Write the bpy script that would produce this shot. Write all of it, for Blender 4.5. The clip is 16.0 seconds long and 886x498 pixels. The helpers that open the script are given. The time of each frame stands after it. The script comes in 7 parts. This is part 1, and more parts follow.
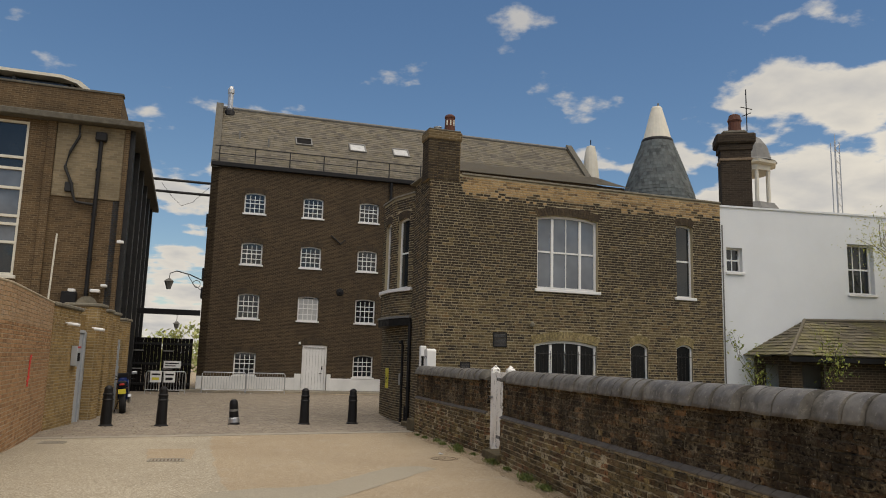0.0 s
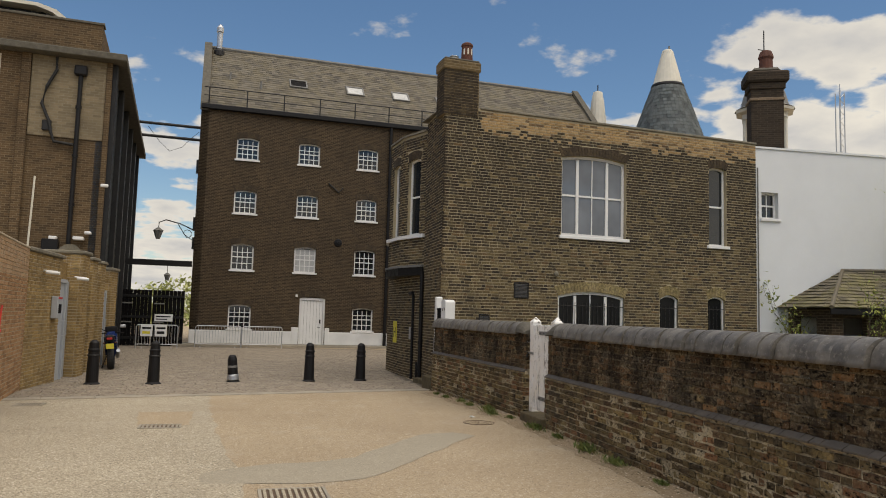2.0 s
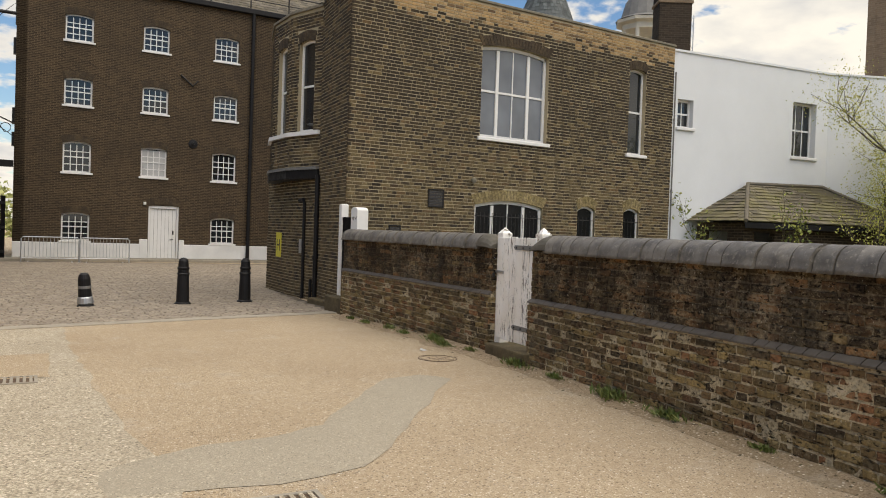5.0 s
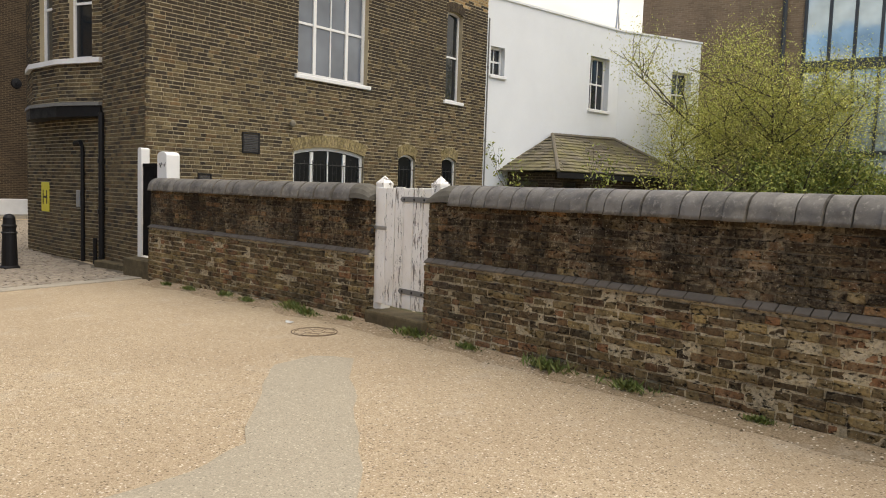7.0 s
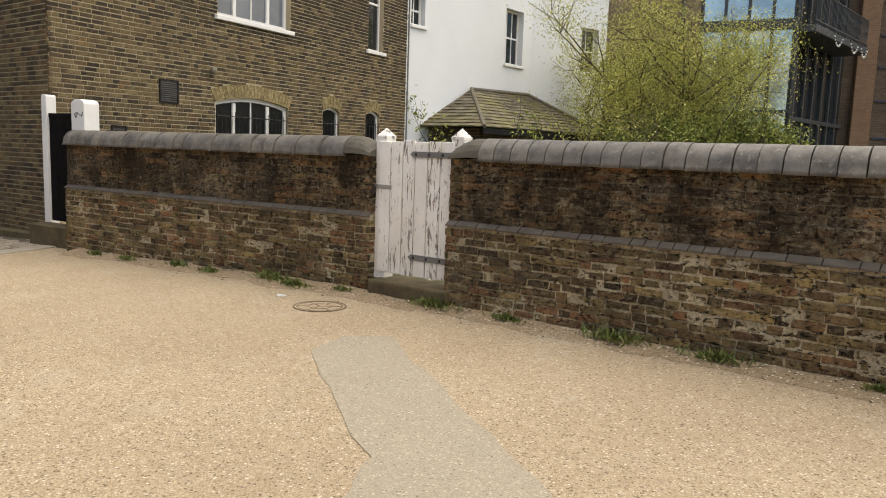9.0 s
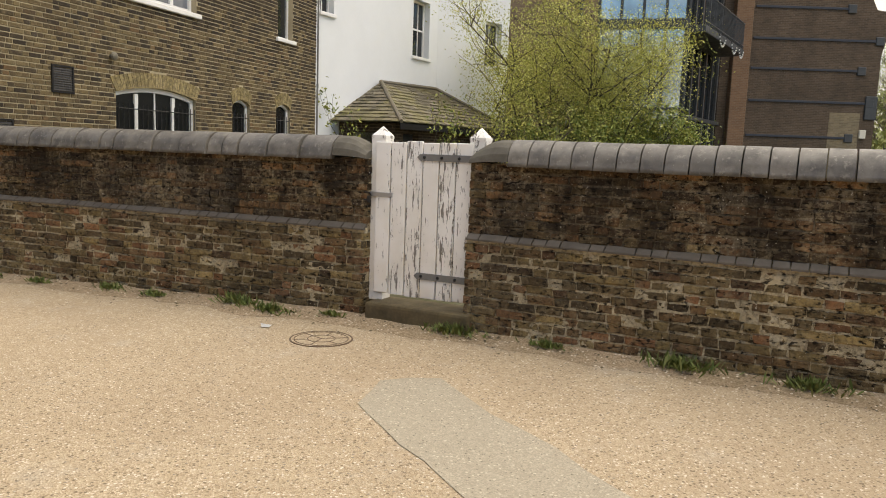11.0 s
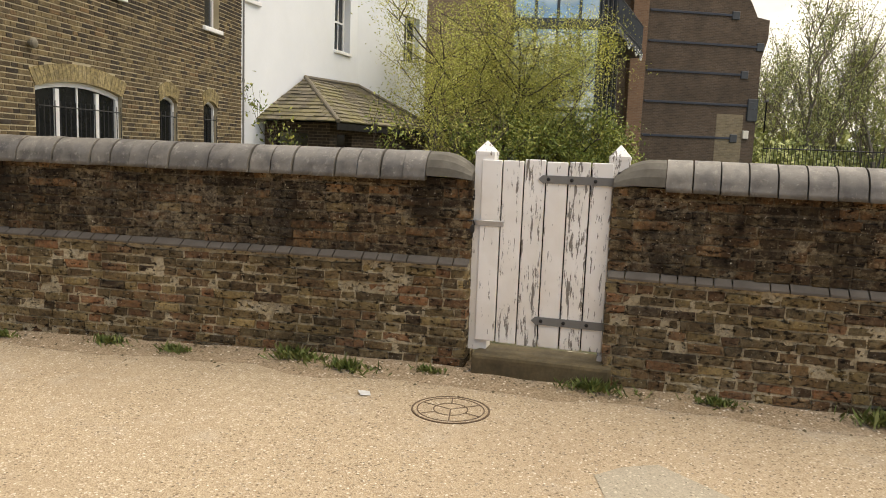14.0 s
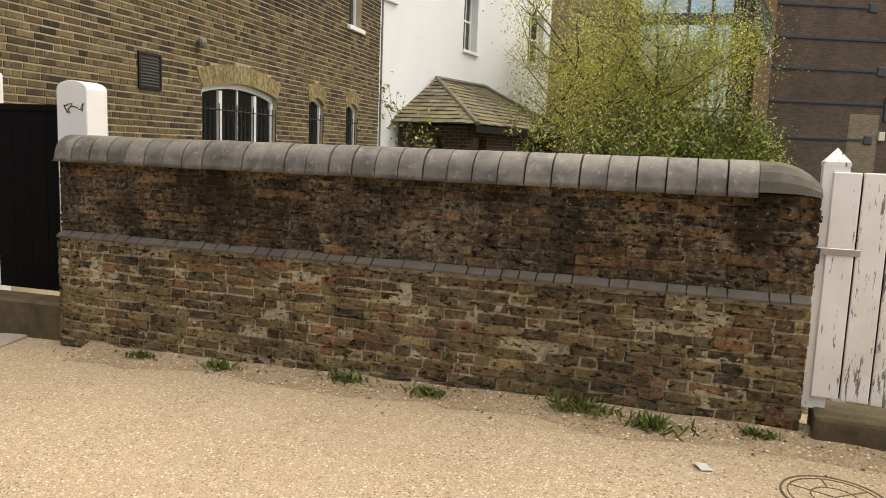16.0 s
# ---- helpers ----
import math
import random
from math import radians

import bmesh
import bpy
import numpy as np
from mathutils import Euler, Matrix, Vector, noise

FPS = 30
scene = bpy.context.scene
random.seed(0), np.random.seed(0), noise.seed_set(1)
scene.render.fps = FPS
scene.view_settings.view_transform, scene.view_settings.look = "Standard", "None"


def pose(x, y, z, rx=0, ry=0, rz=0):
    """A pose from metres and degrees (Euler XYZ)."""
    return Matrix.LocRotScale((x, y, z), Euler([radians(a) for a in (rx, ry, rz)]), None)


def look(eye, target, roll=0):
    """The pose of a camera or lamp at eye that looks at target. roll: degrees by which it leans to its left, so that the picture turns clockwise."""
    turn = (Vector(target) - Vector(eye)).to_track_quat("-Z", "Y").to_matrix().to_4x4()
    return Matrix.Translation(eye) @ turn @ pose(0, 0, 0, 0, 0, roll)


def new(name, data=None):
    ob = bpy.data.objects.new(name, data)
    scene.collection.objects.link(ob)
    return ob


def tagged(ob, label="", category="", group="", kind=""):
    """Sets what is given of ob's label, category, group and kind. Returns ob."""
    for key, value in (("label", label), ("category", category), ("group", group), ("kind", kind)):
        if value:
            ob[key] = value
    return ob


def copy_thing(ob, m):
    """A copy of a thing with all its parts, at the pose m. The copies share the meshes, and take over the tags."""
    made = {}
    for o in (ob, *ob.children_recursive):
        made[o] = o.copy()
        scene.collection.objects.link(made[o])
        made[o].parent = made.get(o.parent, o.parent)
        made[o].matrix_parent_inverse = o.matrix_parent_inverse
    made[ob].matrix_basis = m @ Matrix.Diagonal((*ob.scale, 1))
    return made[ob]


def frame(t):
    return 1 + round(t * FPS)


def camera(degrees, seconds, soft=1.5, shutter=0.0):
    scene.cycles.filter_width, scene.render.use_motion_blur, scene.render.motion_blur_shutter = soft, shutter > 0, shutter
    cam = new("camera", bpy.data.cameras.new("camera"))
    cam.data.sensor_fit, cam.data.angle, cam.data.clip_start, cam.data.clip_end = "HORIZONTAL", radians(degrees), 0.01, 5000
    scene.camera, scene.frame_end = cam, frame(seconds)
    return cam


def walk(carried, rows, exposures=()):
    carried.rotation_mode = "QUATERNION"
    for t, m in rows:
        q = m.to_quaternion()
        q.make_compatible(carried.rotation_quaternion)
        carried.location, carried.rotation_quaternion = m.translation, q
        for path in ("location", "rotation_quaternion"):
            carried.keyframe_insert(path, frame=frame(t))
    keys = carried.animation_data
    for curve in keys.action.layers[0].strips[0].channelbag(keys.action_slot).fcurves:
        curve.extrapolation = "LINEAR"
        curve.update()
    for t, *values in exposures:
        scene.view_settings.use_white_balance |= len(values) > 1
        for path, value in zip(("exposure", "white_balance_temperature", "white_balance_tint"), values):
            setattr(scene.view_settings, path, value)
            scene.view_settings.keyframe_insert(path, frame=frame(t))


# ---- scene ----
cam = camera(61.5, 16.0, soft=1.0)
PATH = [
    (0, (-0.118, -0.212, 1.718), (0.297, 1.722, 2.016), 1.6),
    (0.5, (-0.192, 0.274, 1.7), (0.225, 2.212, 1.967), 1.6),
    (1, (-0.324, 0.745, 1.676), (0.096, 2.687, 1.906), 1.7),
    (1.5, (-0.388, 1.24, 1.666), (0.038, 3.184, 1.868), 1.6),
    (2, (-0.395, 1.743, 1.656), (0.052, 3.684, 1.834), 1.6),
    (2.5, (-0.516, 2.225, 1.647), (-0.018, 4.158, 1.781), 1.6),
    (3, (-0.618, 2.694, 1.655), (-0.076, 4.616, 1.762), 1.6),
    (3.2, (-0.654, 2.89, 1.646), (-0.098, 4.809, 1.747), 1.6),
    (5.3, (-1.11, 4.976, 1.569), (-0.193, 6.752, 1.506), 1.9),
    (5.5, (-1.156, 5.151, 1.568), (-0.185, 6.897, 1.494), 1.8),
    (6, (-1.205, 5.658, 1.526), (-0.048, 7.285, 1.409), 1.9),
    (6.5, (-1.307, 6.153, 1.516), (-0.023, 7.681, 1.382), 1.9),
    (7, (-1.471, 6.582, 1.523), (-0.105, 8.035, 1.369), 1.9),
    (7.5, (-1.575, 7.002, 1.488), (-0.15, 8.391, 1.289), 2.0),
    (8, (-1.701, 7.425, 1.481), (-0.223, 8.752, 1.252), 2.0),
    (8.5, (-1.871, 7.841, 1.494), (-0.334, 9.097, 1.249), 2.1),
    (9, (-1.885, 8.221, 1.446), (-0.291, 9.403, 1.191), 2.0),
    (11.5, (-1.748, 10.182, 1.485), (0.065, 10.984, 1.225), 2.1),
    (12, (-1.728, 10.532, 1.482), (0.119, 11.252, 1.22), 2.1),
    (12.5, (-1.664, 10.906, 1.549), (0.211, 11.553, 1.288), 2.1),
    (13, (-1.636, 11.28, 1.57), (0.257, 11.874, 1.314), 2.2),
    (13.5, (-1.575, 11.638, 1.584), (0.329, 12.196, 1.328), 2.2),
    (14, (-1.429, 12.005, 1.59), (0.477, 12.551, 1.33), 2.2),
    (14.5, (-1.337, 12.399, 1.584), (0.569, 12.947, 1.323), 2.2),
    (15, (-1.234, 12.798, 1.597), (0.662, 13.376, 1.334), 2.2),
    (15.5, (-1.08, 13.235, 1.59), (0.796, 13.874, 1.326), 2.2),
    (16, (-0.983, 13.673, 1.581), (0.857, 14.411, 1.318), 2.2),
]
EXPOSURES = [(0.0, -0.02, 7050, 10), (3.0, 0.2, 7050, 10), (5.5, 0.48, 7000, 10), (7.0, 0.65, 7050, 10), (9.0, 0.72, 7200, 10), (12.0, 0.75, 7300, 10), (16.0, 0.94, 7600, 10)]
walk(cam, [(t, look(eye, target, roll)) for t, eye, target, roll in PATH], EXPOSURES)

# ---- sky and sun ----
world = bpy.data.worlds.new("sky")
scene.world = world
world.use_nodes = True
SUN_AZ, SUN_EL = 158.0, 71.0      # degrees clockwise from +y, and up


def build_sky():
    nt = world.node_tree
    n, l = nt.nodes, nt.links
    n.clear()
    out, bg = n.new("ShaderNodeOutputWorld"), n.new("ShaderNodeBackground")
    sky = n.new("ShaderNodeTexSky")
    sky.sky_type, sky.sun_disc = "NISHITA", False
    sky.sun_elevation, sky.sun_rotation = radians(SUN_EL), radians(SUN_AZ)
    sky.air_density, sky.dust_density, sky.ozone_density = 1.0, 0.3, 2.2
    tc, sep = n.new("ShaderNodeTexCoord"), n.new("ShaderNodeSeparateXYZ")
    l.new(tc.outputs["Generated"], sep.inputs[0])
    # clouds lie on a flat layer, so they crowd together towards the horizon
    up = n.new("ShaderNodeMath"); up.operation = "ADD"; up.inputs[1].default_value = 0.22
    l.new(sep.outputs[2], up.inputs[0])
    div = n.new("ShaderNodeVectorMath"); div.operation = "DIVIDE"
    comb = n.new("ShaderNodeCombineXYZ")
    for i in range(3):
        l.new(up.outputs[0], comb.inputs[i])
    l.new(tc.outputs["Generated"], div.inputs[0]); l.new(comb.outputs[0], div.inputs[1])
    shift = n.new("ShaderNodeMapping"); shift.inputs["Location"].default_value = CLOUD_AT
    l.new(div.outputs[0], shift.inputs[0])
    big = n.new("ShaderNodeTexNoise"); big.inputs["Scale"].default_value = 4.2; big.inputs["Detail"].default_value = 7; big.inputs["Roughness"].default_value = 0.52
    l.new(shift.outputs[0], big.inputs["Vector"])
    # more cloud low down and towards the sun's side
    low = n.new("ShaderNodeMapRange"); low.inputs[1].default_value = 0.0; low.inputs[2].default_value = 0.42; low.inputs[3].default_value = 0.27; low.inputs[4].default_value = -0.05
    l.new(sep.outputs[2], low.inputs[0])
    side = n.new("ShaderNodeMapRange"); side.inputs[1].default_value = 0.42; side.inputs[2].default_value = 0.85; side.inputs[3].default_value = -0.035; side.inputs[4].default_value = 0.3
    l.new(sep.outputs[0], side.inputs[0])
    a1 = n.new("ShaderNodeMath"); a1.operation = "ADD"; l.new(low.outputs[0], a1.inputs[0]); l.new(side.outputs[0], a1.inputs[1])
    a2 = n.new("ShaderNodeMath"); a2.operation = "ADD"; l.new(a1.outputs[0], a2.inputs[0]); l.new(big.outputs["Fac"], a2.inputs[1])
    mask = n.new("ShaderNodeMapRange"); mask.interpolation_type = "SMOOTHSTEP"; mask.inputs[1].default_value = 0.575; mask.inputs[2].default_value = 0.66
    l.new(a2.outputs[0], mask.inputs[0])
    shade = n.new("ShaderNodeValToRGB")
    e = shade.color_ramp.elements
    e[0].position, e[0].color = 0.40, (1.0, 0.97, 0.90, 1)
    e[1].position, e[1].color = 0.75, (0.62, 0.64, 0.68, 1)
    l.new(big.outputs["Fac"], shade.inputs[0])
    cl = n.new("ShaderNodeVectorMath"); cl.operation = "SCALE"; cl.inputs["Scale"].default_value = CLOUD_GLOW
    l.new(shade.outputs[0], cl.inputs[0])
    mix = n.new("ShaderNodeMix"); mix.data_type = "RGBA"
    rich = n.new("ShaderNodeHueSaturation"); rich.inputs["Saturation"].default_value = 1.16; rich.inputs["Value"].default_value = 1.08
    l.new(sky.outputs[0], rich.inputs["Color"])
    l.new(mask.outputs[0], mix.inputs["Factor"]); l.new(rich.outputs[0], mix.inputs["A"]); l.new(cl.outputs[0], mix.inputs["B"])
    l.new(mix.outputs["Result"], bg.inputs[0])
    bg.inputs[1].default_value = 0.095
    l.new(bg.outputs[0], out.inputs[0])


CLOUD_AT, CLOUD_GLOW = (3.1, 1.7, 0.4), 8.0
build_sky()
sun = new("sun", bpy.data.lights.new("sun", "SUN"))
sun.data.energy, sun.data.angle, sun.data.color = 3.1, radians(90), (1.0, 0.92, 0.80)
sx, sy, sz = math.sin(radians(SUN_AZ)), math.cos(radians(SUN_AZ)), math.tan(radians(SUN_EL))
sun.matrix_world = look((60 * sx, 60 * sy, 60 * sz), (0, 0, 0))

# ---- materials ----


class Mat:
    """A small builder of node materials."""

    def __init__(self, name, rough=0.8, metal=0.0, spec=0.4):
        self.m = bpy.data.materials.new(name)
        self.m.use_nodes = True
        self.nt = self.m.node_tree
        self.b = self.nt.nodes["Principled BSDF"]
        self.b.inputs["Roughness"].default_value = rough
        self.b.inputs["Metallic"].default_value = metal
        self.b.inputs["Specular IOR Level"].default_value = spec
        self.tc = self.nt.nodes.new("ShaderNodeTexCoord")
        self.co = self.tc.outputs["Object"]

    def node(self, kind, **inputs):
        nd = self.nt.nodes.new(kind)
        for k, v in inputs.items():
            self.put(nd.inputs[k.replace("_", " ")], v)
        return nd

    def put(self, sock, v):
        if isinstance(v, bpy.types.NodeSocket):
            self.nt.links.new(v, sock)
        else:
            sock.default_value = v

    def math(self, op, a, b=0.0):
        nd = self.nt.nodes.new("ShaderNodeMath")
        nd.operation = op
        self.put(nd.inputs[0], a), self.put(nd.inputs[1], b)
        return nd.outputs[0]

    def world_co(self):
        g = self.nt.nodes.new("ShaderNodeNewGeometry")
        self.co = g.outputs["Position"]
        return self

    def noise(self, scale, detail=4, rough=0.55, co=None, stretch=None):
        c = co or self.co
        if stretch:
            mp = self.nt.nodes.new("ShaderNodeMapping")
            mp.inputs["Scale"].default_value = stretch
            self.put(mp.inputs[0], c)
            c = mp.outputs[0]
        return self.node("ShaderNodeTexNoise", Scale=scale, Detail=detail, Roughness=rough, Vector=c).outputs["Fac"]

    def ramp(self, fac, *stops):
        nd = self.nt.nodes.new("ShaderNodeValToRGB")
        el = nd.color_ramp.elements
        while len(el) < len(stops):
            el.new(0.5)
        for e, (p, c) in zip(el, stops):
            e.position, e.color = p, ((c, c, c, 1) if isinstance(c, float) else (*c, 1))
        self.put(nd.inputs[0], fac)
        return nd.outputs[0]

    def mix(self, fac, a, b, mode="MIX"):
        nd = self.nt.nodes.new("ShaderNodeMix")
        nd.data_type, nd.blend_type = "RGBA", mode
        self.put(nd.inputs["Factor"], fac)
        for k, v in (("A", a), ("B", b)):
            self.put(nd.inputs[k], (*v, 1) if isinstance(v, tuple) else v)
        return nd.outputs["Result"]

    def color(self, c):
        self.put(self.b.inputs["Base Color"], (*c, 1) if isinstance(c, tuple) else c)
        return self

    def rough(self, f):
        self.put(self.b.inputs["Roughness"], f)
        return self

    def bump(self, h, strength=0.3, dist=0.01):
        nd = self.node("ShaderNodeBump", Strength=strength, Distance=dist, Height=h)
        self.put(self.b.inputs["Normal"], nd.outputs[0])
        return self

    def random(self):
        g = self.nt.nodes.new("ShaderNodeNewGeometry").outputs["Random Per Island"]
        o = self.nt.nodes.new("ShaderNodeObjectInfo").outputs["Random"]
        return self.math("FRACT", self.math("ADD", g, o))


def piece_brick(name, stops, grime=(0.03, 0.025, 0.02), grime_amt=0.5, pale=(0.45, 0.42, 0.36), pale_amt=0.25, pits=0.55):
    """Single bricks: each its own tone, with soot, lime bloom and pitted faces."""
    m = Mat(name, rough=0.92, spec=0.2).world_co()
    n = len(stops)
    c = m.ramp(m.random(), *[(i / max(n - 1, 1), s) for i, s in enumerate(stops)])
    mid = m.noise(17, 6, 0.72)
    c = m.mix(m.ramp(mid, (0.42, 0.0), (0.58, pits)), c, grime)
    grain = m.noise(75, 5, 0.7)
    c = m.mix(m.ramp(grain, (0.4, 0.0), (0.72, 0.6)), c, grime)
    blot = m.noise(1.9, 6, 0.62)
    c = m.mix(m.math("MULTIPLY", m.ramp(blot, (0.42, 0.0), (0.58, 1.0)), grime_amt), c, grime)
    lime = m.noise(8, 7, 0.75)
    c = m.mix(m.math("MULTIPLY", m.ramp(lime, (0.51, 0.0), (0.63, 1.0)), pale_amt), c, pale)
    m.color(c)
    m.bump(m.math("ADD", m.math("MULTIPLY", grain, 0.5), m.math("ADD", mid, m.math("MULTIPLY", lime, 0.7))), 0.8, 0.010)
    return m.m


def old_brick(name, stops, soot_amt, lime_amt, pale=(0.40, 0.325, 0.20)):
    """Eroded hand-made bricks: blown faces with dark hollows, smeared mortar, soot runs and lime specks."""
    m = Mat(name, rough=0.95, spec=0.12).world_co()
    n = len(stops)
    c = m.ramp(m.random(), *[(i / max(n - 1, 1), s) for i, s in enumerate(stops)])
    mottle = m.noise(36, 6, 0.7)
    c = m.mix(m.ramp(mottle, (0.36, 0.65), (0.56, 0.0)), c, (0.035, 0.026, 0.016))
    smear = m.noise(17, 8, 0.78, stretch=(1, 1, 1.5))
    c = m.mix(m.math("MULTIPLY", m.ramp(smear, (0.49, 0.0), (0.58, 1.0)), lime_amt), c, pale)
    soot = m.noise(2.3, 7, 0.68, stretch=(1, 1, 0.55))
    c = m.mix(m.math("MULTIPLY", m.ramp(soot, (0.42, 0.0), (0.60, 1.0)), soot_amt), c, (0.024, 0.018, 0.012))
    bloom = m.math("MULTIPLY", m.ramp(m.noise(1.3, 5, 0.6), (0.50, 0.0), (0.66, 1.0)), m.ramp(m.noise(33, 5, 0.75), (0.44, 0.0), (0.58, 1.0)))
    c = m.mix(m.math("MULTIPLY", bloom, 0.4 * lime_amt), c, (0.48, 0.43, 0.32))
    hollow = m.noise(20, 5, 0.6, stretch=(1, 1, 2.2))
    deep = m.ramp(hollow, (0.575, 0.0), (0.635, 1.0))
    c = m.mix(m.math("MULTIPLY", deep, 0.9), c, (0.01, 0.0075, 0.005))
    speck = m.noise(60, 3, 0.6)
    c = m.mix(m.ramp(speck, (0.67, 0.0), (0.71, 0.85)), c, (0.60, 0.54, 0.43))
    m.color(c)
    h = m.math("SUBTRACT", m.math("ADD", m.math("MULTIPLY", mottle, 0.7), m.math("MULTIPLY", smear, 0.8)), m.math("MULTIPLY", deep, 0.8))
    m.bump(h, 1.0, 0.016)
    return m.m


def far_brick(name, c1, c2, mortar, stain=(0.03, 0.025, 0.02), stain_amt=0.5, course=0.075, length=0.225, joint=0.012):
    """Brickwork that stays far off, as a relief pattern at true size."""
    m = Mat(name, rough=0.92, spec=0.2)
    sp = m.node("ShaderNodeSeparateXYZ", Vector=m.co)
    u = m.math("ADD", sp.outputs[0], sp.outputs[1])
    cb = m.nt.nodes.new("ShaderNodeCombineXYZ")
    m.put(cb.inputs[0], u), m.put(cb.inputs[1], sp.outputs[2])
    br = m.node("ShaderNodeTexBrick", Vector=cb.outputs[0], Scale=1.0, Mortar=(*mortar, 1))
    br.inputs["Color1"].default_value, br.inputs["Color2"].default_value = (*c1, 1), (*c2, 1)
    br.inputs["Mortar Size"].default_value, br.inputs["Mortar Smooth"].default_value = joint / 2, 0.3
    br.inputs["Brick Width"].default_value, br.inputs["Row Height"].default_value = length, course
    br.inputs["Bias"].default_value = -0.1
    c = br.outputs["Color"]
    blot = m.noise(0.55, 6, 0.62)
    c = m.mix(m.math("MULTIPLY", m.ramp(blot, (0.40, 0.0), (0.66, 1.0)), stain_amt), c, stain)
    one = m.noise(6.0, 4, 0.7, stretch=(1, 1, 2.5))
    c = m.mix(m.ramp(one, (0.3, 0.0), (0.8, 0.55)), c, tuple(0.55 * v for v in c1))
    m.color(c)
    m.bump(m.math("SUBTRACT", m.math("MULTIPLY", m.noise(30, 3), 0.4), br.outputs["Fac"]), 0.5, 0.012)
    return m.m


def plain(name, c, rough=0.6, metal=0.0, vary=0.25, scale=3.0, bump=0.1, fine=40.0, spec=0.4):
    m = Mat(name, rough, metal, spec).world_co()
    d = tuple(v * (1 - vary) for v in c)
    k = m.mix(m.ramp(m.noise(scale, 5, 0.6), (0.35, 0.0), (0.7, 1.0)), c, d)
    f = m.noise(fine, 4, 0.6)
    m.color(m.mix(m.ramp(f, (0.4, 0.0), (0.8, 0.5)), k, d)).bump(f, bump, 0.004)
    m.rough(m.ramp(m.noise(scale * 2.2, 4), (0.3, max(0.05, rough - 0.12)), (0.7, min(1.0, rough + 0.12))))
    return m.m


M_MORTAR = plain("mortar", (0.50, 0.42, 0.30), 0.95, vary=0.3, scale=4, bump=0.5, fine=70)
M_MORTAR_HOUSE = plain("house_mortar", (0.475, 0.40, 0.26), 0.95, vary=0.35, scale=1.2, bump=0.4, fine=60)
M_MORTAR_OLD = old_brick("old_mortar", [(0.52, 0.43, 0.27), (0.57, 0.475, 0.305)], 0.36, 0.6, (0.58, 0.51, 0.37))
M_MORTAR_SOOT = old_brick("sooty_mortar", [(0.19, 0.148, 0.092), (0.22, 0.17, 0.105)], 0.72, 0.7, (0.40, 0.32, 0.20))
M_STACK = far_brick("sooty_stack_brickwork", (0.07, 0.052, 0.036), (0.035, 0.027, 0.02), (0.10, 0.08, 0.058), stain_amt=0.4, joint=0.016)
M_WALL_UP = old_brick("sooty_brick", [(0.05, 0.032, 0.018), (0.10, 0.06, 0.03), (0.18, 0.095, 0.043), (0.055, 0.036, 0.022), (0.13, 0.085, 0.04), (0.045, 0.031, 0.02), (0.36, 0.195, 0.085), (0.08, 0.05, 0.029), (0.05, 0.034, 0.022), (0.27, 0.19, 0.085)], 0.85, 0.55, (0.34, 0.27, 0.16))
M_WALL_LOW = old_brick("weathered_brick", [(0.055, 0.04, 0.024), (0.22, 0.155, 0.072), (0.22, 0.13, 0.062), (0.095, 0.066, 0.035), (0.40, 0.29, 0.125), (0.05, 0.037, 0.024), (0.33, 0.16, 0.075), (0.15, 0.108, 0.057), (0.32, 0.235, 0.105), (0.12, 0.085, 0.045)], 0.42, 0.26, (0.43, 0.355, 0.215))
M_HOUSE = piece_brick("stock_brick", [(0.085, 0.062, 0.034), (0.185, 0.135, 0.066), (0.255, 0.19, 0.092), (0.11, 0.08, 0.042), (0.215, 0.155, 0.076), (0.055, 0.041, 0.027), (0.235, 0.145, 0.066)], grime_amt=0.25, pale=(0.42, 0.34, 0.2), pale_amt=0.2, pits=0.3)
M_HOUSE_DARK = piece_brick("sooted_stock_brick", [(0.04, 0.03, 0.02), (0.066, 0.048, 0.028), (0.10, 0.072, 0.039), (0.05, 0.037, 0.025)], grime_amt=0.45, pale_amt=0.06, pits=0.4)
M_HOUSE_PALE = piece_brick("renewed_stock_brick", [(0.58, 0.38, 0.175), (0.48, 0.31, 0.14), (0.62, 0.43, 0.22), (0.16, 0.10, 0.058), (0.54, 0.35, 0.155)], grime_amt=0.1, pale_amt=0.1, pits=0.2)
M_ARCH = piece_brick("rubbed_arch_brick", [(0.44, 0.35, 0.165), (0.37, 0.29, 0.13), (0.48, 0.38, 0.19)], grime_amt=0.2, pale_amt=0.08)
M_ARCH_DARK = piece_brick("dark_arch_brick", [(0.12, 0.085, 0.05), (0.09, 0.065, 0.04), (0.15, 0.105, 0.06)], grime_amt=0.45, pale_amt=0.05)
M_LEFT = piece_brick("warm_red_brick", [(0.50, 0.285, 0.14), (0.58, 0.345, 0.18), (0.45, 0.25, 0.12), (0.36, 0.20, 0.10)], grime_amt=0.12, pale_amt=0.12, pits=0.25)
M_LEFT_TOP = piece_brick("pale_red_brick", [(0.56, 0.37, 0.21), (0.50, 0.32, 0.18), (0.60, 0.41, 0.25)], grime_amt=0.12, pale_amt=0.3, pits=0.15)
M_PIER = piece_brick("yellow_pier_brick", [(0.46, 0.31, 0.125), (0.55, 0.38, 0.16), (0.36, 0.235, 0.095), (0.50, 0.33, 0.13)], grime_amt=0.25, pale_amt=0.1, pits=0.3)
M_HOUSE_FAR = far_brick("house_side_brickwork", (0.20, 0.14, 0.068), (0.085, 0.06, 0.034), (0.33, 0.265, 0.165), stain_amt=0.4, joint=0.018)
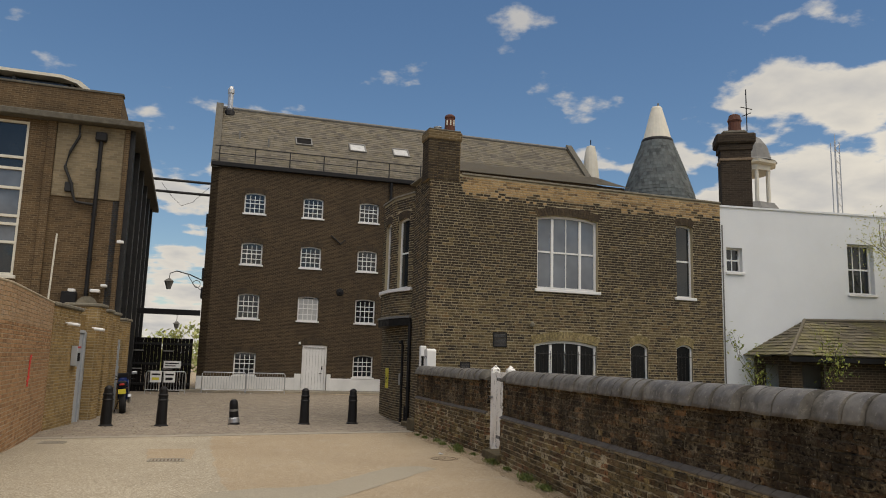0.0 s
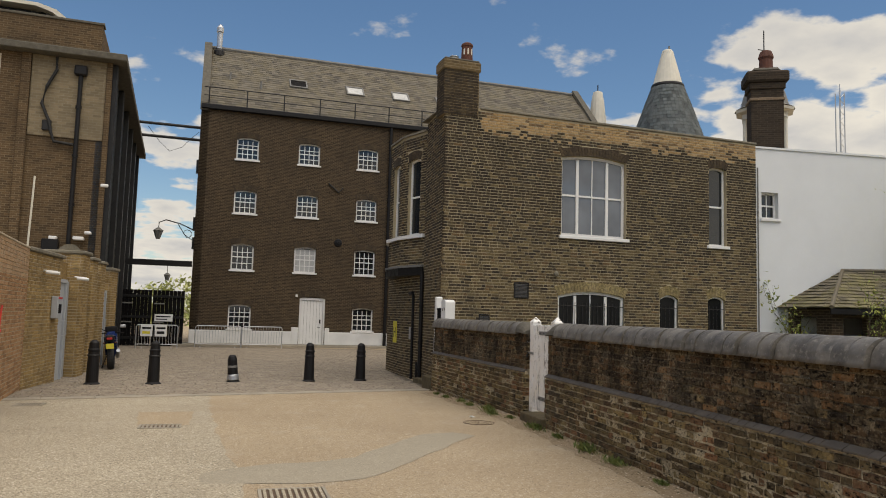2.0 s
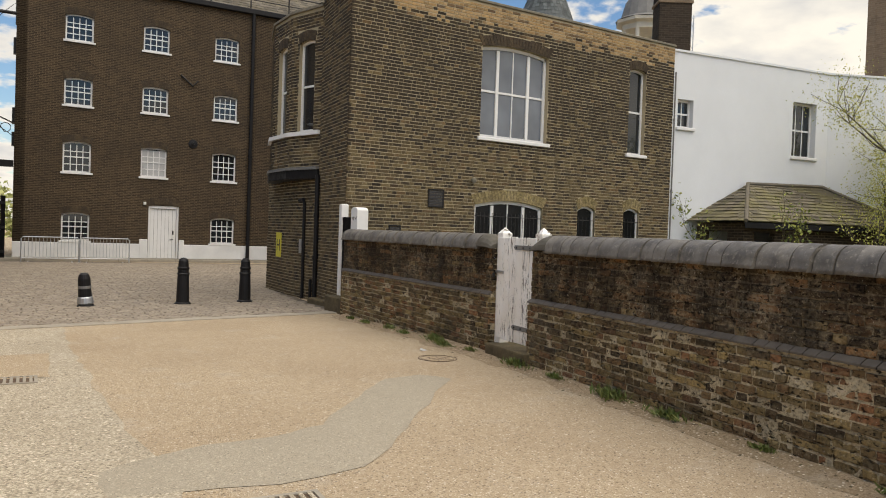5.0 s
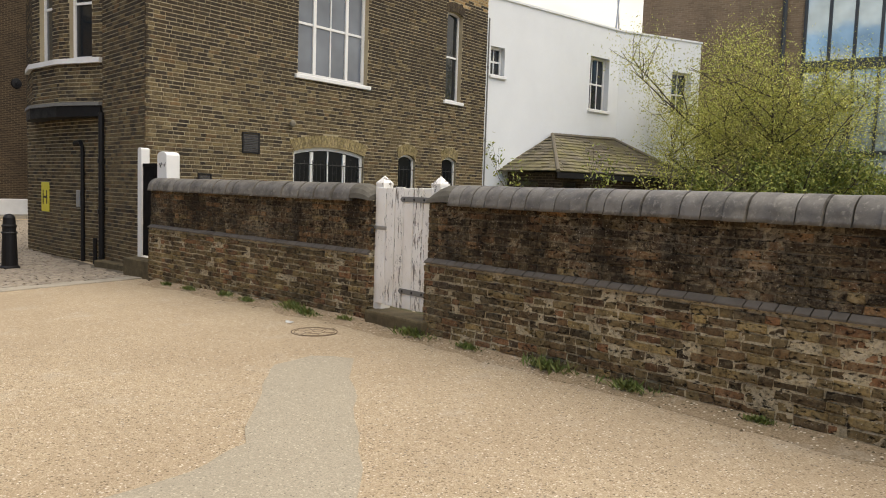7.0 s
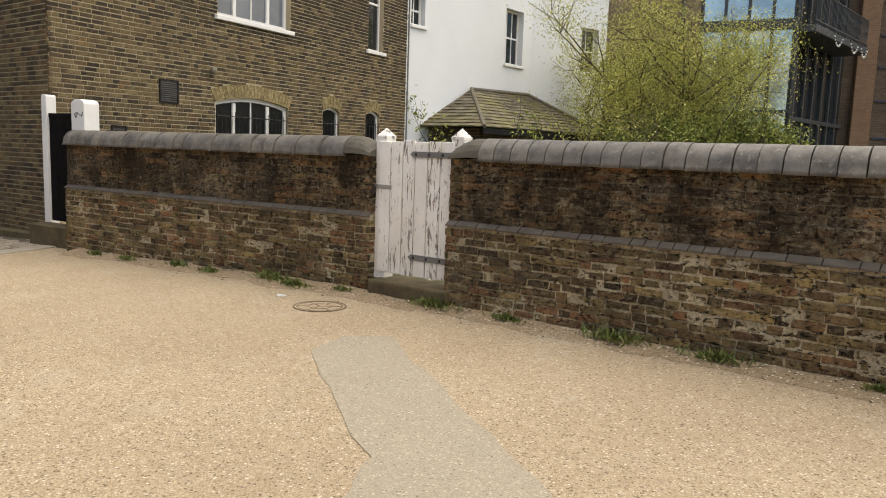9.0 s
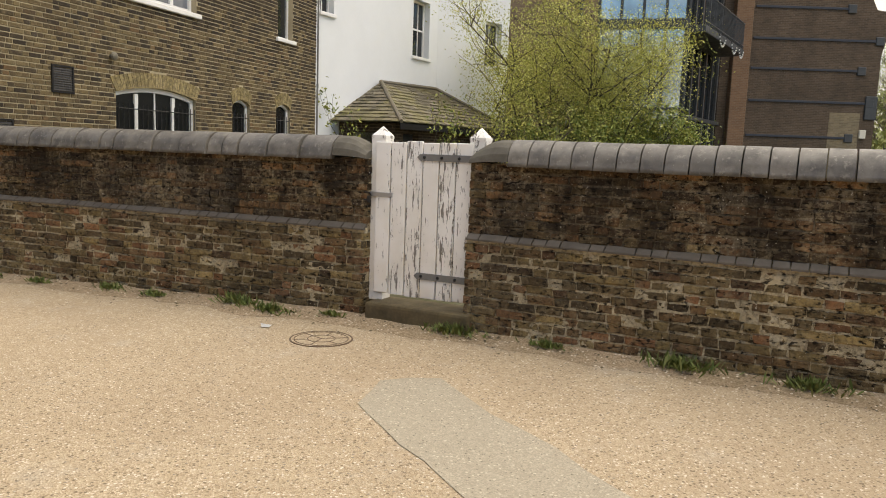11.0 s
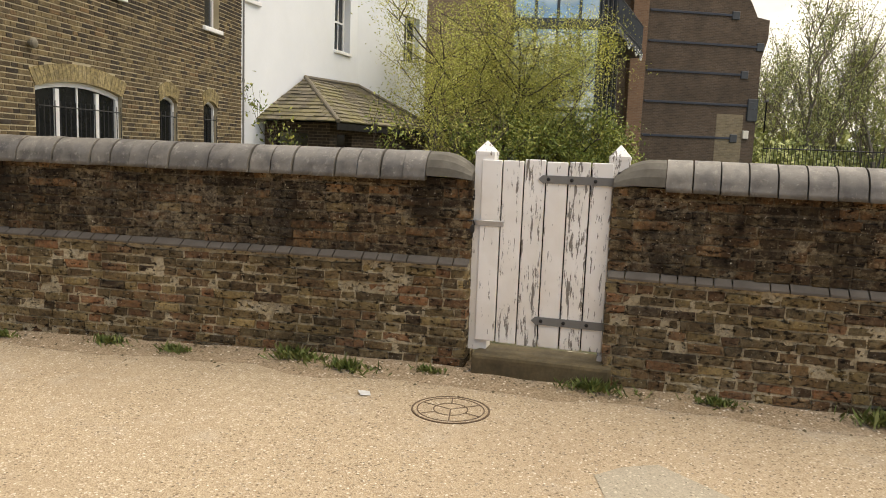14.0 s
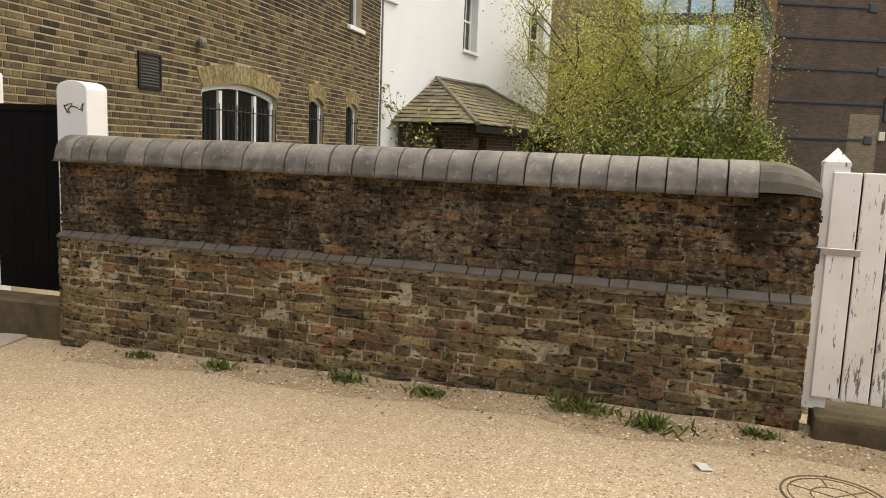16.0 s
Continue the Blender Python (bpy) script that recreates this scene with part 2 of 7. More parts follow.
M_MILL = far_brick("mill_brickwork", (0.085, 0.058, 0.034), (0.034, 0.025, 0.017), (0.19, 0.145, 0.09), stain_amt=0.35, joint=0.018)
M_LB = far_brick("works_brickwork", (0.17, 0.11, 0.056), (0.08, 0.054, 0.03), (0.25, 0.195, 0.125), stain_amt=0.55, joint=0.014, course=0.0645, length=0.193)
M_LB_PALE = far_brick("works_pale_brickwork", (0.30, 0.24, 0.15), (0.19, 0.15, 0.095), (0.30, 0.26, 0.19), stain_amt=0.3)
M_RED_FAR = far_brick("red_brown_brickwork", (0.31, 0.225, 0.15), (0.22, 0.155, 0.102), (0.33, 0.27, 0.195), stain_amt=0.3)
M_GABLE = far_brick("gable_brickwork", (0.15, 0.108, 0.074), (0.085, 0.064, 0.047), (0.2, 0.165, 0.13), stain_amt=0.5)
M_PIER_FAR = far_brick("orange_pier_brickwork", (0.25, 0.15, 0.09), (0.18, 0.11, 0.068), (0.25, 0.2, 0.15), stain_amt=0.2)


def coping_material():
    """Blue engineering brick: every stone its own grey, rain-washed, with lichen spots and soot."""
    m = Mat("blue_brick_coping", 0.5, 0, 0.5).world_co()
    c = m.ramp(m.random(), (0.0, (0.125, 0.113, 0.094)), (0.35, (0.17, 0.154, 0.128)), (0.7, (0.145, 0.132, 0.112)), (1.0, (0.20, 0.182, 0.15)))
    c = m.mix(m.ramp(m.noise(5, 6, 0.65), (0.42, 0.0), (0.62, 0.8)), c, (0.065, 0.058, 0.048))
    c = m.mix(m.ramp(m.noise(19, 5, 0.7), (0.56, 0.0), (0.66, 0.55)), c, (0.30, 0.275, 0.225))
    c = m.mix(m.ramp(m.noise(70, 3, 0.6), (0.69, 0.0), (0.74, 0.7)), c, (0.46, 0.43, 0.35))
    g = m.noise(40, 5, 0.65)
    m.color(c).bump(m.math("ADD", g, m.noise(7, 4)), 0.35, 0.006)
    m.rough(m.ramp(m.noise(9, 4), (0.3, 0.4), (0.7, 0.68)))
    return m.m


M_COPING = coping_material()
M_STRING = plain("blue_brick_string", (0.125, 0.108, 0.088), 0.5, vary=0.4, scale=6, bump=0.2)
M_CEMENT = plain("cement_end", (0.135, 0.122, 0.095), 0.9, vary=0.4, scale=6, bump=0.4)
M_WHITE = plain("white_gloss_paint", (0.80, 0.79, 0.76), 0.4, vary=0.08, bump=0.03)
M_RENDER = plain("white_render", (0.76, 0.775, 0.775), 0.85, vary=0.06, scale=0.9, bump=0.15, fine=25)
M_PLINTH = plain("painted_plinth", (0.78, 0.77, 0.74), 0.8, vary=0.16, scale=1.5, bump=0.1)
M_BLACK = plain("black_paint", (0.014, 0.013, 0.013), 0.5, vary=0.3, bump=0.1, spec=0.25)
M_IRON = plain("black_iron", (0.028, 0.027, 0.026), 0.5, metal=0.3, vary=0.4, bump=0.2)
M_STEEL = plain("galvanised_steel", (0.52, 0.53, 0.54), 0.42, metal=0.8, vary=0.2)
M_GREY_DOOR = plain("grey_steel_door", (0.42, 0.44, 0.46), 0.5, vary=0.12, scale=1.5)
M_SLATE = None
M_STONE = plain("worn_stone", (0.24, 0.215, 0.16), 0.9, vary=0.45, scale=5, bump=0.5)
M_STEP = plain("mossy_step_stone", (0.135, 0.105, 0.055), 0.92, vary=0.55, scale=5, bump=0.5)
M_LEAD = plain("lead_grey", (0.2, 0.195, 0.18), 0.6, vary=0.3)
M_TERRA = plain("terracotta", (0.13, 0.052, 0.034), 0.8, vary=0.35)
M_STRIPWOOD = plain("weathered_timber", (0.33, 0.31, 0.28), 0.85, vary=0.4)
M_DARK_METAL = plain("dark_grey_steel", (0.075, 0.08, 0.083), 0.5, metal=0.4, vary=0.25)
M_STRAP = plain("blue_grey_strap", (0.05, 0.056, 0.07), 0.6, metal=0.2, vary=0.25)
M_PLASTIC_BLUE = plain("blue_fairing", (0.008, 0.025, 0.11), 0.25, vary=0.2)
M_RUBBER = plain("tyre_rubber", (0.018, 0.018, 0.018), 0.8, vary=0.3)
M_YELLOW = plain("yellow_sign", (0.72, 0.62, 0.06), 0.5, vary=0.08)
M_TARP = plain("black_board", (0.007, 0.006, 0.006), 0.7, vary=0.3, spec=0.1)
M_PAPER = plain("white_paper", (0.8, 0.8, 0.78), 0.8, vary=0.05)
M_RED = plain("red_paint", (0.55, 0.04, 0.03), 0.6, vary=0.2)
M_CREAM = plain("cream_paint", (0.70, 0.66, 0.55), 0.6, vary=0.12)


def glass_material(name, tint, rough=0.03):
    """Window glass: a tinted pane with a clear mirror coat; dark tints stand for an unlit room."""
    m = Mat(name, rough, 0.0, 0.5).world_co()
    m.color(m.mix(m.ramp(m.noise(0.8, 3), (0.35, 0.0), (0.7, 1.0)), tint, tuple(0.6 * v for v in tint)))
    m.bump(m.noise(1.3, 2), 0.05, 0.02)
    m.b.inputs["IOR"].default_value = 1.5
    m.b.inputs["Coat Weight"].default_value = 0.25
    m.b.inputs["Coat Roughness"].default_value = 0.02
    m.b.inputs["Coat IOR"].default_value = 1.7
    return m.m


M_GLASS = glass_material("window_glass", (0.02, 0.024, 0.028))
# Near-black pane: the unlit room is painted in and sky reflection damped.
M_GLASS_DARK = plain("dim_dark_glass", (0.012, 0.013, 0.014), 0.18, vary=0.3, bump=0.01, spec=0.18)
M_BLIND = plain("blind_behind_glass", (0.5, 0.5, 0.48), 0.3, vary=0.2, scale=2)
# Pale blue-grey tint puts a sky reflection into the pane colour.
M_GLASS_PALE = glass_material("glass_over_pale_curtain", (0.19, 0.21, 0.24), 0.08)
M_SKYGLASS = glass_material("curtain_wall_glass", (0.62, 0.72, 0.74), 0.05)
M_SKYGLASS.node_tree.nodes["Principled BSDF"].inputs["Metallic"].default_value = 0.65


def slate_material(name, c, moss, moss_amt):
    m = Mat(name, 0.75, 0, 0.4).world_co()
    k = m.ramp(m.random(), (0.0, tuple(0.55 * v for v in c)), (0.5, c), (1.0, tuple(1.45 * v for v in c)))
    k = m.mix(m.math("MULTIPLY", m.ramp(m.noise(1.6, 6, 0.65), (0.42, 0.0), (0.62, 1.0)), moss_amt), k, moss)
    g = m.noise(45, 4)
    m.color(m.mix(m.ramp(g, (0.4, 0.0), (0.8, 0.5)), k, tuple(0.5 * v for v in c))).bump(g, 0.3, 0.006)
    return m.m


M_SLATE = slate_material("slate", (0.115, 0.10, 0.075), (0.17, 0.14, 0.08), 0.6)
M_SLATE_MOSS = slate_material("mossy_slate", (0.135, 0.115, 0.078), (0.205, 0.185, 0.06), 0.65)
M_SLATE_BLUE = slate_material("blue_slate", (0.085, 0.10, 0.10), (0.22, 0.23, 0.22), 0.35)


def ground_material(name, tones, speck, scale, rough=0.95, bump=0.5, wear=(0.45, 0.40, 0.32)):
    """Bound gravel: stones a few millimetres across, worn and stained in broad patches."""
    m = Mat(name, rough, 0, 0.2).world_co()
    vor = m.node("ShaderNodeTexVoronoi", Scale=scale, Vector=m.co)
    sp = m.node("ShaderNodeSeparateColor", Color=vor.outputs["Color"])
    c = m.ramp(sp.outputs[0], *tones)
    c = m.mix(m.ramp(m.noise(0.45, 6, 0.6), (0.38, 0.0), (0.68, 0.45)), c, speck)
    c = m.mix(m.ramp(m.noise(1.7, 6, 0.66), (0.56, 0.0), (0.72, 0.5)), c, wear)
    c = m.mix(m.ramp(m.noise(14, 5, 0.7), (0.35, 0.35), (0.65, 0.0)), c, speck)
    chips = m.node("ShaderNodeTexVoronoi", Scale=scale * 0.42, Vector=m.co)
    cs = m.node("ShaderNodeSeparateColor", Color=chips.outputs["Color"])
    near = m.ramp(chips.outputs["Distance"], (0.30, 1.0), (0.38, 0.0))
    c = m.mix(m.math("MULTIPLY", near, m.ramp(cs.outputs[1], (0.80, 0.0), (0.82, 0.8))), c, tuple(min(0.8, 1.55 * v) for v in wear))
    c = m.mix(m.math("MULTIPLY", near, m.ramp(cs.outputs[2], (0.86, 0.0), (0.88, 0.75))), c, tuple(0.42 * v for v in speck))
    m.color(c)
    m.bump(m.math("ADD", vor.outputs["Distance"], m.math("ADD", m.noise(9, 4), m.math("MULTIPLY", near, 0.4))), bump, 0.010)
    return m.m


M_GRAVEL = ground_material("buff_bound_gravel", ((0.0, (0.265, 0.20, 0.127)), (0.3, (0.415, 0.328, 0.214)), (0.85, (0.495, 0.403, 0.273)), (1.0, (0.64, 0.54, 0.41))), (0.30, 0.225, 0.145), 115, bump=0.6)
M_ASPHALT = ground_material("grey_aggregate", ((0.0, (0.23, 0.195, 0.14)), (0.5, (0.42, 0.362, 0.265)), (1.0, (0.62, 0.55, 0.42))), (0.29, 0.247, 0.178), 80)
M_SOIL = ground_material("trodden_soil", ((0.0, (0.23, 0.17, 0.105)), (0.5, (0.34, 0.255, 0.165)), (1.0, (0.45, 0.35, 0.24))), (0.15, 0.115, 0.06), 90)
M_CONCRETE = ground_material("grey_concrete_patch", ((0.0, (0.29, 0.253, 0.19)), (0.6, (0.365, 0.32, 0.24)), (1.0, (0.44, 0.39, 0.295))), (0.28, 0.247, 0.185), 120, bump=0.3, wear=(0.33, 0.292, 0.222))
M_EARTH = ground_material("garden_earth", ((0.0, (0.05, 0.04, 0.025)), (1.0, (0.12, 0.10, 0.06))), (0.05, 0.07, 0.025), 20)
M_SETT = piece_brick("granite_sett", [(0.33, 0.28, 0.21), (0.40, 0.34, 0.26), (0.28, 0.24, 0.19), (0.45, 0.39, 0.30)], grime=(0.16, 0.13, 0.10), grime_amt=0.22, pale_amt=0.2)
M_KERB = plain("granite_kerb", (0.36, 0.32, 0.25), 0.85, vary=0.3, scale=2, bump=0.3)


def leaf_material(name, a, b, c):
    m = Mat(name, 0.55, 0, 0.35)
    m.color(m.ramp(m.random(), (0.0, a), (0.5, b), (1.0, c)))
    m.b.inputs["Transmission Weight"].default_value = 0.0
    m.b.inputs["Subsurface Weight"].default_value = 0.0
    return m.m


M_LEAF = leaf_material("spring_leaf", (0.31, 0.33, 0.065), (0.46, 0.46, 0.10), (0.62, 0.57, 0.16))
M_LEAF_DARK = leaf_material("shrub_leaf", (0.11, 0.15, 0.035), (0.22, 0.26, 0.05), (0.38, 0.37, 0.08))
M_LEAF_FAR = leaf_material("birch_leaf", (0.26, 0.29, 0.10), (0.36, 0.39, 0.14), (0.48, 0.48, 0.2))
M_WEED = leaf_material("weed_leaf", (0.085, 0.12, 0.028), (0.13, 0.165, 0.04), (0.2, 0.21, 0.07))
M_BARK = plain("bark", (0.10, 0.08, 0.055), 0.9, vary=0.5, scale=8, bump=0.6)
M_BARK_PALE = plain("birch_bark", (0.30, 0.26, 0.20), 0.9, vary=0.5, scale=8, bump=0.4)


def gate_paint(name, wear):
    """White paint flaked off grey boards, mostly along the grain."""
    m = Mat(name, 0.6, 0, 0.35).world_co()
    long_n = m.noise(7, 6, 0.65, stretch=(1, 5, 0.55))
    fine = m.noise(30, 5, 0.7, stretch=(1, 2.5, 0.5))
    f = m.math("ADD", m.math("MULTIPLY", long_n, 0.62), m.math("MULTIPLY", fine, 0.38))
    f = m.math("ADD", f, wear)
    bare = m.ramp(f, (0.622, 0.0), (0.634, 1.0))
    wood = m.mix(fine, (0.10, 0.09, 0.075), (0.30, 0.27, 0.225))
    paint = m.mix(m.ramp(m.noise(3, 5), (0.4, 0.0), (0.7, 1.0)), (0.87, 0.845, 0.79), (0.76, 0.72, 0.64))
    m.color(m.mix(bare, paint, wood)).bump(m.math("MULTIPLY", bare, -1.0), 0.5, 0.003)
    return m.m


M_GATE = gate_paint("flaking_white_paint", 0.055)
M_GATE_SOUND = gate_paint("sound_white_paint", 0.025)
M_GATE_WORN = gate_paint("badly_flaked_white_paint", 0.088)
BOARDS = (M_GATE, M_GATE_WORN, M_GATE_SOUND, M_GATE_WORN, M_GATE, M_GATE_SOUND)

# ---- mesh helpers ----


def ob_from(name, bm, mat, parent=None, m=None):
    me = bpy.data.meshes.new(name)
    bm.normal_update()
    bm.to_mesh(me)
    bm.free()
    if mat:
        me.materials.append(mat)
    ob = new(name, me)
    if m is not None:
        ob.matrix_basis = m
    ob.parent = parent
    return ob


def part(name, bm, mat, parent, label="", m=None):
    ob = ob_from(name, bm, mat, parent, m)
    return tagged(ob, label) if label else ob


def thing(name, label, category, m=None, group="", kind=""):
    ob = new(name)
    ob.empty_display_size = 0.2
    if m is not None:
        ob.matrix_basis = m
    return tagged(ob, label, category, group, kind)


def bmn():
    return bmesh.new()


def box(bm, x0, x1, y0, y1, z0, z1, m=None):
    vs = [bm.verts.new(((m @ Vector(p)) if m else p)) for p in ((x0, y0, z0), (x1, y0, z0), (x1, y1, z0), (x0, y1, z0), (x0, y0, z1), (x1, y0, z1), (x1, y1, z1), (x0, y1, z1))]
    for f in ((0, 3, 2, 1), (4, 5, 6, 7), (0, 1, 5, 4), (1, 2, 6, 5), (2, 3, 7, 6), (3, 0, 4, 7)):
        bm.faces.new([vs[i] for i in f])
    return vs


def soft_box(x0, x1, y0, y1, z0, z1, r=0.01, seg=1):
    bm = bmn()
    box(bm, x0, x1, y0, y1, z0, z1)
    bmesh.ops.bevel(bm, geom=bm.edges[:], offset=r, segments=seg, affect="EDGES", profile=0.6)
    return bm


def prism(bm, pts, lo, hi, axis="y"):
    """An outline of (a, b) points pushed from lo to hi along the axis."""
    def at(a, b, k):
        return {"y": (a, k, b), "z": (a, b, k), "x": (k, a, b)}[axis]
    A = [bm.verts.new(at(a, b, lo)) for a, b in pts]
    B = [bm.verts.new(at(a, b, hi)) for a, b in pts]
    n = len(pts)
    bm.faces.new(A), bm.faces.new(B[::-1])
    for i in range(n):
        bm.faces.new((A[i], B[i], B[(i + 1) % n], A[(i + 1) % n]))
    bmesh.ops.recalc_face_normals(bm, faces=bm.faces[:])
    return bm


def tube(bm, pts, r, seg=8, r_end=None, caps=True):
    pts = [Vector(p) for p in pts]
    rings = []
    for i, p in enumerate(pts):
        d = (pts[min(i + 1, len(pts) - 1)] - pts[max(i - 1, 0)]).normalized()
        a = d.orthogonal().normalized() if abs(d.z) > 0.99 else d.cross(Vector((0, 0, 1))).normalized()
        b = d.cross(a)
        rr = r if r_end is None else r + (r_end - r) * i / (len(pts) - 1)
        rings.append([bm.verts.new(p + (a * math.cos(2 * math.pi * k / seg) + b * math.sin(2 * math.pi * k / seg)) * rr) for k in range(seg)])
    for A, B in zip(rings, rings[1:]):
        for k in range(seg):
            bm.faces.new((A[k], B[k], B[(k + 1) % seg], A[(k + 1) % seg]))
    if caps:
        bm.faces.new(rings[0]), bm.faces.new(rings[-1][::-1])
    return bm


def lathe(bm, profile, seg=20, m=None):
    rings = []
    for r, z in profile:
        ring = [Vector((r * math.cos(2 * math.pi * k / seg), r * math.sin(2 * math.pi * k / seg), z)) for k in range(seg)]
        rings.append([bm.verts.new(m @ v if m else v) for v in ring])
    for A, B in zip(rings, rings[1:]):
        for k in range(seg):
            bm.faces.new((A[k], A[(k + 1) % seg], B[(k + 1) % seg], B[k]))
    bm.faces.new(rings[0][::-1]), bm.faces.new(rings[-1])
    return bm


def frame_of(p0, p1, z=0.0):
    """The pose whose x runs from p0 to p1 on the plan; -y looks out."""
    a = math.degrees(math.atan2(p1[1] - p0[1], p1[0] - p0[0]))
    return pose(p0[0], p0[1], z, 0, 0, a), math.hypot(p1[0] - p0[0], p1[1] - p0[1])


def arch_z(x, w, h, rise):
    return h - rise * (2 * x / w - 1) ** 2


def wall_panel(name, parent, p0, p1, z0, z1, mat, holes=(), th=0.3, label=""):
    """A wall with real openings (x, z, width, height, rise of the head)."""
    m, L = frame_of(p0, p1)
    bm = bmn()
    us = sorted({0.0, L, *[v for h in holes for v in (h[0], h[0] + h[2])]})
    zs = sorted({z0, z1, *[v for h in holes for v in (h[1], h[1] + h[3])]})

    def solid(i, j):
        if not (0 <= i < len(us) - 1 and 0 <= j < len(zs) - 1):
            return False
        u, z = (us[i] + us[i + 1]) / 2, (zs[j] + zs[j + 1]) / 2
        return not any(h[0] < u < h[0] + h[2] and h[1] < z < h[1] + h[3] for h in holes)

    def quad(*p):
        bm.faces.new([bm.verts.new(q) for q in p])
    for i in range(len(us) - 1):
        for j in range(len(zs) - 1):
            if not solid(i, j):
                continue
            a, b, c, d = us[i], us[i + 1], zs[j], zs[j + 1]
            quad((a, 0, c), (b, 0, c), (b, 0, d), (a, 0, d))
            quad((b, th, c), (a, th, c), (a, th, d), (b, th, d))
            if not solid(i - 1, j):
                quad((a, th, c), (a, 0, c), (a, 0, d), (a, th, d))
            if not solid(i + 1, j):
                quad((b, 0, c), (b, th, c), (b, th, d), (b, 0, d))
            if not solid(i, j - 1):
                quad((a, th, c), (b, th, c), (b, 0, c), (a, 0, c))
            if not solid(i, j + 1):
                quad((a, 0, d), (b, 0, d), (b, th, d), (a, th, d))
    for x, z, w, h, rise in holes:
        if rise:
            n = 10
            pts = [(x + w * k / n, z + arch_z(w * k / n, w, h, rise)) for k in range(n + 1)]
            for q, r in zip(pts, pts[1:]):
                if max(h + z - q[1], h + z - r[1]) < 1e-4:
                    continue
                quad((q[0], 0.001, q[1]), (r[0], 0.001, r[1]), (r[0], 0.001, z + h), (q[0], 0.001, z + h))
                quad((q[0], th, q[1]), (r[0], th, r[1]), (r[0], 0.001, r[1]), (q[0], 0.001, q[1]))
    bmesh.ops.remove_doubles(bm, verts=bm.verts[:], dist=0.0005)
    return part(name, bm, mat, parent, label, m)


# bricks: one chamfered unit brick, stretched to each place

BV = []
for s, y in ((0.0, 1.0), (0.0, 0.22), (1.0, 0.0)):
    for sx_, sz_ in ((0, 0), (1, 0), (1, 1), (0, 1)):
        BV.append((sx_ + s * (0.03 if sx_ == 0 else -0.03), y, sz_ + s * (0.08 if sz_ == 0 else -0.08)))
BF = [(8, 9, 10, 11)] + [f for k in range(4) for f in ((k, (k + 1) % 4, 4 + (k + 1) % 4, 4 + k), (4 + k, 4 + (k + 1) % 4, 8 + (k + 1) % 4, 8 + k))]


def bond(u0, u1, z0, z1, cuts, course=0.075, joint=0.01, rnd=None, wild=0.0):
    """Courses of stretchers and headers, as (u, z, length, height) of each brick; cuts(z) gives the spans of u that a course must leave out."""
    rnd = rnd or random.Random(5)
    out, j, z = [], 0, z0
    while z + course <= z1 + 0.02:
        h = min(course - joint, z1 - z - joint / 2)
        u = u0 - (0.17 if j % 2 else 0.05) - rnd.uniform(0, 0.1) * (wild > 0)
        k = j % 2
        gaps = cuts(z + h / 2) if cuts else ()
        while u < u1:
            l = (0.215 if (k + (1 if rnd.random() < wild else 0)) % 2 == 0 else 0.103)
            spans = [(max(u, u0), min(u + l, u1))]
            for a, b in gaps:
                spans = [q for s, e in spans for q in ((s, min(e, a)), (max(s, b), e)) if q[1] - q[0] > 0.02]
            for s, e in spans:
                if e - s > 0.03 and h > 0.02:
                    out.append((s, z, e - s, h))
            u += l + joint * 0.6
            k += 1
        z += course
        j += 1
    return out


def lay(name, rects, mat, parent, m, proud=0.010, rnd=None, parts_where=None, uneven=0.004, limit=300, rag=0.0):
    """Lay bricks on the plane y = 0 of the frame m. Those that parts_where picks are objects of their own; the rest are one mesh."""
    rnd = rnd or random.Random(9)
    verts, faces, made = [], [], 0

    def worn(l, h):
        return [(a + rnd.uniform(-rag, rag) / l, b, c + rnd.uniform(-rag, rag) * 0.8 / h) for a, b, c in BV]
    for u, z, l, h in rects:
        y = -proud + rnd.uniform(-uneven, uneven)
        dz = rnd.uniform(-0.0015, 0.0015)
        tilt = rnd.uniform(-uneven, uneven) * 0.6
        if parts_where and made < limit and parts_where(u, z):
            key = "brick_%s_%s_%d" % (mat.name, "long" if l > 0.15 else "short", made % 6)
            me = bpy.data.meshes.get(key)
            if me is None:
                me = bpy.data.meshes.new(key)
                me.from_pydata(worn(0.2 if l > 0.15 else 0.1, 0.06), [], BF)
                me.materials.append(mat)
            ob = new("brick", me)
            ob.parent = parent
            ob.matrix_basis = m @ Matrix.LocRotScale((u, y, z + dz), Euler((0, 0, -tilt / max(l, 0.1))), (l, 0.035, h))
            made += 1
            continue
        base = len(verts)
        verts += [tuple(m @ Vector((u + l * a, y + tilt * a + 0.035 * b, z + dz + h * c))) for a, b, c in worn(l, h)]
        faces += [tuple(base + i for i in f) for f in BF]
    if verts:
        me = bpy.data.meshes.new(name)
        me.from_pydata(verts, [], faces)
        me.materials.append(mat)
        ob = new(name, me)
        ob.parent = parent
        tagged(ob, kind="stuff")


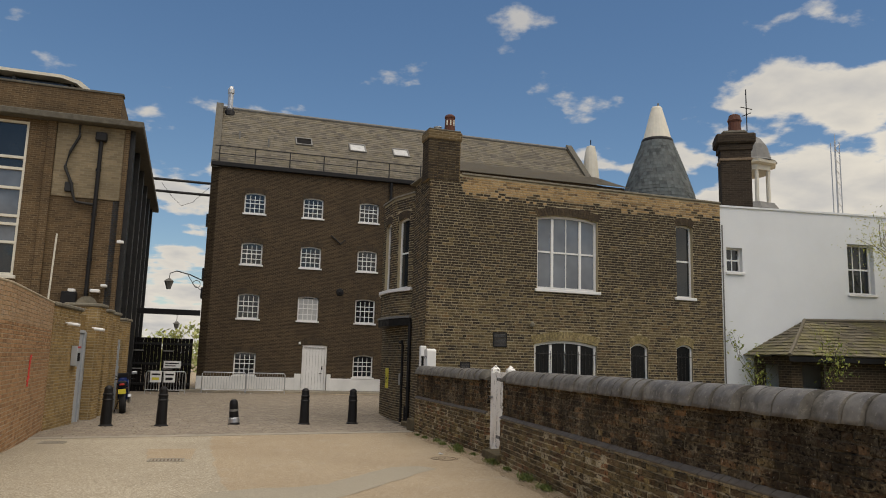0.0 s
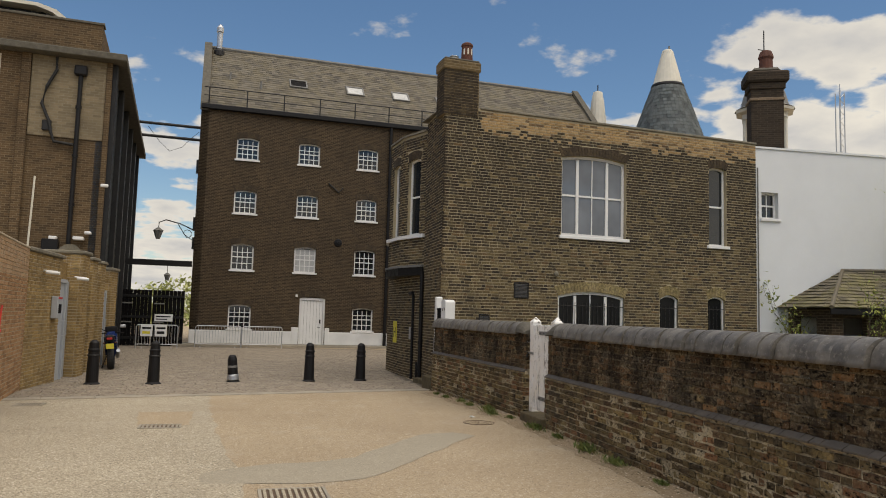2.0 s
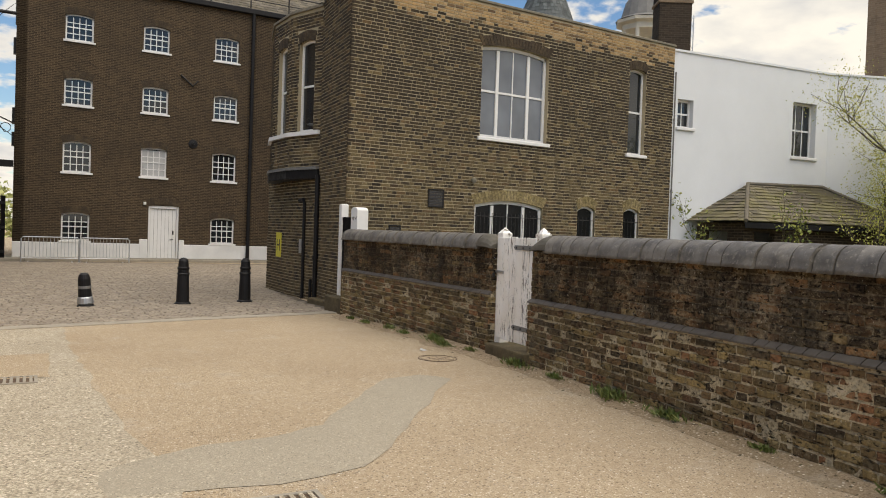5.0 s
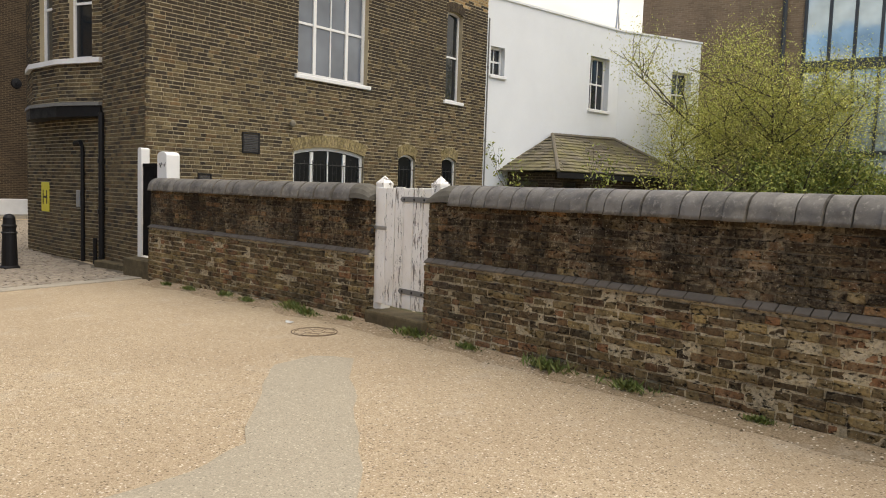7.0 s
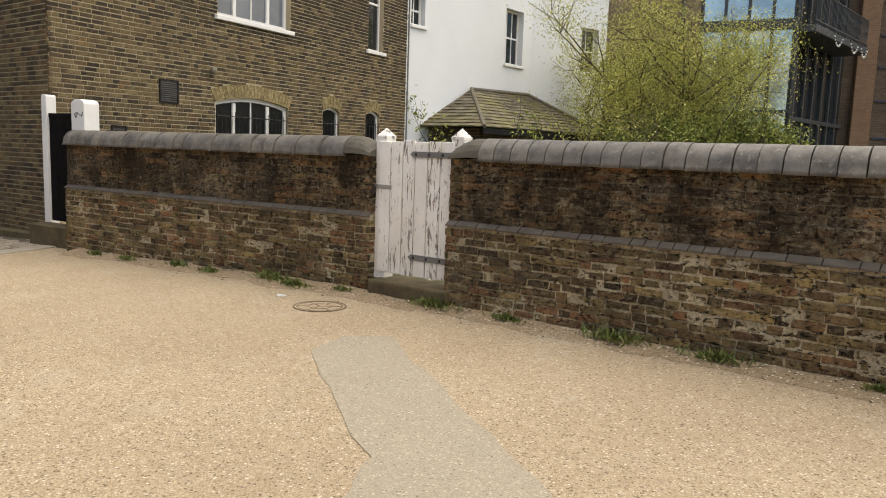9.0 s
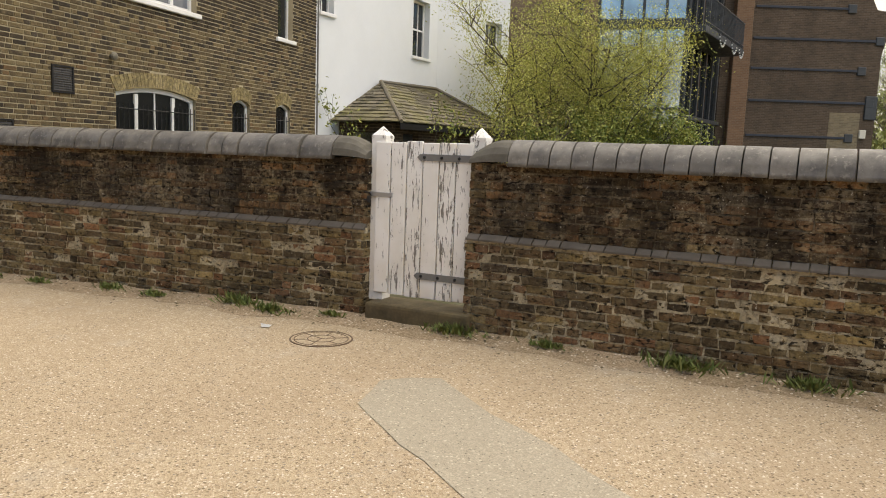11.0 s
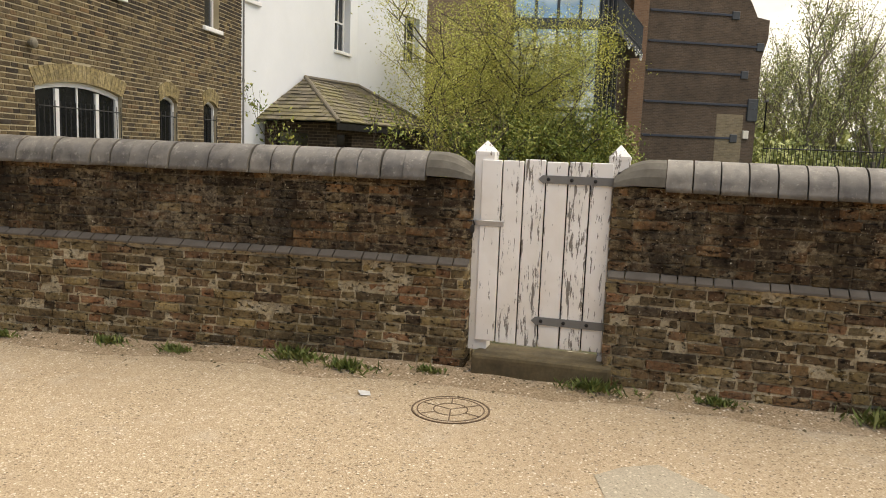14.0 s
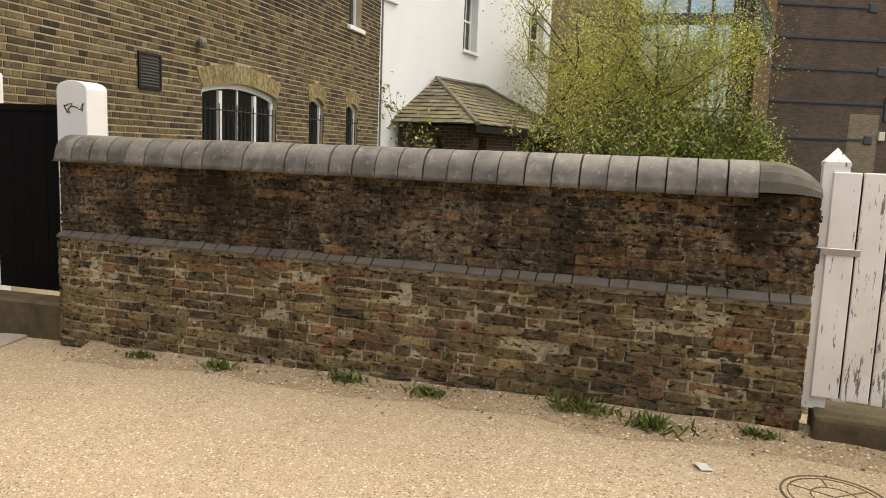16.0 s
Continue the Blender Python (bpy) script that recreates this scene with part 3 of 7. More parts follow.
def window(parent, m, w, h, rise=0.0, lights=1, cols=1, rows=1, depth=0.11, fw=0.06, glass=None, sill=0.08, horn=0.06, fat=0.028, label="", mid=True, sill_mat=None):
    """A sash window: frame, sill, glazing bars and panes. Its lower left corner on the wall's face is at m."""
    glass = glass or M_GLASS
    y0, y1 = depth, depth + 0.06
    bm = bmn()
    n = 8 if rise else 1
    for k in range(n):
        a, b = w * k / n, w * (k + 1) / n
        za, zb = arch_z(a, w, h, rise), arch_z(b, w, h, rise)
        prism(bm, [(a, za), (b, zb), (b, zb - fw), (a, za - fw)], y0, y1)
    box(bm, 0, fw, y0, y1 - 0.001, 0, h - rise), box(bm, w - fw, w, y0, y1 - 0.001, 0, h - rise), box(bm, fw, w - fw, y0, y1 - 0.001, 0, fw)
    for k in range(1, lights):
        widths = [0.27, 0.46, 0.27] if lights == 3 else [1 / lights] * lights
        x = w * sum(widths[:k])
        box(bm, x - fw * 0.55, x + fw * 0.55, y0 + 0.001, y1 - 0.002, fw, h - fw - rise * 0.4)
    win = part("window", bm, M_WHITE, parent, label, m)
    bm = bmn()
    if mid:
        box(bm, fw, w - fw, y0 + 0.012, y1 - 0.004, h * 0.5 - 0.025, h * 0.5 + 0.025)
    if lights == 3:
        box(bm, w * 0.5 - fat / 2, w * 0.5 + fat / 2, y0 + 0.016, y1 - 0.006, fw, h - fw)
    else:
        for k in range(1, cols):
            x = fw + (w - 2 * fw) * k / cols
            box(bm, x - fat / 2, x + fat / 2, y0 + 0.016, y1 - 0.006, fw, h - fw - rise)
    for k in range(1, rows):
        if mid and abs(k / rows - 0.5) < 0.01:
            continue
        z = fw + (h - rise - 2 * fw) * k / rows
        box(bm, fw, w - fw, y0 + 0.018, y1 - 0.008, z - fat / 2, z + fat / 2)
    if bm.verts:
        part("glazing_lattice", bm, M_WHITE, win)
    else:
        bm.free()
    for a, b in (((0.0, 0.5), (0.5, 1.0)) if mid else ((0.0, 1.0),)):
        bm = bmn()
        box(bm, 0.01, w - 0.01, y1 - 0.022, y1 - 0.012, h * a + 0.01, h * b - 0.004)
        part("pane", bm, glass, win)
    if sill:
        bm = soft_box(-horn, w + horn, -0.07, depth + 0.02, -sill, 0.0, 0.012)
        part("sill", bm, sill_mat or M_WHITE, win)
    return win


def arch_bricks(parent, m, w, h, rise, depth=0.22, spread=0.16, mat=None, n=None, proud=0.014, far=False):
    """A segmental arch of voussoirs over an opening whose lower left corner is at m."""
    n = n or max(7, int(w / 0.085))
    verts, faces = [], []
    rnd = random.Random(int(w * 1000))
    for k in range(n):
        g = 0.04
        a0, a1 = (k + g) / n, (k + 1 - g) / n
        pts = []
        for t, out in ((a0, 0), (a1, 0), (a1, 1), (a0, 1)):
            x = w * t
            z = arch_z(x, w, h, rise)
            s = (2 * t - 1)
            pts.append((x + out * s * spread * w ** 0.5, z + out * (depth - 0.25 * rise * s * s)))
        base = len(verts)
        y = -proud + rnd.uniform(-0.002, 0.002)
        verts += [tuple((q[0], 0.03, q[1])) for q in pts] + [tuple((q[0], y, q[1])) for q in pts]
        faces += [(base + 4, base + 5, base + 6, base + 7)] + [(base + i, base + (i + 1) % 4, base + 4 + (i + 1) % 4, base + 4 + i) for i in range(4)]
        if not far or k == n - 1:
            me = bpy.data.meshes.new("arch_brick")
            me.from_pydata(verts, [], faces)
            me.materials.append(mat or M_ARCH)
            ob = new("arch_brick", me)
            ob.parent, ob.matrix_basis = parent, m
            if far:
                tagged(ob, kind="stuff")
            verts, faces = [], []


def slates(bm_verts, bm_faces, origin, along, upslope, L, R, row=0.2, width=0.25, lift=0.012, rnd=None, inside=None):
    """Overlapping slates on a slope: origin at the eave's end, unit vectors along the eave and up the slope."""
    rnd = rnd or random.Random(3)
    nrm = along.cross(upslope).normalized()
    j = 0
    while j * row < R:
        u = -(0.5 * width if j % 2 else 0)
        while u < L:
            a, b = max(u, 0) + 0.003, min(u + width, L) - 0.003
            s0, s1 = j * row, min((j + 1) * row + 0.05, R)
            if inside:
                lo, hi = inside((s0 + s1) / 2)
                a, b = max(a, lo), min(b, hi)
            if b - a > 0.03:
                k = lift * rnd.uniform(0.7, 1.5)
                base = len(bm_verts)
                for uu, ss, o in ((a, s0, k), (b, s0, k), (b, s1, 0.002), (a, s1, 0.002), (a, s0, 0.0), (b, s0, 0.0)):
                    bm_verts.append(tuple(origin + along * uu + upslope * ss + nrm * o))
                bm_faces += [(base, base + 1, base + 2, base + 3), (base + 4, base + 5, base + 1, base), (base + 4, base, base + 3), (base + 5, base + 2, base + 1)]
            u += width
        j += 1


def slate_mesh(name, verts, faces, mat, parent):
    me = bpy.data.meshes.new(name)
    me.from_pydata(verts, [], faces)
    me.materials.append(mat)
    ob = new(name, me)
    ob.parent = parent
    return tagged(ob, kind="stuff")

# ---- ground ----


def step01(v):
    v = min(max(v, 0.0), 1.0)
    return v * v * (3 - 2 * v)


def gz(x, y):
    return -0.18 * min(max((y - 14.0) / 8.0, 0.0), 1.0)


def sheet(name, pts_fn, xs, ys, mat, lift=0.0, label="", category="ground"):
    bm = bmn()
    grid = [[bm.verts.new((*pts_fn(x, y), gz(*pts_fn(x, y)) + lift)) for x in xs] for y in ys]
    for A, B in zip(grid, grid[1:]):
        for i in range(len(xs) - 1):
            bm.faces.new((A[i], A[i + 1], B[i + 1], B[i]))
    ob = ob_from(name, bm, mat)
    return tagged(ob, label, category, kind="structure")


def spread(a, b, n):
    return [a + (b - a) * i / n for i in range(n + 1)]


xs = [-900, -300, -100, -40] + spread(-20, 40, 60) + [60, 120, 300, 900]
ys = [-900, -300, -100, -40] + spread(-15, 45, 60) + [60, 120, 300, 900]
ground = sheet("ground", lambda x, y: (x, y), xs, ys, M_GRAVEL, 0.0, "buff bound gravel lane surface, worn and stained", "ground")


def patch(name, outline, mat, lift, label, category="paving", rag=0.04, seed=1):
    """A repair in the surface with an uneven edge."""
    rnd = random.Random(seed)
    pts = []
    for i, p in enumerate(outline):
        q = outline[(i + 1) % len(outline)]
        n = max(2, int(math.dist(p, q) / 0.25))
        for k in range(n):
            t = k / n
            pts.append((p[0] + (q[0] - p[0]) * t + rnd.uniform(-rag, rag), p[1] + (q[1] - p[1]) * t + rnd.uniform(-rag, rag)))
    bm = bmn()
    bm.faces.new([bm.verts.new((x, y, 0.0)) for x, y in pts])
    for k in (14.0, 22.0):
        bmesh.ops.bisect_plane(bm, geom=bm.verts[:] + bm.edges[:] + bm.faces[:], plane_co=(0, k, 0), plane_no=(0, 1, 0))
    bmesh.ops.triangulate(bm, faces=bm.faces[:])
    for v in bm.verts:
        v.co.z = gz(v.co.x, v.co.y) + lift
    ob = ob_from(name, bm, mat)
    bmesh_up(ob)
    return tagged(ob, label, category, kind="structure")


def bmesh_up(ob):
    me = ob.data
    if me.polygons and sum(p.normal.z for p in me.polygons) < 0:
        me.flip_normals()


patch("road_gravel", [(-4.45, 2.0), (-0.45, 2.0), (-0.55, 9.4), (-0.70, 10.2), (-1.0, 12.4), (-1.3, 15.3), (-1.45, 17.5), (-5.2, 16.3)], M_ASPHALT, 0.0035, "grey aggregate strip of the lane, coarse and worn")
patch("road_patch", [(1.80, 12.12), (2.25, 12.22), (2.47, 11.92), (2.2, 11.56), (1.75, 10.9), (1.24, 10.2), (0.95, 9.75), (0.6, 9.35), (0.0, 9.2), (-0.95, 9.3), (-1.0, 9.8), (-0.3, 10.2), (0.2, 10.27), (0.45, 10.38), (0.63, 10.5), (0.97, 11.0), (1.28, 11.38), (1.52, 11.76)], M_CONCRETE, 0.004, "pale grey concrete trench repair in the gravel", rag=0.025, seed=4)
patch("road_repair", [(-2.35, 14.5), (-1.5, 14.6), (-1.43, 13.05), (-2.1, 13.0)], M_GRAVEL, 0.0075, "small buff repair beside the drain", rag=0.02, seed=6)
def wall_x(y):
    return 3.65 - 0.061 * max(y - 13.27, 0.0)


def bank_z(x, y):
    """The ground with the soil that has gathered at the foot of the wall."""
    return gz(x, y) + 0.055 * min(max(1 - (wall_x(y) - x) / 0.26, 0.0), 1.0)


edge = patch("road_edge", [(3.0, 18.3), (3.22, 17.0), (3.2, 16.0), (3.3, 15.0), (3.2, 14.2), (3.36, 13.4), (3.3, 12.6), (3.4, 11.8), (3.36, 10.6), (3.42, 9.6), (3.36, 8.0), (3.42, 6.0), (3.38, 3.0), (3.42, 0.0), (3.75, 0.0), (3.75, 13.0), (3.42, 18.4)], M_SOIL, 0.0015, "strip of dark trodden soil along the foot of the wall", rag=0.06, seed=12)
for v in edge.data.vertices:
    if v.co.x > wall_x(v.co.y) - 0.08:
        v.co.z += 0.06
patch("garden", [(3.95, -10), (60, -10), (60, 22), (14, 20.9), (4.2, 19.8)], M_EARTH, 0.006, "dark garden earth behind the boundary wall", "garden", seed=8)


# ---- boundary wall along the lane, with a gate ----
COURSE = 0.072
WALL_TOP = 1.40


def bullnose(m, x0, x1, r, parent, name="coping_stone", mat=None, seg=14):
    bm = bmn()
    prof = [(0.0 - 0.02, 0.0)] + [(r - r * math.cos(math.pi * k / seg), 0.035 + (r * 1.02) * math.sin(math.pi * k / seg) * 0.93) for k in range(seg + 1)] + [(2 * r + 0.02, 0.0)]
    prof = [(a, b) for a, b in prof]
    prism(bm, prof, x0 + 0.005, x1 - 0.005, "x")
    for f in bm.faces:
        f.smooth = len(f.verts) == 4
        if len(f.verts) > 4:
            for e in f.edges:
                e.smooth = False
    return part(name, bm, mat or M_COPING, parent, "", m)


def garden_wall(name, p0, p1, label, pick, end_stones):
    m, L = frame_of(p0, p1)
    w = thing(name, label, "wall", m, kind="structure")
    I = Matrix()
    TH = 0.34
    bm = bmn()
    box(bm, 0, L, 0.026, TH - 0.012, -0.35, 0.80), box(bm, 0.0, L, 0.066, TH - 0.052, 0.80, WALL_TOP)
    part("core", bm, M_MORTAR_OLD, w)
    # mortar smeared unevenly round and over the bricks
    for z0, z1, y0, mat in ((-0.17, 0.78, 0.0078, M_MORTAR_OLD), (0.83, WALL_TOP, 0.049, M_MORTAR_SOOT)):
        nu, nz = int(L / 0.024), int((z1 - z0) / 0.02)
        vs = []
        for j in range(nz + 1):
            for i in range(nu + 1):
                u, z = L * i / nu, z0 + (z1 - z0) * j / nz
                d = noise.noise((u * 7, z * 9, y0 * 90)) * 0.0045 + noise.noise((u * 24, z * 27, y0 * 40)) * 0.004 + noise.noise((u * 1.7, z * 2.1, 3.1)) * 0.003
                vs.append((u, y0 + d, z))
        fs = [(j * (nu + 1) + i, j * (nu + 1) + i + 1, (j + 1) * (nu + 1) + i + 1, (j + 1) * (nu + 1) + i) for j in range(nz) for i in range(nu)]
        me = bpy.data.meshes.new("mortar")
        me.from_pydata(vs, [], fs)
        me.polygons.foreach_set("use_smooth", [True] * len(fs))
        me.materials.append(mat)
        new("mortar", me).parent = w
    rnd = random.Random(len(name))
    lo = bond(0, L, -0.17, 0.775, None, COURSE, 0.015, rnd, 0.12)
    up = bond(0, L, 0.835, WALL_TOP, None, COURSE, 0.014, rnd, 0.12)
    lay("lower_bricks", lo, M_WALL_LOW, w, I, 0.0, random.Random(2), pick, 0.008, 180, 0.009)
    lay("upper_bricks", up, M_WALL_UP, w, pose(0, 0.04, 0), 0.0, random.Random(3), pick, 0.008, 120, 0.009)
    for x, flip in ((0, 1), (L, -1)):
        side = bond(0.0, TH, -0.17, 0.775, None, COURSE, 0.011, rnd)
        e = pose(x, 0, 0, 0, 0, -90 if flip > 0 else 90) @ pose(-TH if flip > 0 else 0, 0.0, 0)
        lay("end_bricks", side, M_WALL_LOW, w, e, 0.004)
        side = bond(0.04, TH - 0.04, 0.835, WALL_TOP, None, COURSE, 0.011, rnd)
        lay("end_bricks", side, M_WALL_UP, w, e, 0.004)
    # sloping plinth course of blue bricks
    x, rnd = 0.0, random.Random(7)
    while x < L:
        l = min(rnd.choice((0.11, 0.112, 0.112, 0.225)), L - x)
        bm = bmn()
        d = rnd.uniform(-0.004, 0.004)
        prism(bm, [(-0.02 + d, 0.782), (-0.02 + d, 0.797), (0.045, 0.836), (0.06, 0.778)], x + 0.004, x + l - 0.003, "x")
        part("plinth_brick", bm, M_STRING, w)
        x += l + 0.002
    # half-round coping
    x = 0.0
    first, last = end_stones
    if first:
        x = 0.33
    stop = L - (0.33 if last else 0)
    n = round((stop - x) / 0.169)
    for k in range(n):
        a, b = x + (stop - x) * k / n, x + (stop - x) * (k + 1) / n
        mm = pose(0, -0.012 + rnd.uniform(-0.004, 0.004), WALL_TOP - 0.02 + rnd.uniform(-0.003, 0.003), 0, 0, rnd.uniform(-0.4, 0.4))
        bullnose(mm, a, b, 0.185, w)
    for at, on in ((0, first), (L, last)):
        if not on:
            continue
        bm = bmn()
        seg, r = 9, 0.185
        rings = []
        for k in range(7):
            t = k / 6
            x = 0.33 * t
            s = 1.0 if t > 0.75 else 0.45 + 0.55 * math.sin(math.pi / 2 * t / 0.75) ** 0.8
            rings.append([(x, r - r * math.cos(math.pi * q / seg), (0.035 + r * 0.95 * math.sin(math.pi * q / seg)) * s) for q in range(seg + 1)])
        V = [[bm.verts.new(p) for p in ring] for ring in rings]
        for A, B in zip(V, V[1:]):
            for q in range(seg):
                bm.faces.new((A[q], B[q], B[q + 1], A[q + 1]))
            bm.faces.new((A[seg], B[seg], B[0], A[0]))
        bm.faces.new(V[0][::-1]), bm.faces.new(V[-1])
        bmesh.ops.recalc_face_normals(bm, faces=bm.faces[:])
        mm = pose(0, -0.012, WALL_TOP - 0.02) if at == 0 else pose(L, 2 * r - 0.012, WALL_TOP - 0.02, 0, 0, 180)
        part("end_stone", bm, M_CEMENT, w, "grey cement coping end", mm)
    return w


# the wall's face looks to the lane (-x); its frame's x runs towards smaller y
GATE0, GATE1 = 12.30, 13.27
wall_far = garden_wall("wall_garden_far", (3.32, 18.70), (3.65, GATE1), "sooty brick boundary wall with a rounded blue brick coping", lambda u, z: 1.6 < u < 5.3, (False, True))
wall_near = garden_wall("wall_garden_near", (3.65, GATE0), (3.45, -6.0), "long sooty brick boundary wall with a rounded blue brick coping", lambda u, z: u < 3.6, (True, False))


def timber_gate():
    g = thing("garden_gate", "flaking white boarded garden gate with grey strap hinges", "gate", pose(3.765, 12.765, 0.02, 0, 0, 90))
    # x runs towards larger y, -y looks to the garden, so faces are at +y
    half, z0, z1 = 0.46, 0.205, 1.535
    rnd = random.Random(11)
    n = 6
    wdt = 2 * half / n
    for k in range(n):
        a = -half + wdt * k
        top = z1 + rnd.uniform(-0.012, 0.006)
        bm = soft_box(a + 0.005, a + wdt - 0.005, 0.0, 0.028 + rnd.uniform(-0.002, 0.002), z0 + rnd.uniform(0, 0.015), top, 0.005)
        part("board", bm, BOARDS[k], g)
    # Black sheet added behind the boards so no light shows through the gaps.
    part("backing", soft_box(-half + 0.01, half - 0.01, -0.012, -0.002, z0 + 0.02, z1 - 0.03, 0.002), M_TARP, g)
    for zz in (0.36, 1.36):
        bm = soft_box(-half + 0.02, half - 0.02, -0.045, -0.013, zz - 0.05, zz + 0.05, 0.005)
        part("ledge", bm, M_GATE, g)
        bm = bmn()
        z = zz + 0.045
        prism(bm, [(-half - 0.03, z - 0.028), (-half - 0.03, z + 0.028), (0.02, z + 0.028), (0.05, z), (0.02, z - 0.028)], 0.029, 0.037)
        st = part("strap_hinge", bm, M_LEAD, g, "grey painted strap hinge")
        for x in (-0.34, -0.18, -0.02):
            bm = bmn()
            lathe(bm, [(0.014, 0), (0.012, 0.006), (0.004, 0.009)], 8, pose(x, 0.037, z, -90))
            part("bolt", bm, M_IRON, st)
        bm = tube(bmn(), [(-half - 0.04, 0.03, z - 0.07), (-half - 0.04, 0.03, z + 0.07)], 0.016, 8)
        part("hinge_pin", bm, M_IRON, st)
    bm = soft_box(0.28, 0.52, 0.029, 0.037, 1.055, 1.095, 0.003)
    hasp = part("hasp", bm, M_STEEL, g, "steel hasp")
    bm = tube(bmn(), [(0.49, 0.04, 1.06), (0.49, 0.07, 1.09), (0.53, 0.075, 1.09), (0.53, 0.04, 1.06)], 0.006, 6)
    part("staple", bm, M_IRON, hasp)
    bm = soft_box(0.485, 0.545, 0.045, 0.075, 1.00, 1.06, 0.008)
    part("padlock", bm, M_IRON, hasp, "dark padlock")
    bm = soft_box(0.49, 0.535, 0.05, 0.058, 1.235, 1.275, 0.002)
    pl = part("plate", bm, M_BLACK, g, "small black plate")
    bm = soft_box(0.496, 0.529, 0.058, 0.0595, 1.252, 1.262, 0.0005)
    part("lettering_bar", bm, M_PAPER, pl)


timber_gate()


def gate_post(y, tall, paint):
    p = thing("gate_post", "flaking white timber gate post with a pointed top", "post", pose(3.82, y, 0, 0, 0, 90), group="gate posts")
    bm = bmn()
    s, t = 0.068, tall
    box(bm, -s, s, -s, s, 0.165, t - 0.07)
    part("shaft", bm, paint, p)
    bm = bmn()
    box(bm, -s - 0.003, s + 0.003, -s - 0.003, s + 0.003, t - 0.07, t - 0.045)
    top = [bm.verts.new(v) for v in ((-s, -s, t - 0.045), (s, -s, t - 0.045), (s, s, t - 0.045), (-s, s, t - 0.045))]
    ap = bm.verts.new((0, 0, t + 0.035))
    for k in range(4):
        bm.faces.new((top[k], top[(k + 1) % 4], ap))
    part("cap", bm, M_GATE_WORN, p)


gate_post(13.205, 1.645, M_GATE_SOUND)
gate_post(12.275, 1.645, M_GATE_WORN)
tagged(ob_from("gate_step", soft_box(-0.46, 0.515, -0.075, 0.30, -0.1, 0.145, 0.025, 2), M_STEP, None, pose(3.65, 12.745, 0.03, 0, 0, -90)), "worn mossy stone step under the gate", "step", kind="structure")

# ---- the house by the lane ----
HOUSE = pose(3.83, 20.04, 0, 0, 0, 6.7)
HZ = 7.08
house = thing("house", "two-storey yellow stock brick house with parapet and chimney", "house", HOUSE)
W1, W2 = (3.35, 3.90, 2.03, 2.24, 0.10), (8.20, 3.90, 0.63, 2.32, 0.07)
GW, G2, G3 = (3.28, 0.95, 2.06, 1.46, 0.13), (6.50, 0.95, 0.62, 1.46, 0.12), (8.15, 0.95, 0.60, 1.48, 0.12)
FRONT = [W1, W2, GW, G2, G3]
HL = 9.92
wall_panel("front_wall", house, (0, 0), (HL, 0), -0.3, HZ, M_MORTAR_HOUSE, FRONT, 0.32)
for (x, z, w, h, r), k in zip(FRONT, (3, 1, 3, 1, 1)):
    gl = M_GLASS_PALE if z > 2 else M_GLASS_DARK
    window(house, pose(x, 0, z), w, h, r, k, 1, 1, 0.12 if z > 2 else 0.07, 0.075 if k == 3 else 0.055, gl if w > 1 or z < 2 else M_GLASS, 0.09, 0.08, mid=z > 2, label="white sash window with a curved head")
    arch_bricks(house, pose(x, -0.002, z), w, h, r, 0.26 if z < 2 else 0.24, 0.09, M_ARCH if z < 2 else M_ARCH_DARK)


def house_cuts(z):
    """What a course at height z leaves out for the openings and their arches."""
    out = []
    for x, zz, w, hh, r in FRONT:
        d = 0.26 if zz < 2 else 0.24
        if zz - 0.09 < z < zz + hh - r:
            e = 0.08 if z < zz else 0.004
            out.append((x - e, x + w + e))
        elif zz + hh - r <= z < zz + hh + d:
            s = min(1.0, (zz + hh + d - z) / (1.25 * r)) ** 0.5
            k = min(1.0, (z - (zz + hh - r)) / d)
            e = s * (w / 2 + 0.09 * w ** 0.5 * k) + 0.006
            out.append((x + w / 2 - e, x + w / 2 + e))
    return out


rects = bond(-0.045, HL, 1.2, HZ - 0.04, house_cuts, 0.0755, 0.0155, random.Random(21), 0.22)
rndh = random.Random(22)
tone = {"low": [], "dark": [], "pale": []}
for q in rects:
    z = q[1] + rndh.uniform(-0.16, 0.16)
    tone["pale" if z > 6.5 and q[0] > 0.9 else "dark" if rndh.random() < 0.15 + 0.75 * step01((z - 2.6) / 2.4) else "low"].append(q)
lay("front_bricks", tone["low"], M_HOUSE, house, Matrix(), 0.009, random.Random(23), lambda u, z: z < 2.9 and u < 6.4, 0.002, 300)
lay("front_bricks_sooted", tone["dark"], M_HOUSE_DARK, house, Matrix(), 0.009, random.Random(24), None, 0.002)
lay("front_bricks_renewed", tone["pale"], M_HOUSE_PALE, house, Matrix(), 0.009, random.Random(25), None, 0.002)

# side walls, with a splayed bay over the lane
P0, P1, P2, P3, P4 = (0.0, 0.0), (0.17, 2.06), (-0.17, 3.22), (-0.18, 4.50), (0.30, 6.1)
BAYW1, BAYW2 = (0.30, 3.93, 0.62, 2.22, 0.06), (0.36, 3.93, 0.62, 2.22, 0.06)
LOW = (0.19, 4.05)


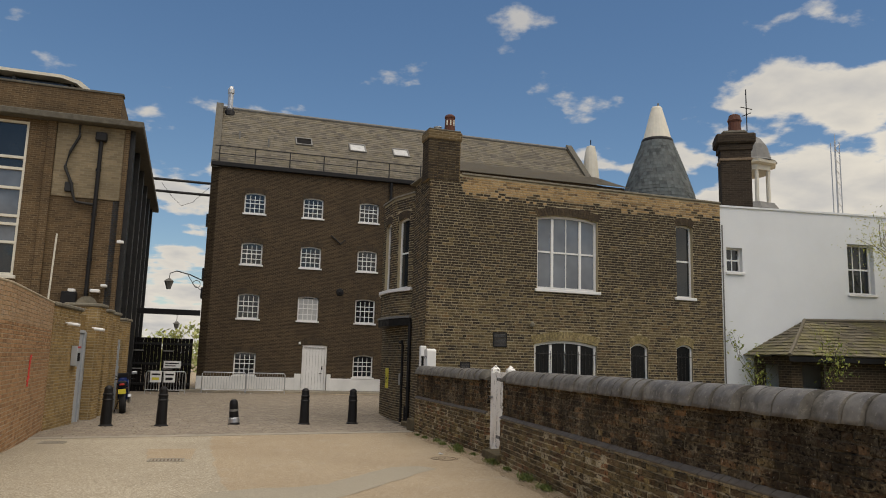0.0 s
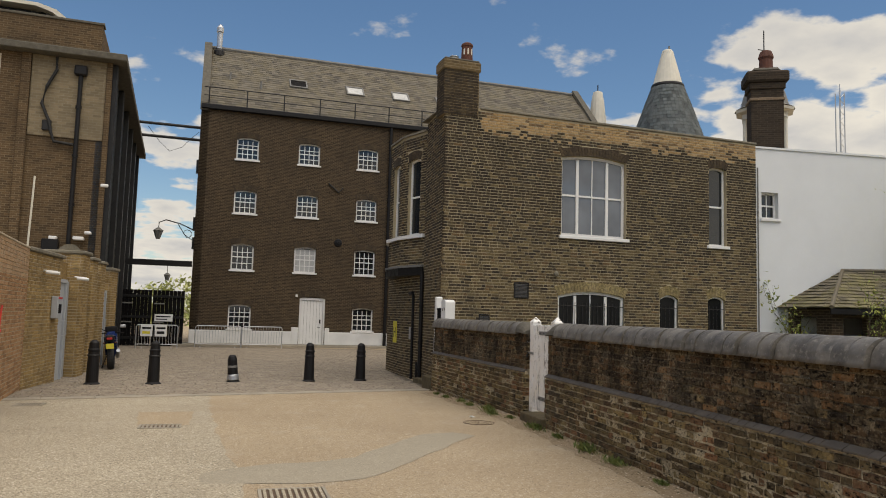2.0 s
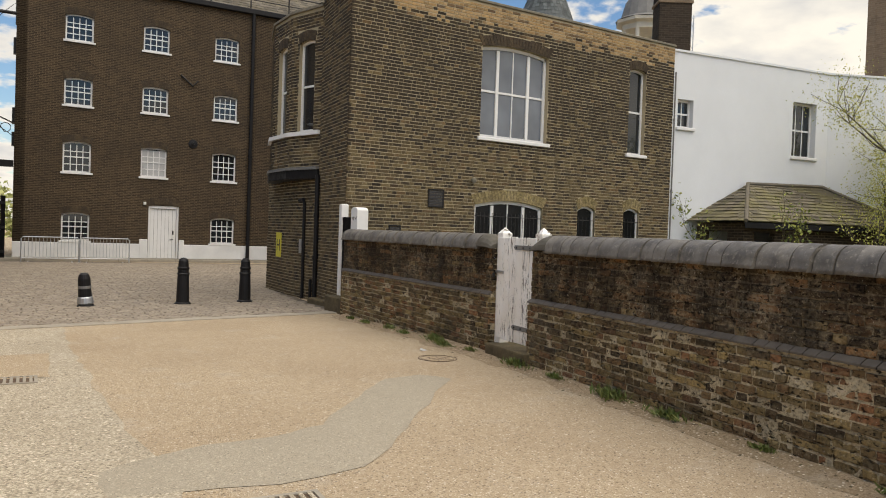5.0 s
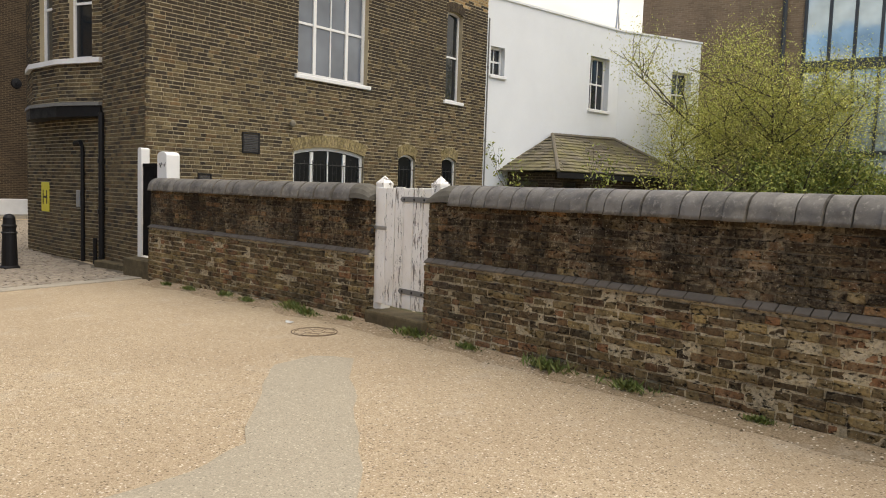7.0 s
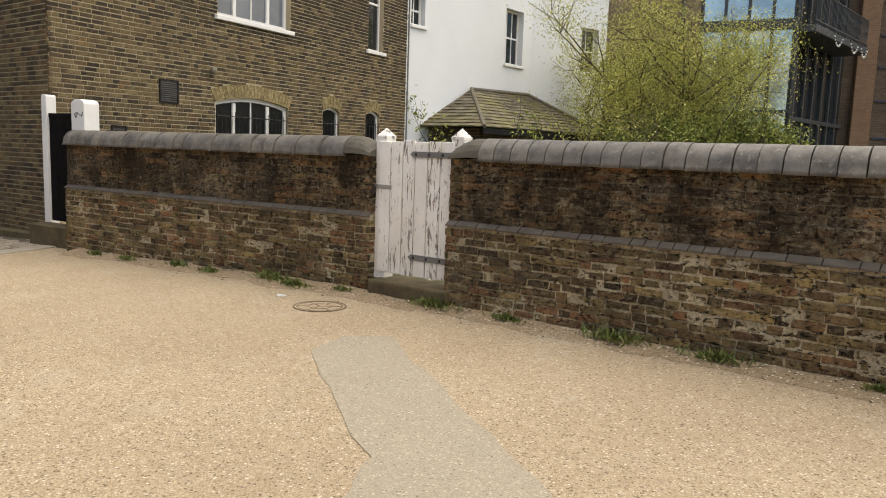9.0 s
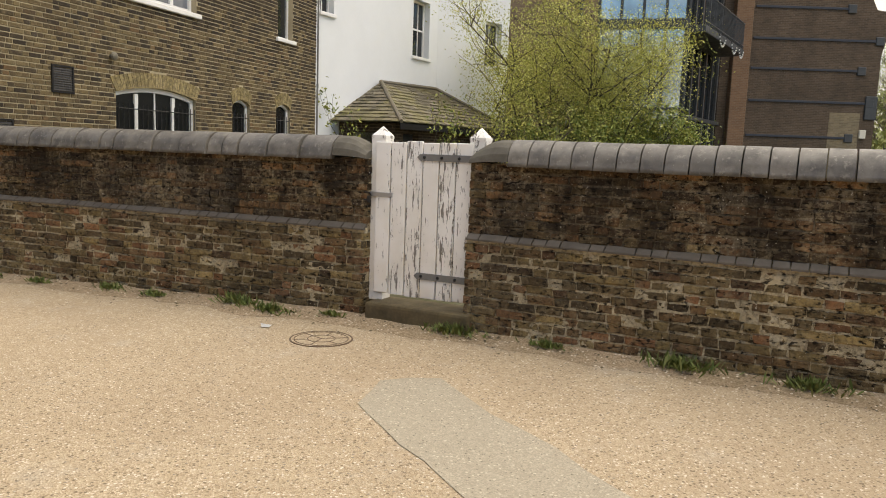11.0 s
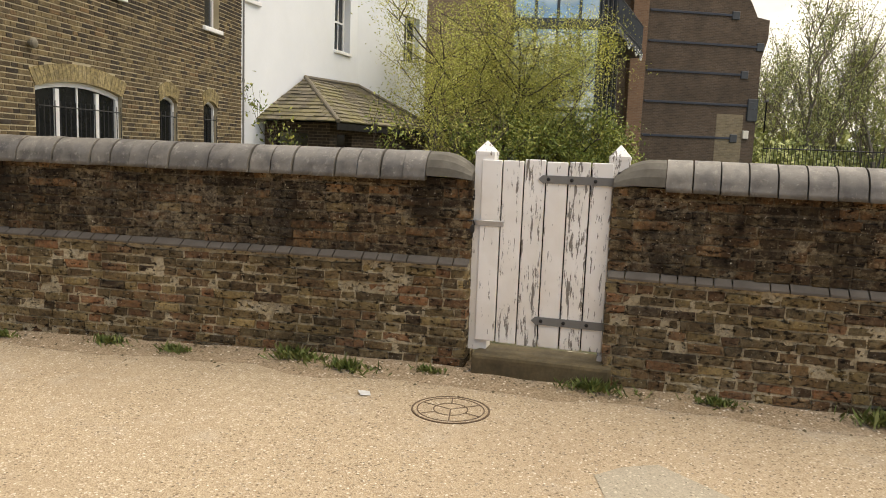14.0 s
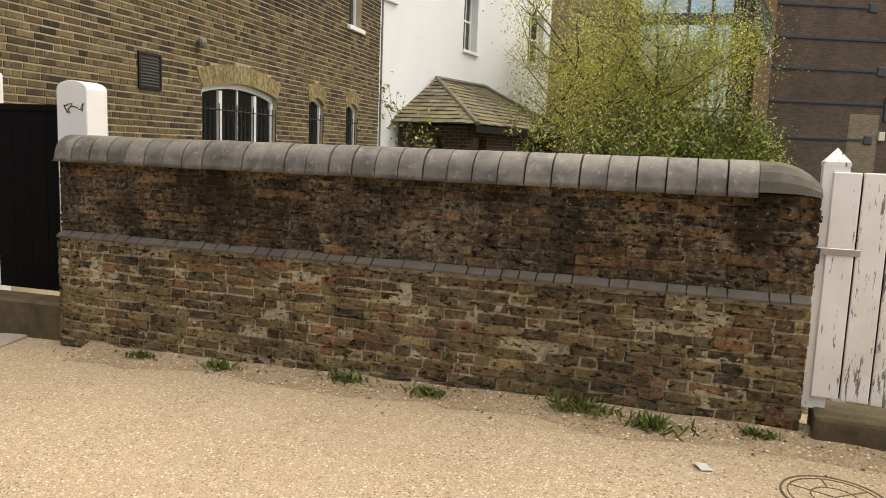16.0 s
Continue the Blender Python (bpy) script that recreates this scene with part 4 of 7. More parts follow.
def side_panel(name, a, b, z0, z1, hole=None, th=0.3, seed=1):
    """A side wall with its courses of laid brick, round one opening at most."""
    wl = wall_panel(name, house, a, b, z0, z1, M_MORTAR_HOUSE, [hole] if hole else (), th)
    L = math.dist(a, b)

    def cuts(z):
        if not hole or not hole[1] - 0.1 < z < hole[1] + hole[3] + 0.24:
            return ()
        e = 0.06 if z > hole[1] + hole[3] - hole[4] else 0.004
        return ((hole[0] - e, hole[0] + hole[2] + e),)
    rnd = random.Random(seed)
    kinds = {"low": [], "dark": []}
    for q in bond(0, L, z0 + 0.02, z1 - 0.02, cuts, 0.0755, 0.0155, rnd, 0.1):
        # Share of sooted bricks cut to put more side light into the colour.
        kinds["dark" if rnd.random() < 0.12 + 0.4 * step01((q[1] - 1.8) / 2.8) else "low"].append(q)
    lay("side_bricks", kinds["low"], M_HOUSE, house, wl.matrix_basis, 0.009, random.Random(seed + 1), None, 0.002)
    lay("side_bricks_sooted", kinds["dark"], M_HOUSE_DARK, house, wl.matrix_basis, 0.009, random.Random(seed + 2), None, 0.002)
    return wl


side_panel("side_wall", P1, (-0.04, 0.012), -0.3, HZ, None, 0.035, 301)
bay_r = side_panel("bay_wall", P2, P1, 3.0, 6.86, BAYW1, 0.22, 311)
bay_l = side_panel("bay_wall", P3, P2, 3.0, 6.86, BAYW2, 0.22, 321)
side_panel("side_wall", P4, P3, 3.0, 6.86, None, 0.3, 331)
side_panel("recess_wall", LOW, (0.25, 2.06), -0.3, 3.0, None, 0.2, 341)
side_panel("side_wall", P4, LOW, -0.3, 3.0, None, 0.2, 351)
for wl, o in ((bay_r, BAYW1), (bay_l, BAYW2)):
    base = wl.matrix_basis
    window(house, base @ pose(o[0], 0, o[1]), o[2], o[3], o[4], 1, 1, 1, 0.09, 0.06, M_GLASS, 0, label="tall white sash window in the bay")
    arch_bricks(house, base @ pose(o[0], -0.001, o[1]), o[2], o[3], o[4], 0.24, 0.08, M_ARCH_DARK)


def belt(name, pts, z0, z1, out, mat, inner=0.16, label=""):
    """A band that follows the bay's plan and stands out from it."""
    bm = bmn()
    A, B = [], []
    for i, p in enumerate(pts):
        a, b = pts[max(i - 1, 0)], pts[min(i + 1, len(pts) - 1)]
        d = Vector((b[0] - a[0], b[1] - a[1])).normalized()
        nrm = Vector((-d.y, d.x))
        A.append((p[0] + nrm.x * out, p[1] + nrm.y * out))
        B.append((p[0] - nrm.x * inner, p[1] - nrm.y * inner))
    prism(bm, A + B[::-1], z0, z1, "z")
    return part(name, bm, mat, house, label)


BAY = [P1, P2, P3, (0.10, 5.42)]
belt("bay_sill", BAY, 3.83, 3.93, 0.09, M_WHITE, label="white bay sill")
belt("bay_bracket", BAY, 2.78, 3.0, 0.07, M_BLACK, 0.3, "black painted bay bracket")
belt("bay_cornice", BAY, 2.995, 3.06, 0.10, M_LEAD, 0.2)
belt("bay_parapet", [P1, P2, P3, P4], 6.86, 6.92, 0.05, M_STONE, 0.25)
bm = bmn()
prism(bm, [P1, P2, P3, P4, (0.5, 6.1), (0.5, 2.06)], 6.6, 6.64, "z")
part("bay_roof", bm, M_LEAD, house)
bm = bmn()
box(bm, 0.3, HL - 0.05, 0.3, 6.1, HZ - 0.35, HZ - 0.3)
part("flat_roof", bm, M_LEAD, house)
wall_panel("back_wall", house, (HL, 6.4), (0.30, 6.1), -0.3, HZ, M_HOUSE_FAR, (), 0.25)
wall_panel("end_wall", house, (HL, 0.01), (HL, 6.4), -0.3, HZ, M_HOUSE_FAR, (), 0.25)
bm = soft_box(0.92, HL + 0.02, -0.04, 0.34, HZ - 0.03, HZ + 0.035, 0.012)
part("parapet_coping", bm, M_STONE, house, "worn stone parapet coping")
bm = soft_box(-0.02, 0.34, 0.56, 2.06, HZ - 0.01, HZ + 0.04, 0.012)
part("parapet_coping", bm, M_STONE, house)

# chimney
bm = bmn()
box(bm, -0.10, 0.86, -0.012, 0.55, HZ - 0.25, 8.02)
ch = part("chimney", bm, M_HOUSE_FAR, house, "tall sooty brick chimney stack")
rc = bond(0, 0.96, HZ - 0.24, 8.02, None, 0.0745, 0.0105, random.Random(31))
lay("chimney_bricks", rc, M_HOUSE_DARK, ch, pose(-0.10, -0.012, 0), 0.008)
rc = bond(0, 0.56, HZ - 0.24, 8.02, None, 0.0745, 0.0105, random.Random(32))
lay("chimney_bricks", rc, M_HOUSE_DARK, ch, pose(-0.10, 0.55, 0, 0, 0, -90), 0.008)
bm = soft_box(-0.14, 0.90, -0.05, 0.59, 8.02, 8.28, 0.02)
part("chimney_cap", bm, M_HOUSE_FAR, ch)
bm = soft_box(-0.11, 0.87, -0.02, 0.56, 8.28, 8.34, 0.02)
part("chimney_cap", bm, M_CEMENT, ch)
bm = lathe(bmn(), [(0.15, 8.33), (0.155, 8.45), (0.14, 8.75), (0.16, 8.78), (0.15, 8.83), (0.10, 8.87)], 16, pose(0.60, 0.25, 0))
pot = part("chimney_pot", bm, M_TERRA, ch, "terracotta chimney pot")
for a in (-60, -100, -140):
    bm = soft_box(-0.02, 0.02, -0.01, 0.02, 8.52, 8.68, 0.006)
    part("vent_slot", bm, M_CREAM, pot, "", pose(0.60, 0.25, 0, 0, 0, a + 90) @ pose(0, -0.155, 0))
bm = lathe(bmn(), [(0.09, 8.33), (0.10, 8.40), (0.12, 8.42), (0.12, 8.44)], 12, pose(0.22, 0.2, 0))
part("flue_stub", bm, M_STEEL, ch)


def vent(u, z, w, h, n):
    bm = bmn()
    box(bm, 0, w, -0.02, 0.0, 0, 0.03), box(bm, 0, w, -0.02, 0.0, h - 0.03, h), box(bm, 0, 0.03, -0.0195, 0.0, 0.03, h - 0.03), box(bm, w - 0.03, w, -0.0195, 0.0, 0.03, h - 0.03)
    v = part("vent", bm, M_BLACK, house, "black louvred wall vent", pose(u, -0.012, z))
    for k in range(n):
        bm = bmn()
        zz = 0.035 + (h - 0.07) * k / n
        prism(bm, [(-0.016, zz), (-0.012, zz), (0.0, zz + 0.03), (-0.004, zz + 0.03)], 0.03, w - 0.03, "x")
        part("louvre", bm, M_IRON, v)


vent(1.98, 2.16, 0.42, 0.42, 10)
vent(1.00, 1.36, 0.30, 0.36, 8)
bm = lathe(bmn(), [(0.035, 0), (0.05, 0.03), (0.075, 0.07), (0.06, 0.1), (0.02, 0.12)], 12, pose(3.18, -0.01, 2.84, 90))
part("vent_cap", bm, M_STONE, house, "small weathered vent cowl")


def window_guard(u, z, w, h, bow=0.10):
    """Iron bars in front of a lower window."""
    bm = bmn()
    n = max(4, int(w / 0.115))
    tube(bm, [(0, 0.0, 0.12), (0, -bow, 0.12), (w, -bow, 0.12), (w, 0.0, 0.12)], 0.011, 6)
    g = part("window_guard", bm, M_IRON, house, "black iron window guard", pose(u, 0.09, z))
    part("top_rail", tube(bmn(), [(0, 0.0, h * 0.86), (0, -bow, h * 0.86), (w, -bow, h * 0.86), (w, 0.0, h * 0.86)], 0.010, 6), M_IRON, g)
    for k in range(n + 1):
        x = w * k / n
        part("bar", tube(bmn(), [(x, -bow, 0.05), (x, -bow, h * 0.93)], 0.008, 6), M_IRON, g)
    bm = bmn()
    box(bm, 0.02, w - 0.02, 0.02, 0.03, 0.43, 0.47)
    part("guard_strip", bm, M_WHITE, g)


window_guard(GW[0] + 0.05, GW[1], GW[2] - 0.1, GW[3] - 0.22)
window_guard(G2[0] + 0.04, G2[1], G2[2] - 0.08, G2[3] - 0.2)
window_guard(G3[0] + 0.04, G3[1], G3[2] - 0.08, G3[3] - 0.2)


def pipe(parent, pts, r, mat, name="downpipe", label="", collars=()):
    bm = tube(bmn(), pts, r, 10)
    p = part(name, bm, mat, parent, label)
    for x, y, z in collars:
        part("collar", lathe(bmn(), [(r * 1.35, -0.04), (r * 1.35, 0.04)], 10, pose(x, y, z)), mat, p)
    return p


pipe(house, [(0.10, 1.98, 2.85), (0.10, 1.98, -0.2)], 0.055, M_BLACK, label="black cast iron downpipe", collars=[(0.10, 1.98, 1.9), (0.10, 1.98, 0.9)])
pipe(house, [(0.18, 3.35, 2.28), (0.18, 3.08, 2.30), (0.18, 2.98, 2.2), (0.18, 2.98, -0.2)], 0.04, M_BLACK, "waste_pipe", "black waste pipe")
bm = soft_box(0.14, 0.26, 3.05, 3.2, 0.95, 1.3, 0.01)
part("meter_box", bm, M_STEEL, house)
bm = soft_box(-0.12, 0.1, 0.02, 1.85, -0.3, -0.04, 0.02)
part("kick_board", bm, M_STEP, house, "dark weathered kick board")
pipe(house, [(0.12, 2.3, 0.35), (0.12, 2.3, -0.2)], 0.04, M_BLACK, "drain_pipe")
pipe(house, [(9.96, -0.035, 6.35), (9.96, -0.035, -0.1)], 0.022, M_LEAD, label="thin grey downpipe at the house's end", collars=[(9.96, -0.035, 5.0), (9.96, -0.035, 3.0)])

# sign with the letter H
sm, sl = frame_of(P4, LOW)
bm = soft_box(0, 0.46, -0.02, 0.0, 0, 0.66, 0.004)
sign = part("hydrant_sign", bm, M_YELLOW, house, "yellow hydrant sign with a black letter", sm @ pose(0.95, -0.004, 0.78))
letter = bpy.data.curves.new("letter", "FONT")
letter.body, letter.size, letter.align_x, letter.extrude = "H", 0.46, "CENTER", 0.002
lo = new("letter", letter)
lo.parent, lo.matrix_basis = sign, pose(0.23, -0.0225, 0.17, 90)
letter.materials.append(M_BLACK)

# ---- white posts and the dark gate beside the house ----


def white_post(x, y, w, d, h, label):
    bm = bmn()
    seg = 8
    pts = [(-w / 2, 0.0), (w / 2, 0.0)] + [(w / 2 * math.cos(math.pi * k / seg), h - w * 0.22 + w * 0.22 * math.sin(math.pi * k / seg)) for k in range(seg + 1)]
    prism(bm, pts, -d / 2, d / 2)
    bmesh.ops.bevel(bm, geom=bm.edges[:], offset=0.006, segments=1, affect="EDGES")
    ob = ob_from("gate_pier", bm, M_WHITE, None, pose(x, y, 0, 0, 0, 96))
    return tagged(ob, label, "post", group="white gate piers")


white_post(3.72, 19.93, 0.13, 0.16, 2.12, "slim white painted post against the house")
pw = white_post(3.70, 18.82, 0.30, 0.24, 2.03, "thick white painted post with a rounded top")
bm = bmn()
rg = random.Random(41)
px, pz = -0.1, 1.8
trail = []
for k in range(16):
    trail.append((px, 0.122, pz))
    px, pz = min(max(px + rg.uniform(-0.045, 0.065), -0.12), 0.11), 1.8 + rg.uniform(-0.05, 0.06)
tube(bm, trail, 0.0035, 4)
part("graffiti", bm, M_BLACK, pw, "black scribbled graffiti")
dg = thing("side_gate", "closed black boarded gate between white posts", "gate", pose(3.74, 19.38, 0, 0, 0, 96))
for k in range(5):
    a = -0.46 + 0.184 * k
    part("board", soft_box(a + 0.002, a + 0.182, -0.02, 0.02, 0.22, 1.80, 0.004), M_TARP, dg)
part("top_rail", soft_box(-0.46, 0.46, -0.03, 0.03, 1.78, 1.84, 0.006), M_TARP, dg)
tagged(ob_from("gate_kerb", soft_box(-0.52, 0.52, -0.08, 0.2, -0.3, 0.20, 0.02), M_STEP, None, pose(3.58, 19.35, 0, 0, 0, 96)), "worn stone step below the black gate", "step", kind="structure")

# ---- the white rendered building ----
WH = 6.97
white = thing("white_building", "white rendered two-storey building with sash windows", "building", pose(13.70, 21.27, 0, 0, 0, -2.6))
SW, BW = (0.22, 4.84, 0.56, 0.80, 0), (4.62, 4.31, 0.98, 1.68, 0)
wall_panel("wall", white, (0, 0), (6.1, 0), -0.3, WH, M_RENDER, [SW, BW], 0.35)
ex, ey = 6.1 + 3.55 * math.cos(radians(-15)), 3.55 * math.sin(radians(-15))
W3 = (2.30, 4.40, 0.85, 1.5, 0)
wp = wall_panel("wall", white, (6.1, 0), (ex, ey), -0.3, WH, M_RENDER, [W3], 0.35)
wall_panel("end_wall", white, (ex, ey), (ex + 1.5, ey + 6), -0.3, WH, M_RENDER, (), 0.3)
window(white, pose(SW[0], 0, SW[1]), SW[2], SW[3], 0, 1, 2, 2, 0.16, 0.06, M_GLASS, 0.09, 0.05, label="small white sash window")
window(white, pose(BW[0], 0, BW[1]), BW[2], BW[3], 0, 1, 3, 2, 0.2, 0.06, M_GLASS, 0.09, 0.05, label="tall white sash window")
window(white, wp.matrix_basis @ pose(W3[0], 0, W3[1]), W3[2], W3[3], 0, 1, 2, 2, 0.2, 0.06, M_GLASS, 0.09, 0.05, label="tall white sash window")
bm = bmn()
prism(bm, [(0, -0.04), (6.1, -0.04), (ex + 0.02, ey - 0.04), (ex + 0.02, ey + 0.35), (6.1, 0.36), (0, 0.36)], WH, WH + 0.06, "z")
part("coping", bm, M_RENDER, white)
bm = bmn()
prism(bm, [(0, 0.35), (6.1, 0.35), (ex, ey + 0.3), (ex + 1, ey + 6), (0, 6)], WH - 0.4, WH - 0.35, "z")
part("flat_roof", bm, M_LEAD, white)

# hut with a hipped slate roof against the white wall
hut = thing("garden_hut", "low brick garden hut with a mossy hipped slate roof", "hut")
EL, EF, ER, EB = Vector((14.40, 21.3, 2.17)), Vector((14.55, 19.2, 2.17)), Vector((20.7, 18.55, 2.17)), Vector((20.9, 20.6, 2.17))
RL, RR = Vector((16.55, 21.05, 3.34)), Vector((19.35, 20.75, 3.38))
bm = bmn()
V = [bm.verts.new(v) for v in (EL, EF, ER, EB, RL, RR)]
for f in ((1, 2, 5, 4), (0, 1, 4), (2, 3, 5), (0, 4, 5, 3)):
    bm.faces.new([V[i] for i in f])
bmesh.ops.solidify(bm, geom=bm.faces[:], thickness=0.06)
part("roof_deck", bm, M_SLATE_MOSS, hut)


def slope_slates(name, A, B, C, D, mat, parent, row=0.16, width=0.22, lift=0.014):
    """Slates over the quad A, B (eave), C, D (top)."""
    al = (B - A).normalized()
    n = (B - A).cross(D - A).normalized()
    up = n.cross(al).normalized()
    R = (D - A).dot(up)
    L = (B - A).length
    tl, tr = (D - A).dot(al), (C - A).dot(al)
    vs, fs = [], []
    slates(vs, fs, A + n * 0.005, al, up, L, R, row, width, lift, random.Random(51), lambda s: (tl * s / R, L + (tr - L) * s / R))
    slate_mesh(name, vs, fs, mat, parent)


slope_slates("slate_covering", EF, ER, RR, RL, M_SLATE_MOSS, hut, 0.2, 0.26, 0.026)
slope_slates("slate_covering", EL, EF, RL, RL, M_SLATE_MOSS, hut, 0.2, 0.26, 0.026)
for a, b in ((EF, RL), (ER, RR), (RL, RR)):
    part("ridge_roll", tube(bmn(), [a + Vector((0, 0, 0.02)), b + Vector((0, 0, 0.03))], 0.055, 8), M_SLATE, hut)
wall_panel("wall", hut, (14.85, 19.55), (20.4, 18.95), -0.3, 2.15, M_MILL, [(0.35, 1.1, 0.7, 0.8, 0)], 0.2)
# Dark brick on this side stands in for the shaded recess under the eave.
wall_panel("wall", hut, (14.75, 21.2), (14.85, 19.55), -0.3, 2.15, M_MILL, [(0.3, 0.9, 0.8, 1.0, 0)], 0.2)
part("fascia", soft_box(0, (ER - EF).length, 0.02, 0.05, -0.16, 0.0, 0.005), M_BLACK, hut, "", frame_of(EF, ER, 2.15)[0])

# ---- the mill across the yard ----
MZ, RZ, ML, MD = 12.15, 16.85, 24.2, 9.3
mill = thing("mill", "four-storey dark brick mill with a long slate roof", "mill building", pose(-4.30, 41.50, 0, 0, 0, 5.0))
COLS, LEVELS = (1.86, 5.09, 8.32), ((9.53, 1.17), (6.68, 1.22), (3.72, 1.37), (0.68, 1.25))
MW = [(u, z, 1.14, h, 0.08) for u in COLS for z, h in LEVELS if not (u == COLS[1] and z < 1)]
MDOOR = (5.48, -0.2, 1.36, 2.62, 0.05)
wall_panel("front_wall", mill, (0, 0), (ML, 0), -0.5, MZ, M_MILL, MW + [MDOOR], 0.4)
kinds = {}
for u, z, w, h, r in MW:
    if h not in kinds:
        pale = u == COLS[0] and z > 9
        kinds[h] = window(mill, pose(u, 0, z), w, h, r, 1, 4, 4, 0.10, 0.07, M_GLASS, 0.09, 0.08, 0.035, label="white small-paned sash window")
    else:
        c = copy_thing(kinds[h], pose(u, 0, z))
        c.parent = mill
    arch_bricks(mill, pose(u, -0.002, z), w, h, r, 0.30, 0.10, M_ARCH_DARK, 12, far=True)
bl = part("blind", soft_box(0.05, 1.09, 0.135, 0.14, 0.05, 1.25, 0.001), M_BLIND, mill, "pale blind behind the glass", pose(COLS[1], 0, 3.72))
arch_bricks(mill, pose(MDOOR[0], -0.002, MDOOR[1]), MDOOR[2], MDOOR[3] + 0.05, 0.10, 0.32, 0.10, M_ARCH_DARK, 14, far=True)
bm = bmn()
box(bm, 0, 0.09, 0.05, 0.2, 0, 2.6), box(bm, 1.27, 1.36, 0.05, 0.2, 0, 2.6), box(bm, 0.09, 1.27, 0.05, 0.199, 2.47, 2.6)
df = part("door_frame", bm, M_WHITE, mill, "", pose(MDOOR[0], 0, MDOOR[1]))
bm = soft_box(0.10, 1.26, 0.12, 0.17, 0.02, 2.46, 0.01)
dl = part("door", bm, M_WHITE, mill, "closed white painted plank door", pose(MDOOR[0], 0, MDOOR[1]))
for k in range(1, 7):
    x = 0.10 + 1.16 * k / 7
    part("plank_joint", soft_box(x - 0.006, x + 0.006, 0.1185, 0.122, 0.05, 2.44, 0.0008), M_STRIPWOOD, dl)
part("door_handle", tube(bmn(), [(1.12, 0.12, 1.05), (1.12, 0.07, 1.05), (0.98, 0.07, 1.05)], 0.018, 6), M_BLACK, dl, "black lever handle")
part("lock", soft_box(1.09, 1.16, 0.10, 0.12, 1.25, 1.45, 0.008), M_BLACK, dl)
for a, b in ((0.0, 5.36), (6.96, ML)):
    part("plinth", soft_box(a, b, -0.05, 0.002, -0.45, 0.60, 0.02), M_PLINTH, mill, "white painted plinth")
for a, b in ((5.10, 5.46), (6.86, 7.10)):
    part("plinth_end", soft_box(a, b, -0.06, 0.002, -0.45, 0.82, 0.02), M_PLINTH, mill)
# gable walls with raised verges
for u, out in ((0.0, -1), (ML, 1)):
    bm = bmn()
    prism(bm, [(0.0, -0.5), (MD, -0.5), (MD, MZ), (MD / 2, RZ + 0.1), (0.0, MZ)], u, u - out * 0.4, "x")
    part("gable_wall", bm, M_MILL, mill)
    for s in (0, 1):
        a, b = ((-0.12, MZ + 0.2), (MD / 2, RZ + 0.35)) if s == 0 else ((MD + 0.12, MZ + 0.2), (MD / 2, RZ + 0.35))
        bm = bmn()
        prism(bm, [a, b, (b[0], b[1] - 0.42), (a[0], a[1] - 0.42)], u + out * 0.06, u - out * 0.36, "x")
        part("verge", bm, M_CEMENT, mill)
wall_panel("back_wall", mill, (ML, MD), (0, MD), -0.5, MZ, M_MILL, (), 0.4)
A, B, C, D = Vector((0.3, -0.1, MZ + 0.1)), Vector((ML - 0.3, -0.1, MZ + 0.1)), Vector((ML - 0.3, MD / 2, RZ)), Vector((0.3, MD / 2, RZ))
bm = bmn()
vs = [bm.verts.new(p) for p in (A, B, C, D, Vector((ML - 0.3, MD + 0.1, MZ + 0.1)), Vector((0.3, MD + 0.1, MZ + 0.1)))]
bm.faces.new(vs[:4]), bm.faces.new((vs[3], vs[2], vs[4], vs[5]))
bmesh.ops.solidify(bm, geom=bm.faces[:], thickness=0.12)
part("roof", bm, M_SLATE, mill)
slope_slates("slate_covering", A, B, C, D, M_SLATE, mill, 0.24, 0.34, 0.016)
part("ridge", tube(bmn(), [D + Vector((0, 0, 0.04)), C + Vector((0, 0, 0.04))], 0.12, 8), M_LEAD, mill)
part("gutter", soft_box(0, ML, -0.24, 0.0, MZ - 0.14, MZ + 0.12, 0.03), M_BLACK, mill, "black box gutter under the roof")
# guard rail along the eave
rail = part("guard_rail", tube(bmn(), [(0.1, -0.12, MZ + 1.02), (ML - 0.2, -0.12, MZ + 1.02)], 0.03, 6), M_IRON, mill, "rusty black guard rail along the eave")
part("mid_rail", tube(bmn(), [(0.1, -0.12, MZ + 0.58), (ML - 0.2, -0.12, MZ + 0.58)], 0.025, 6), M_IRON, rail)
for k in range(13):
    u = 0.35 + 1.92 * k
    part("rail_post", tube(bmn(), [(u, -0.12, MZ + 0.1), (u, -0.12, MZ + 1.04)], 0.032, 6), M_IRON, rail)
SL = (C - B).normalized()


def skylight(u, s, w, h, lid):
    """A roof window at u along the eave and s up the slope."""
    o = A + Vector((u, 0, 0)) + SL * s
    m = Matrix.Translation(o) @ pose(0, 0, 0, math.degrees(math.atan2(SL.z, SL.y)))
    bm = bmn()
    box(bm, 0, w, 0, 0.08, 0, 0.1), box(bm, 0, w, h - 0.08, h, 0, 0.1), box(bm, 0, 0.08, 0.08, h - 0.08, 0, 0.099), box(bm, w - 0.08, w, 0.08, h - 0.08, 0, 0.099)
    f = part("skylight", bm, M_LEAD, mill, "roof window", m)
    part("pane", soft_box(0.06, w - 0.06, 0.06, h - 0.06, 0.03, 0.06, 0.004), M_BLIND if lid else M_TARP, f)


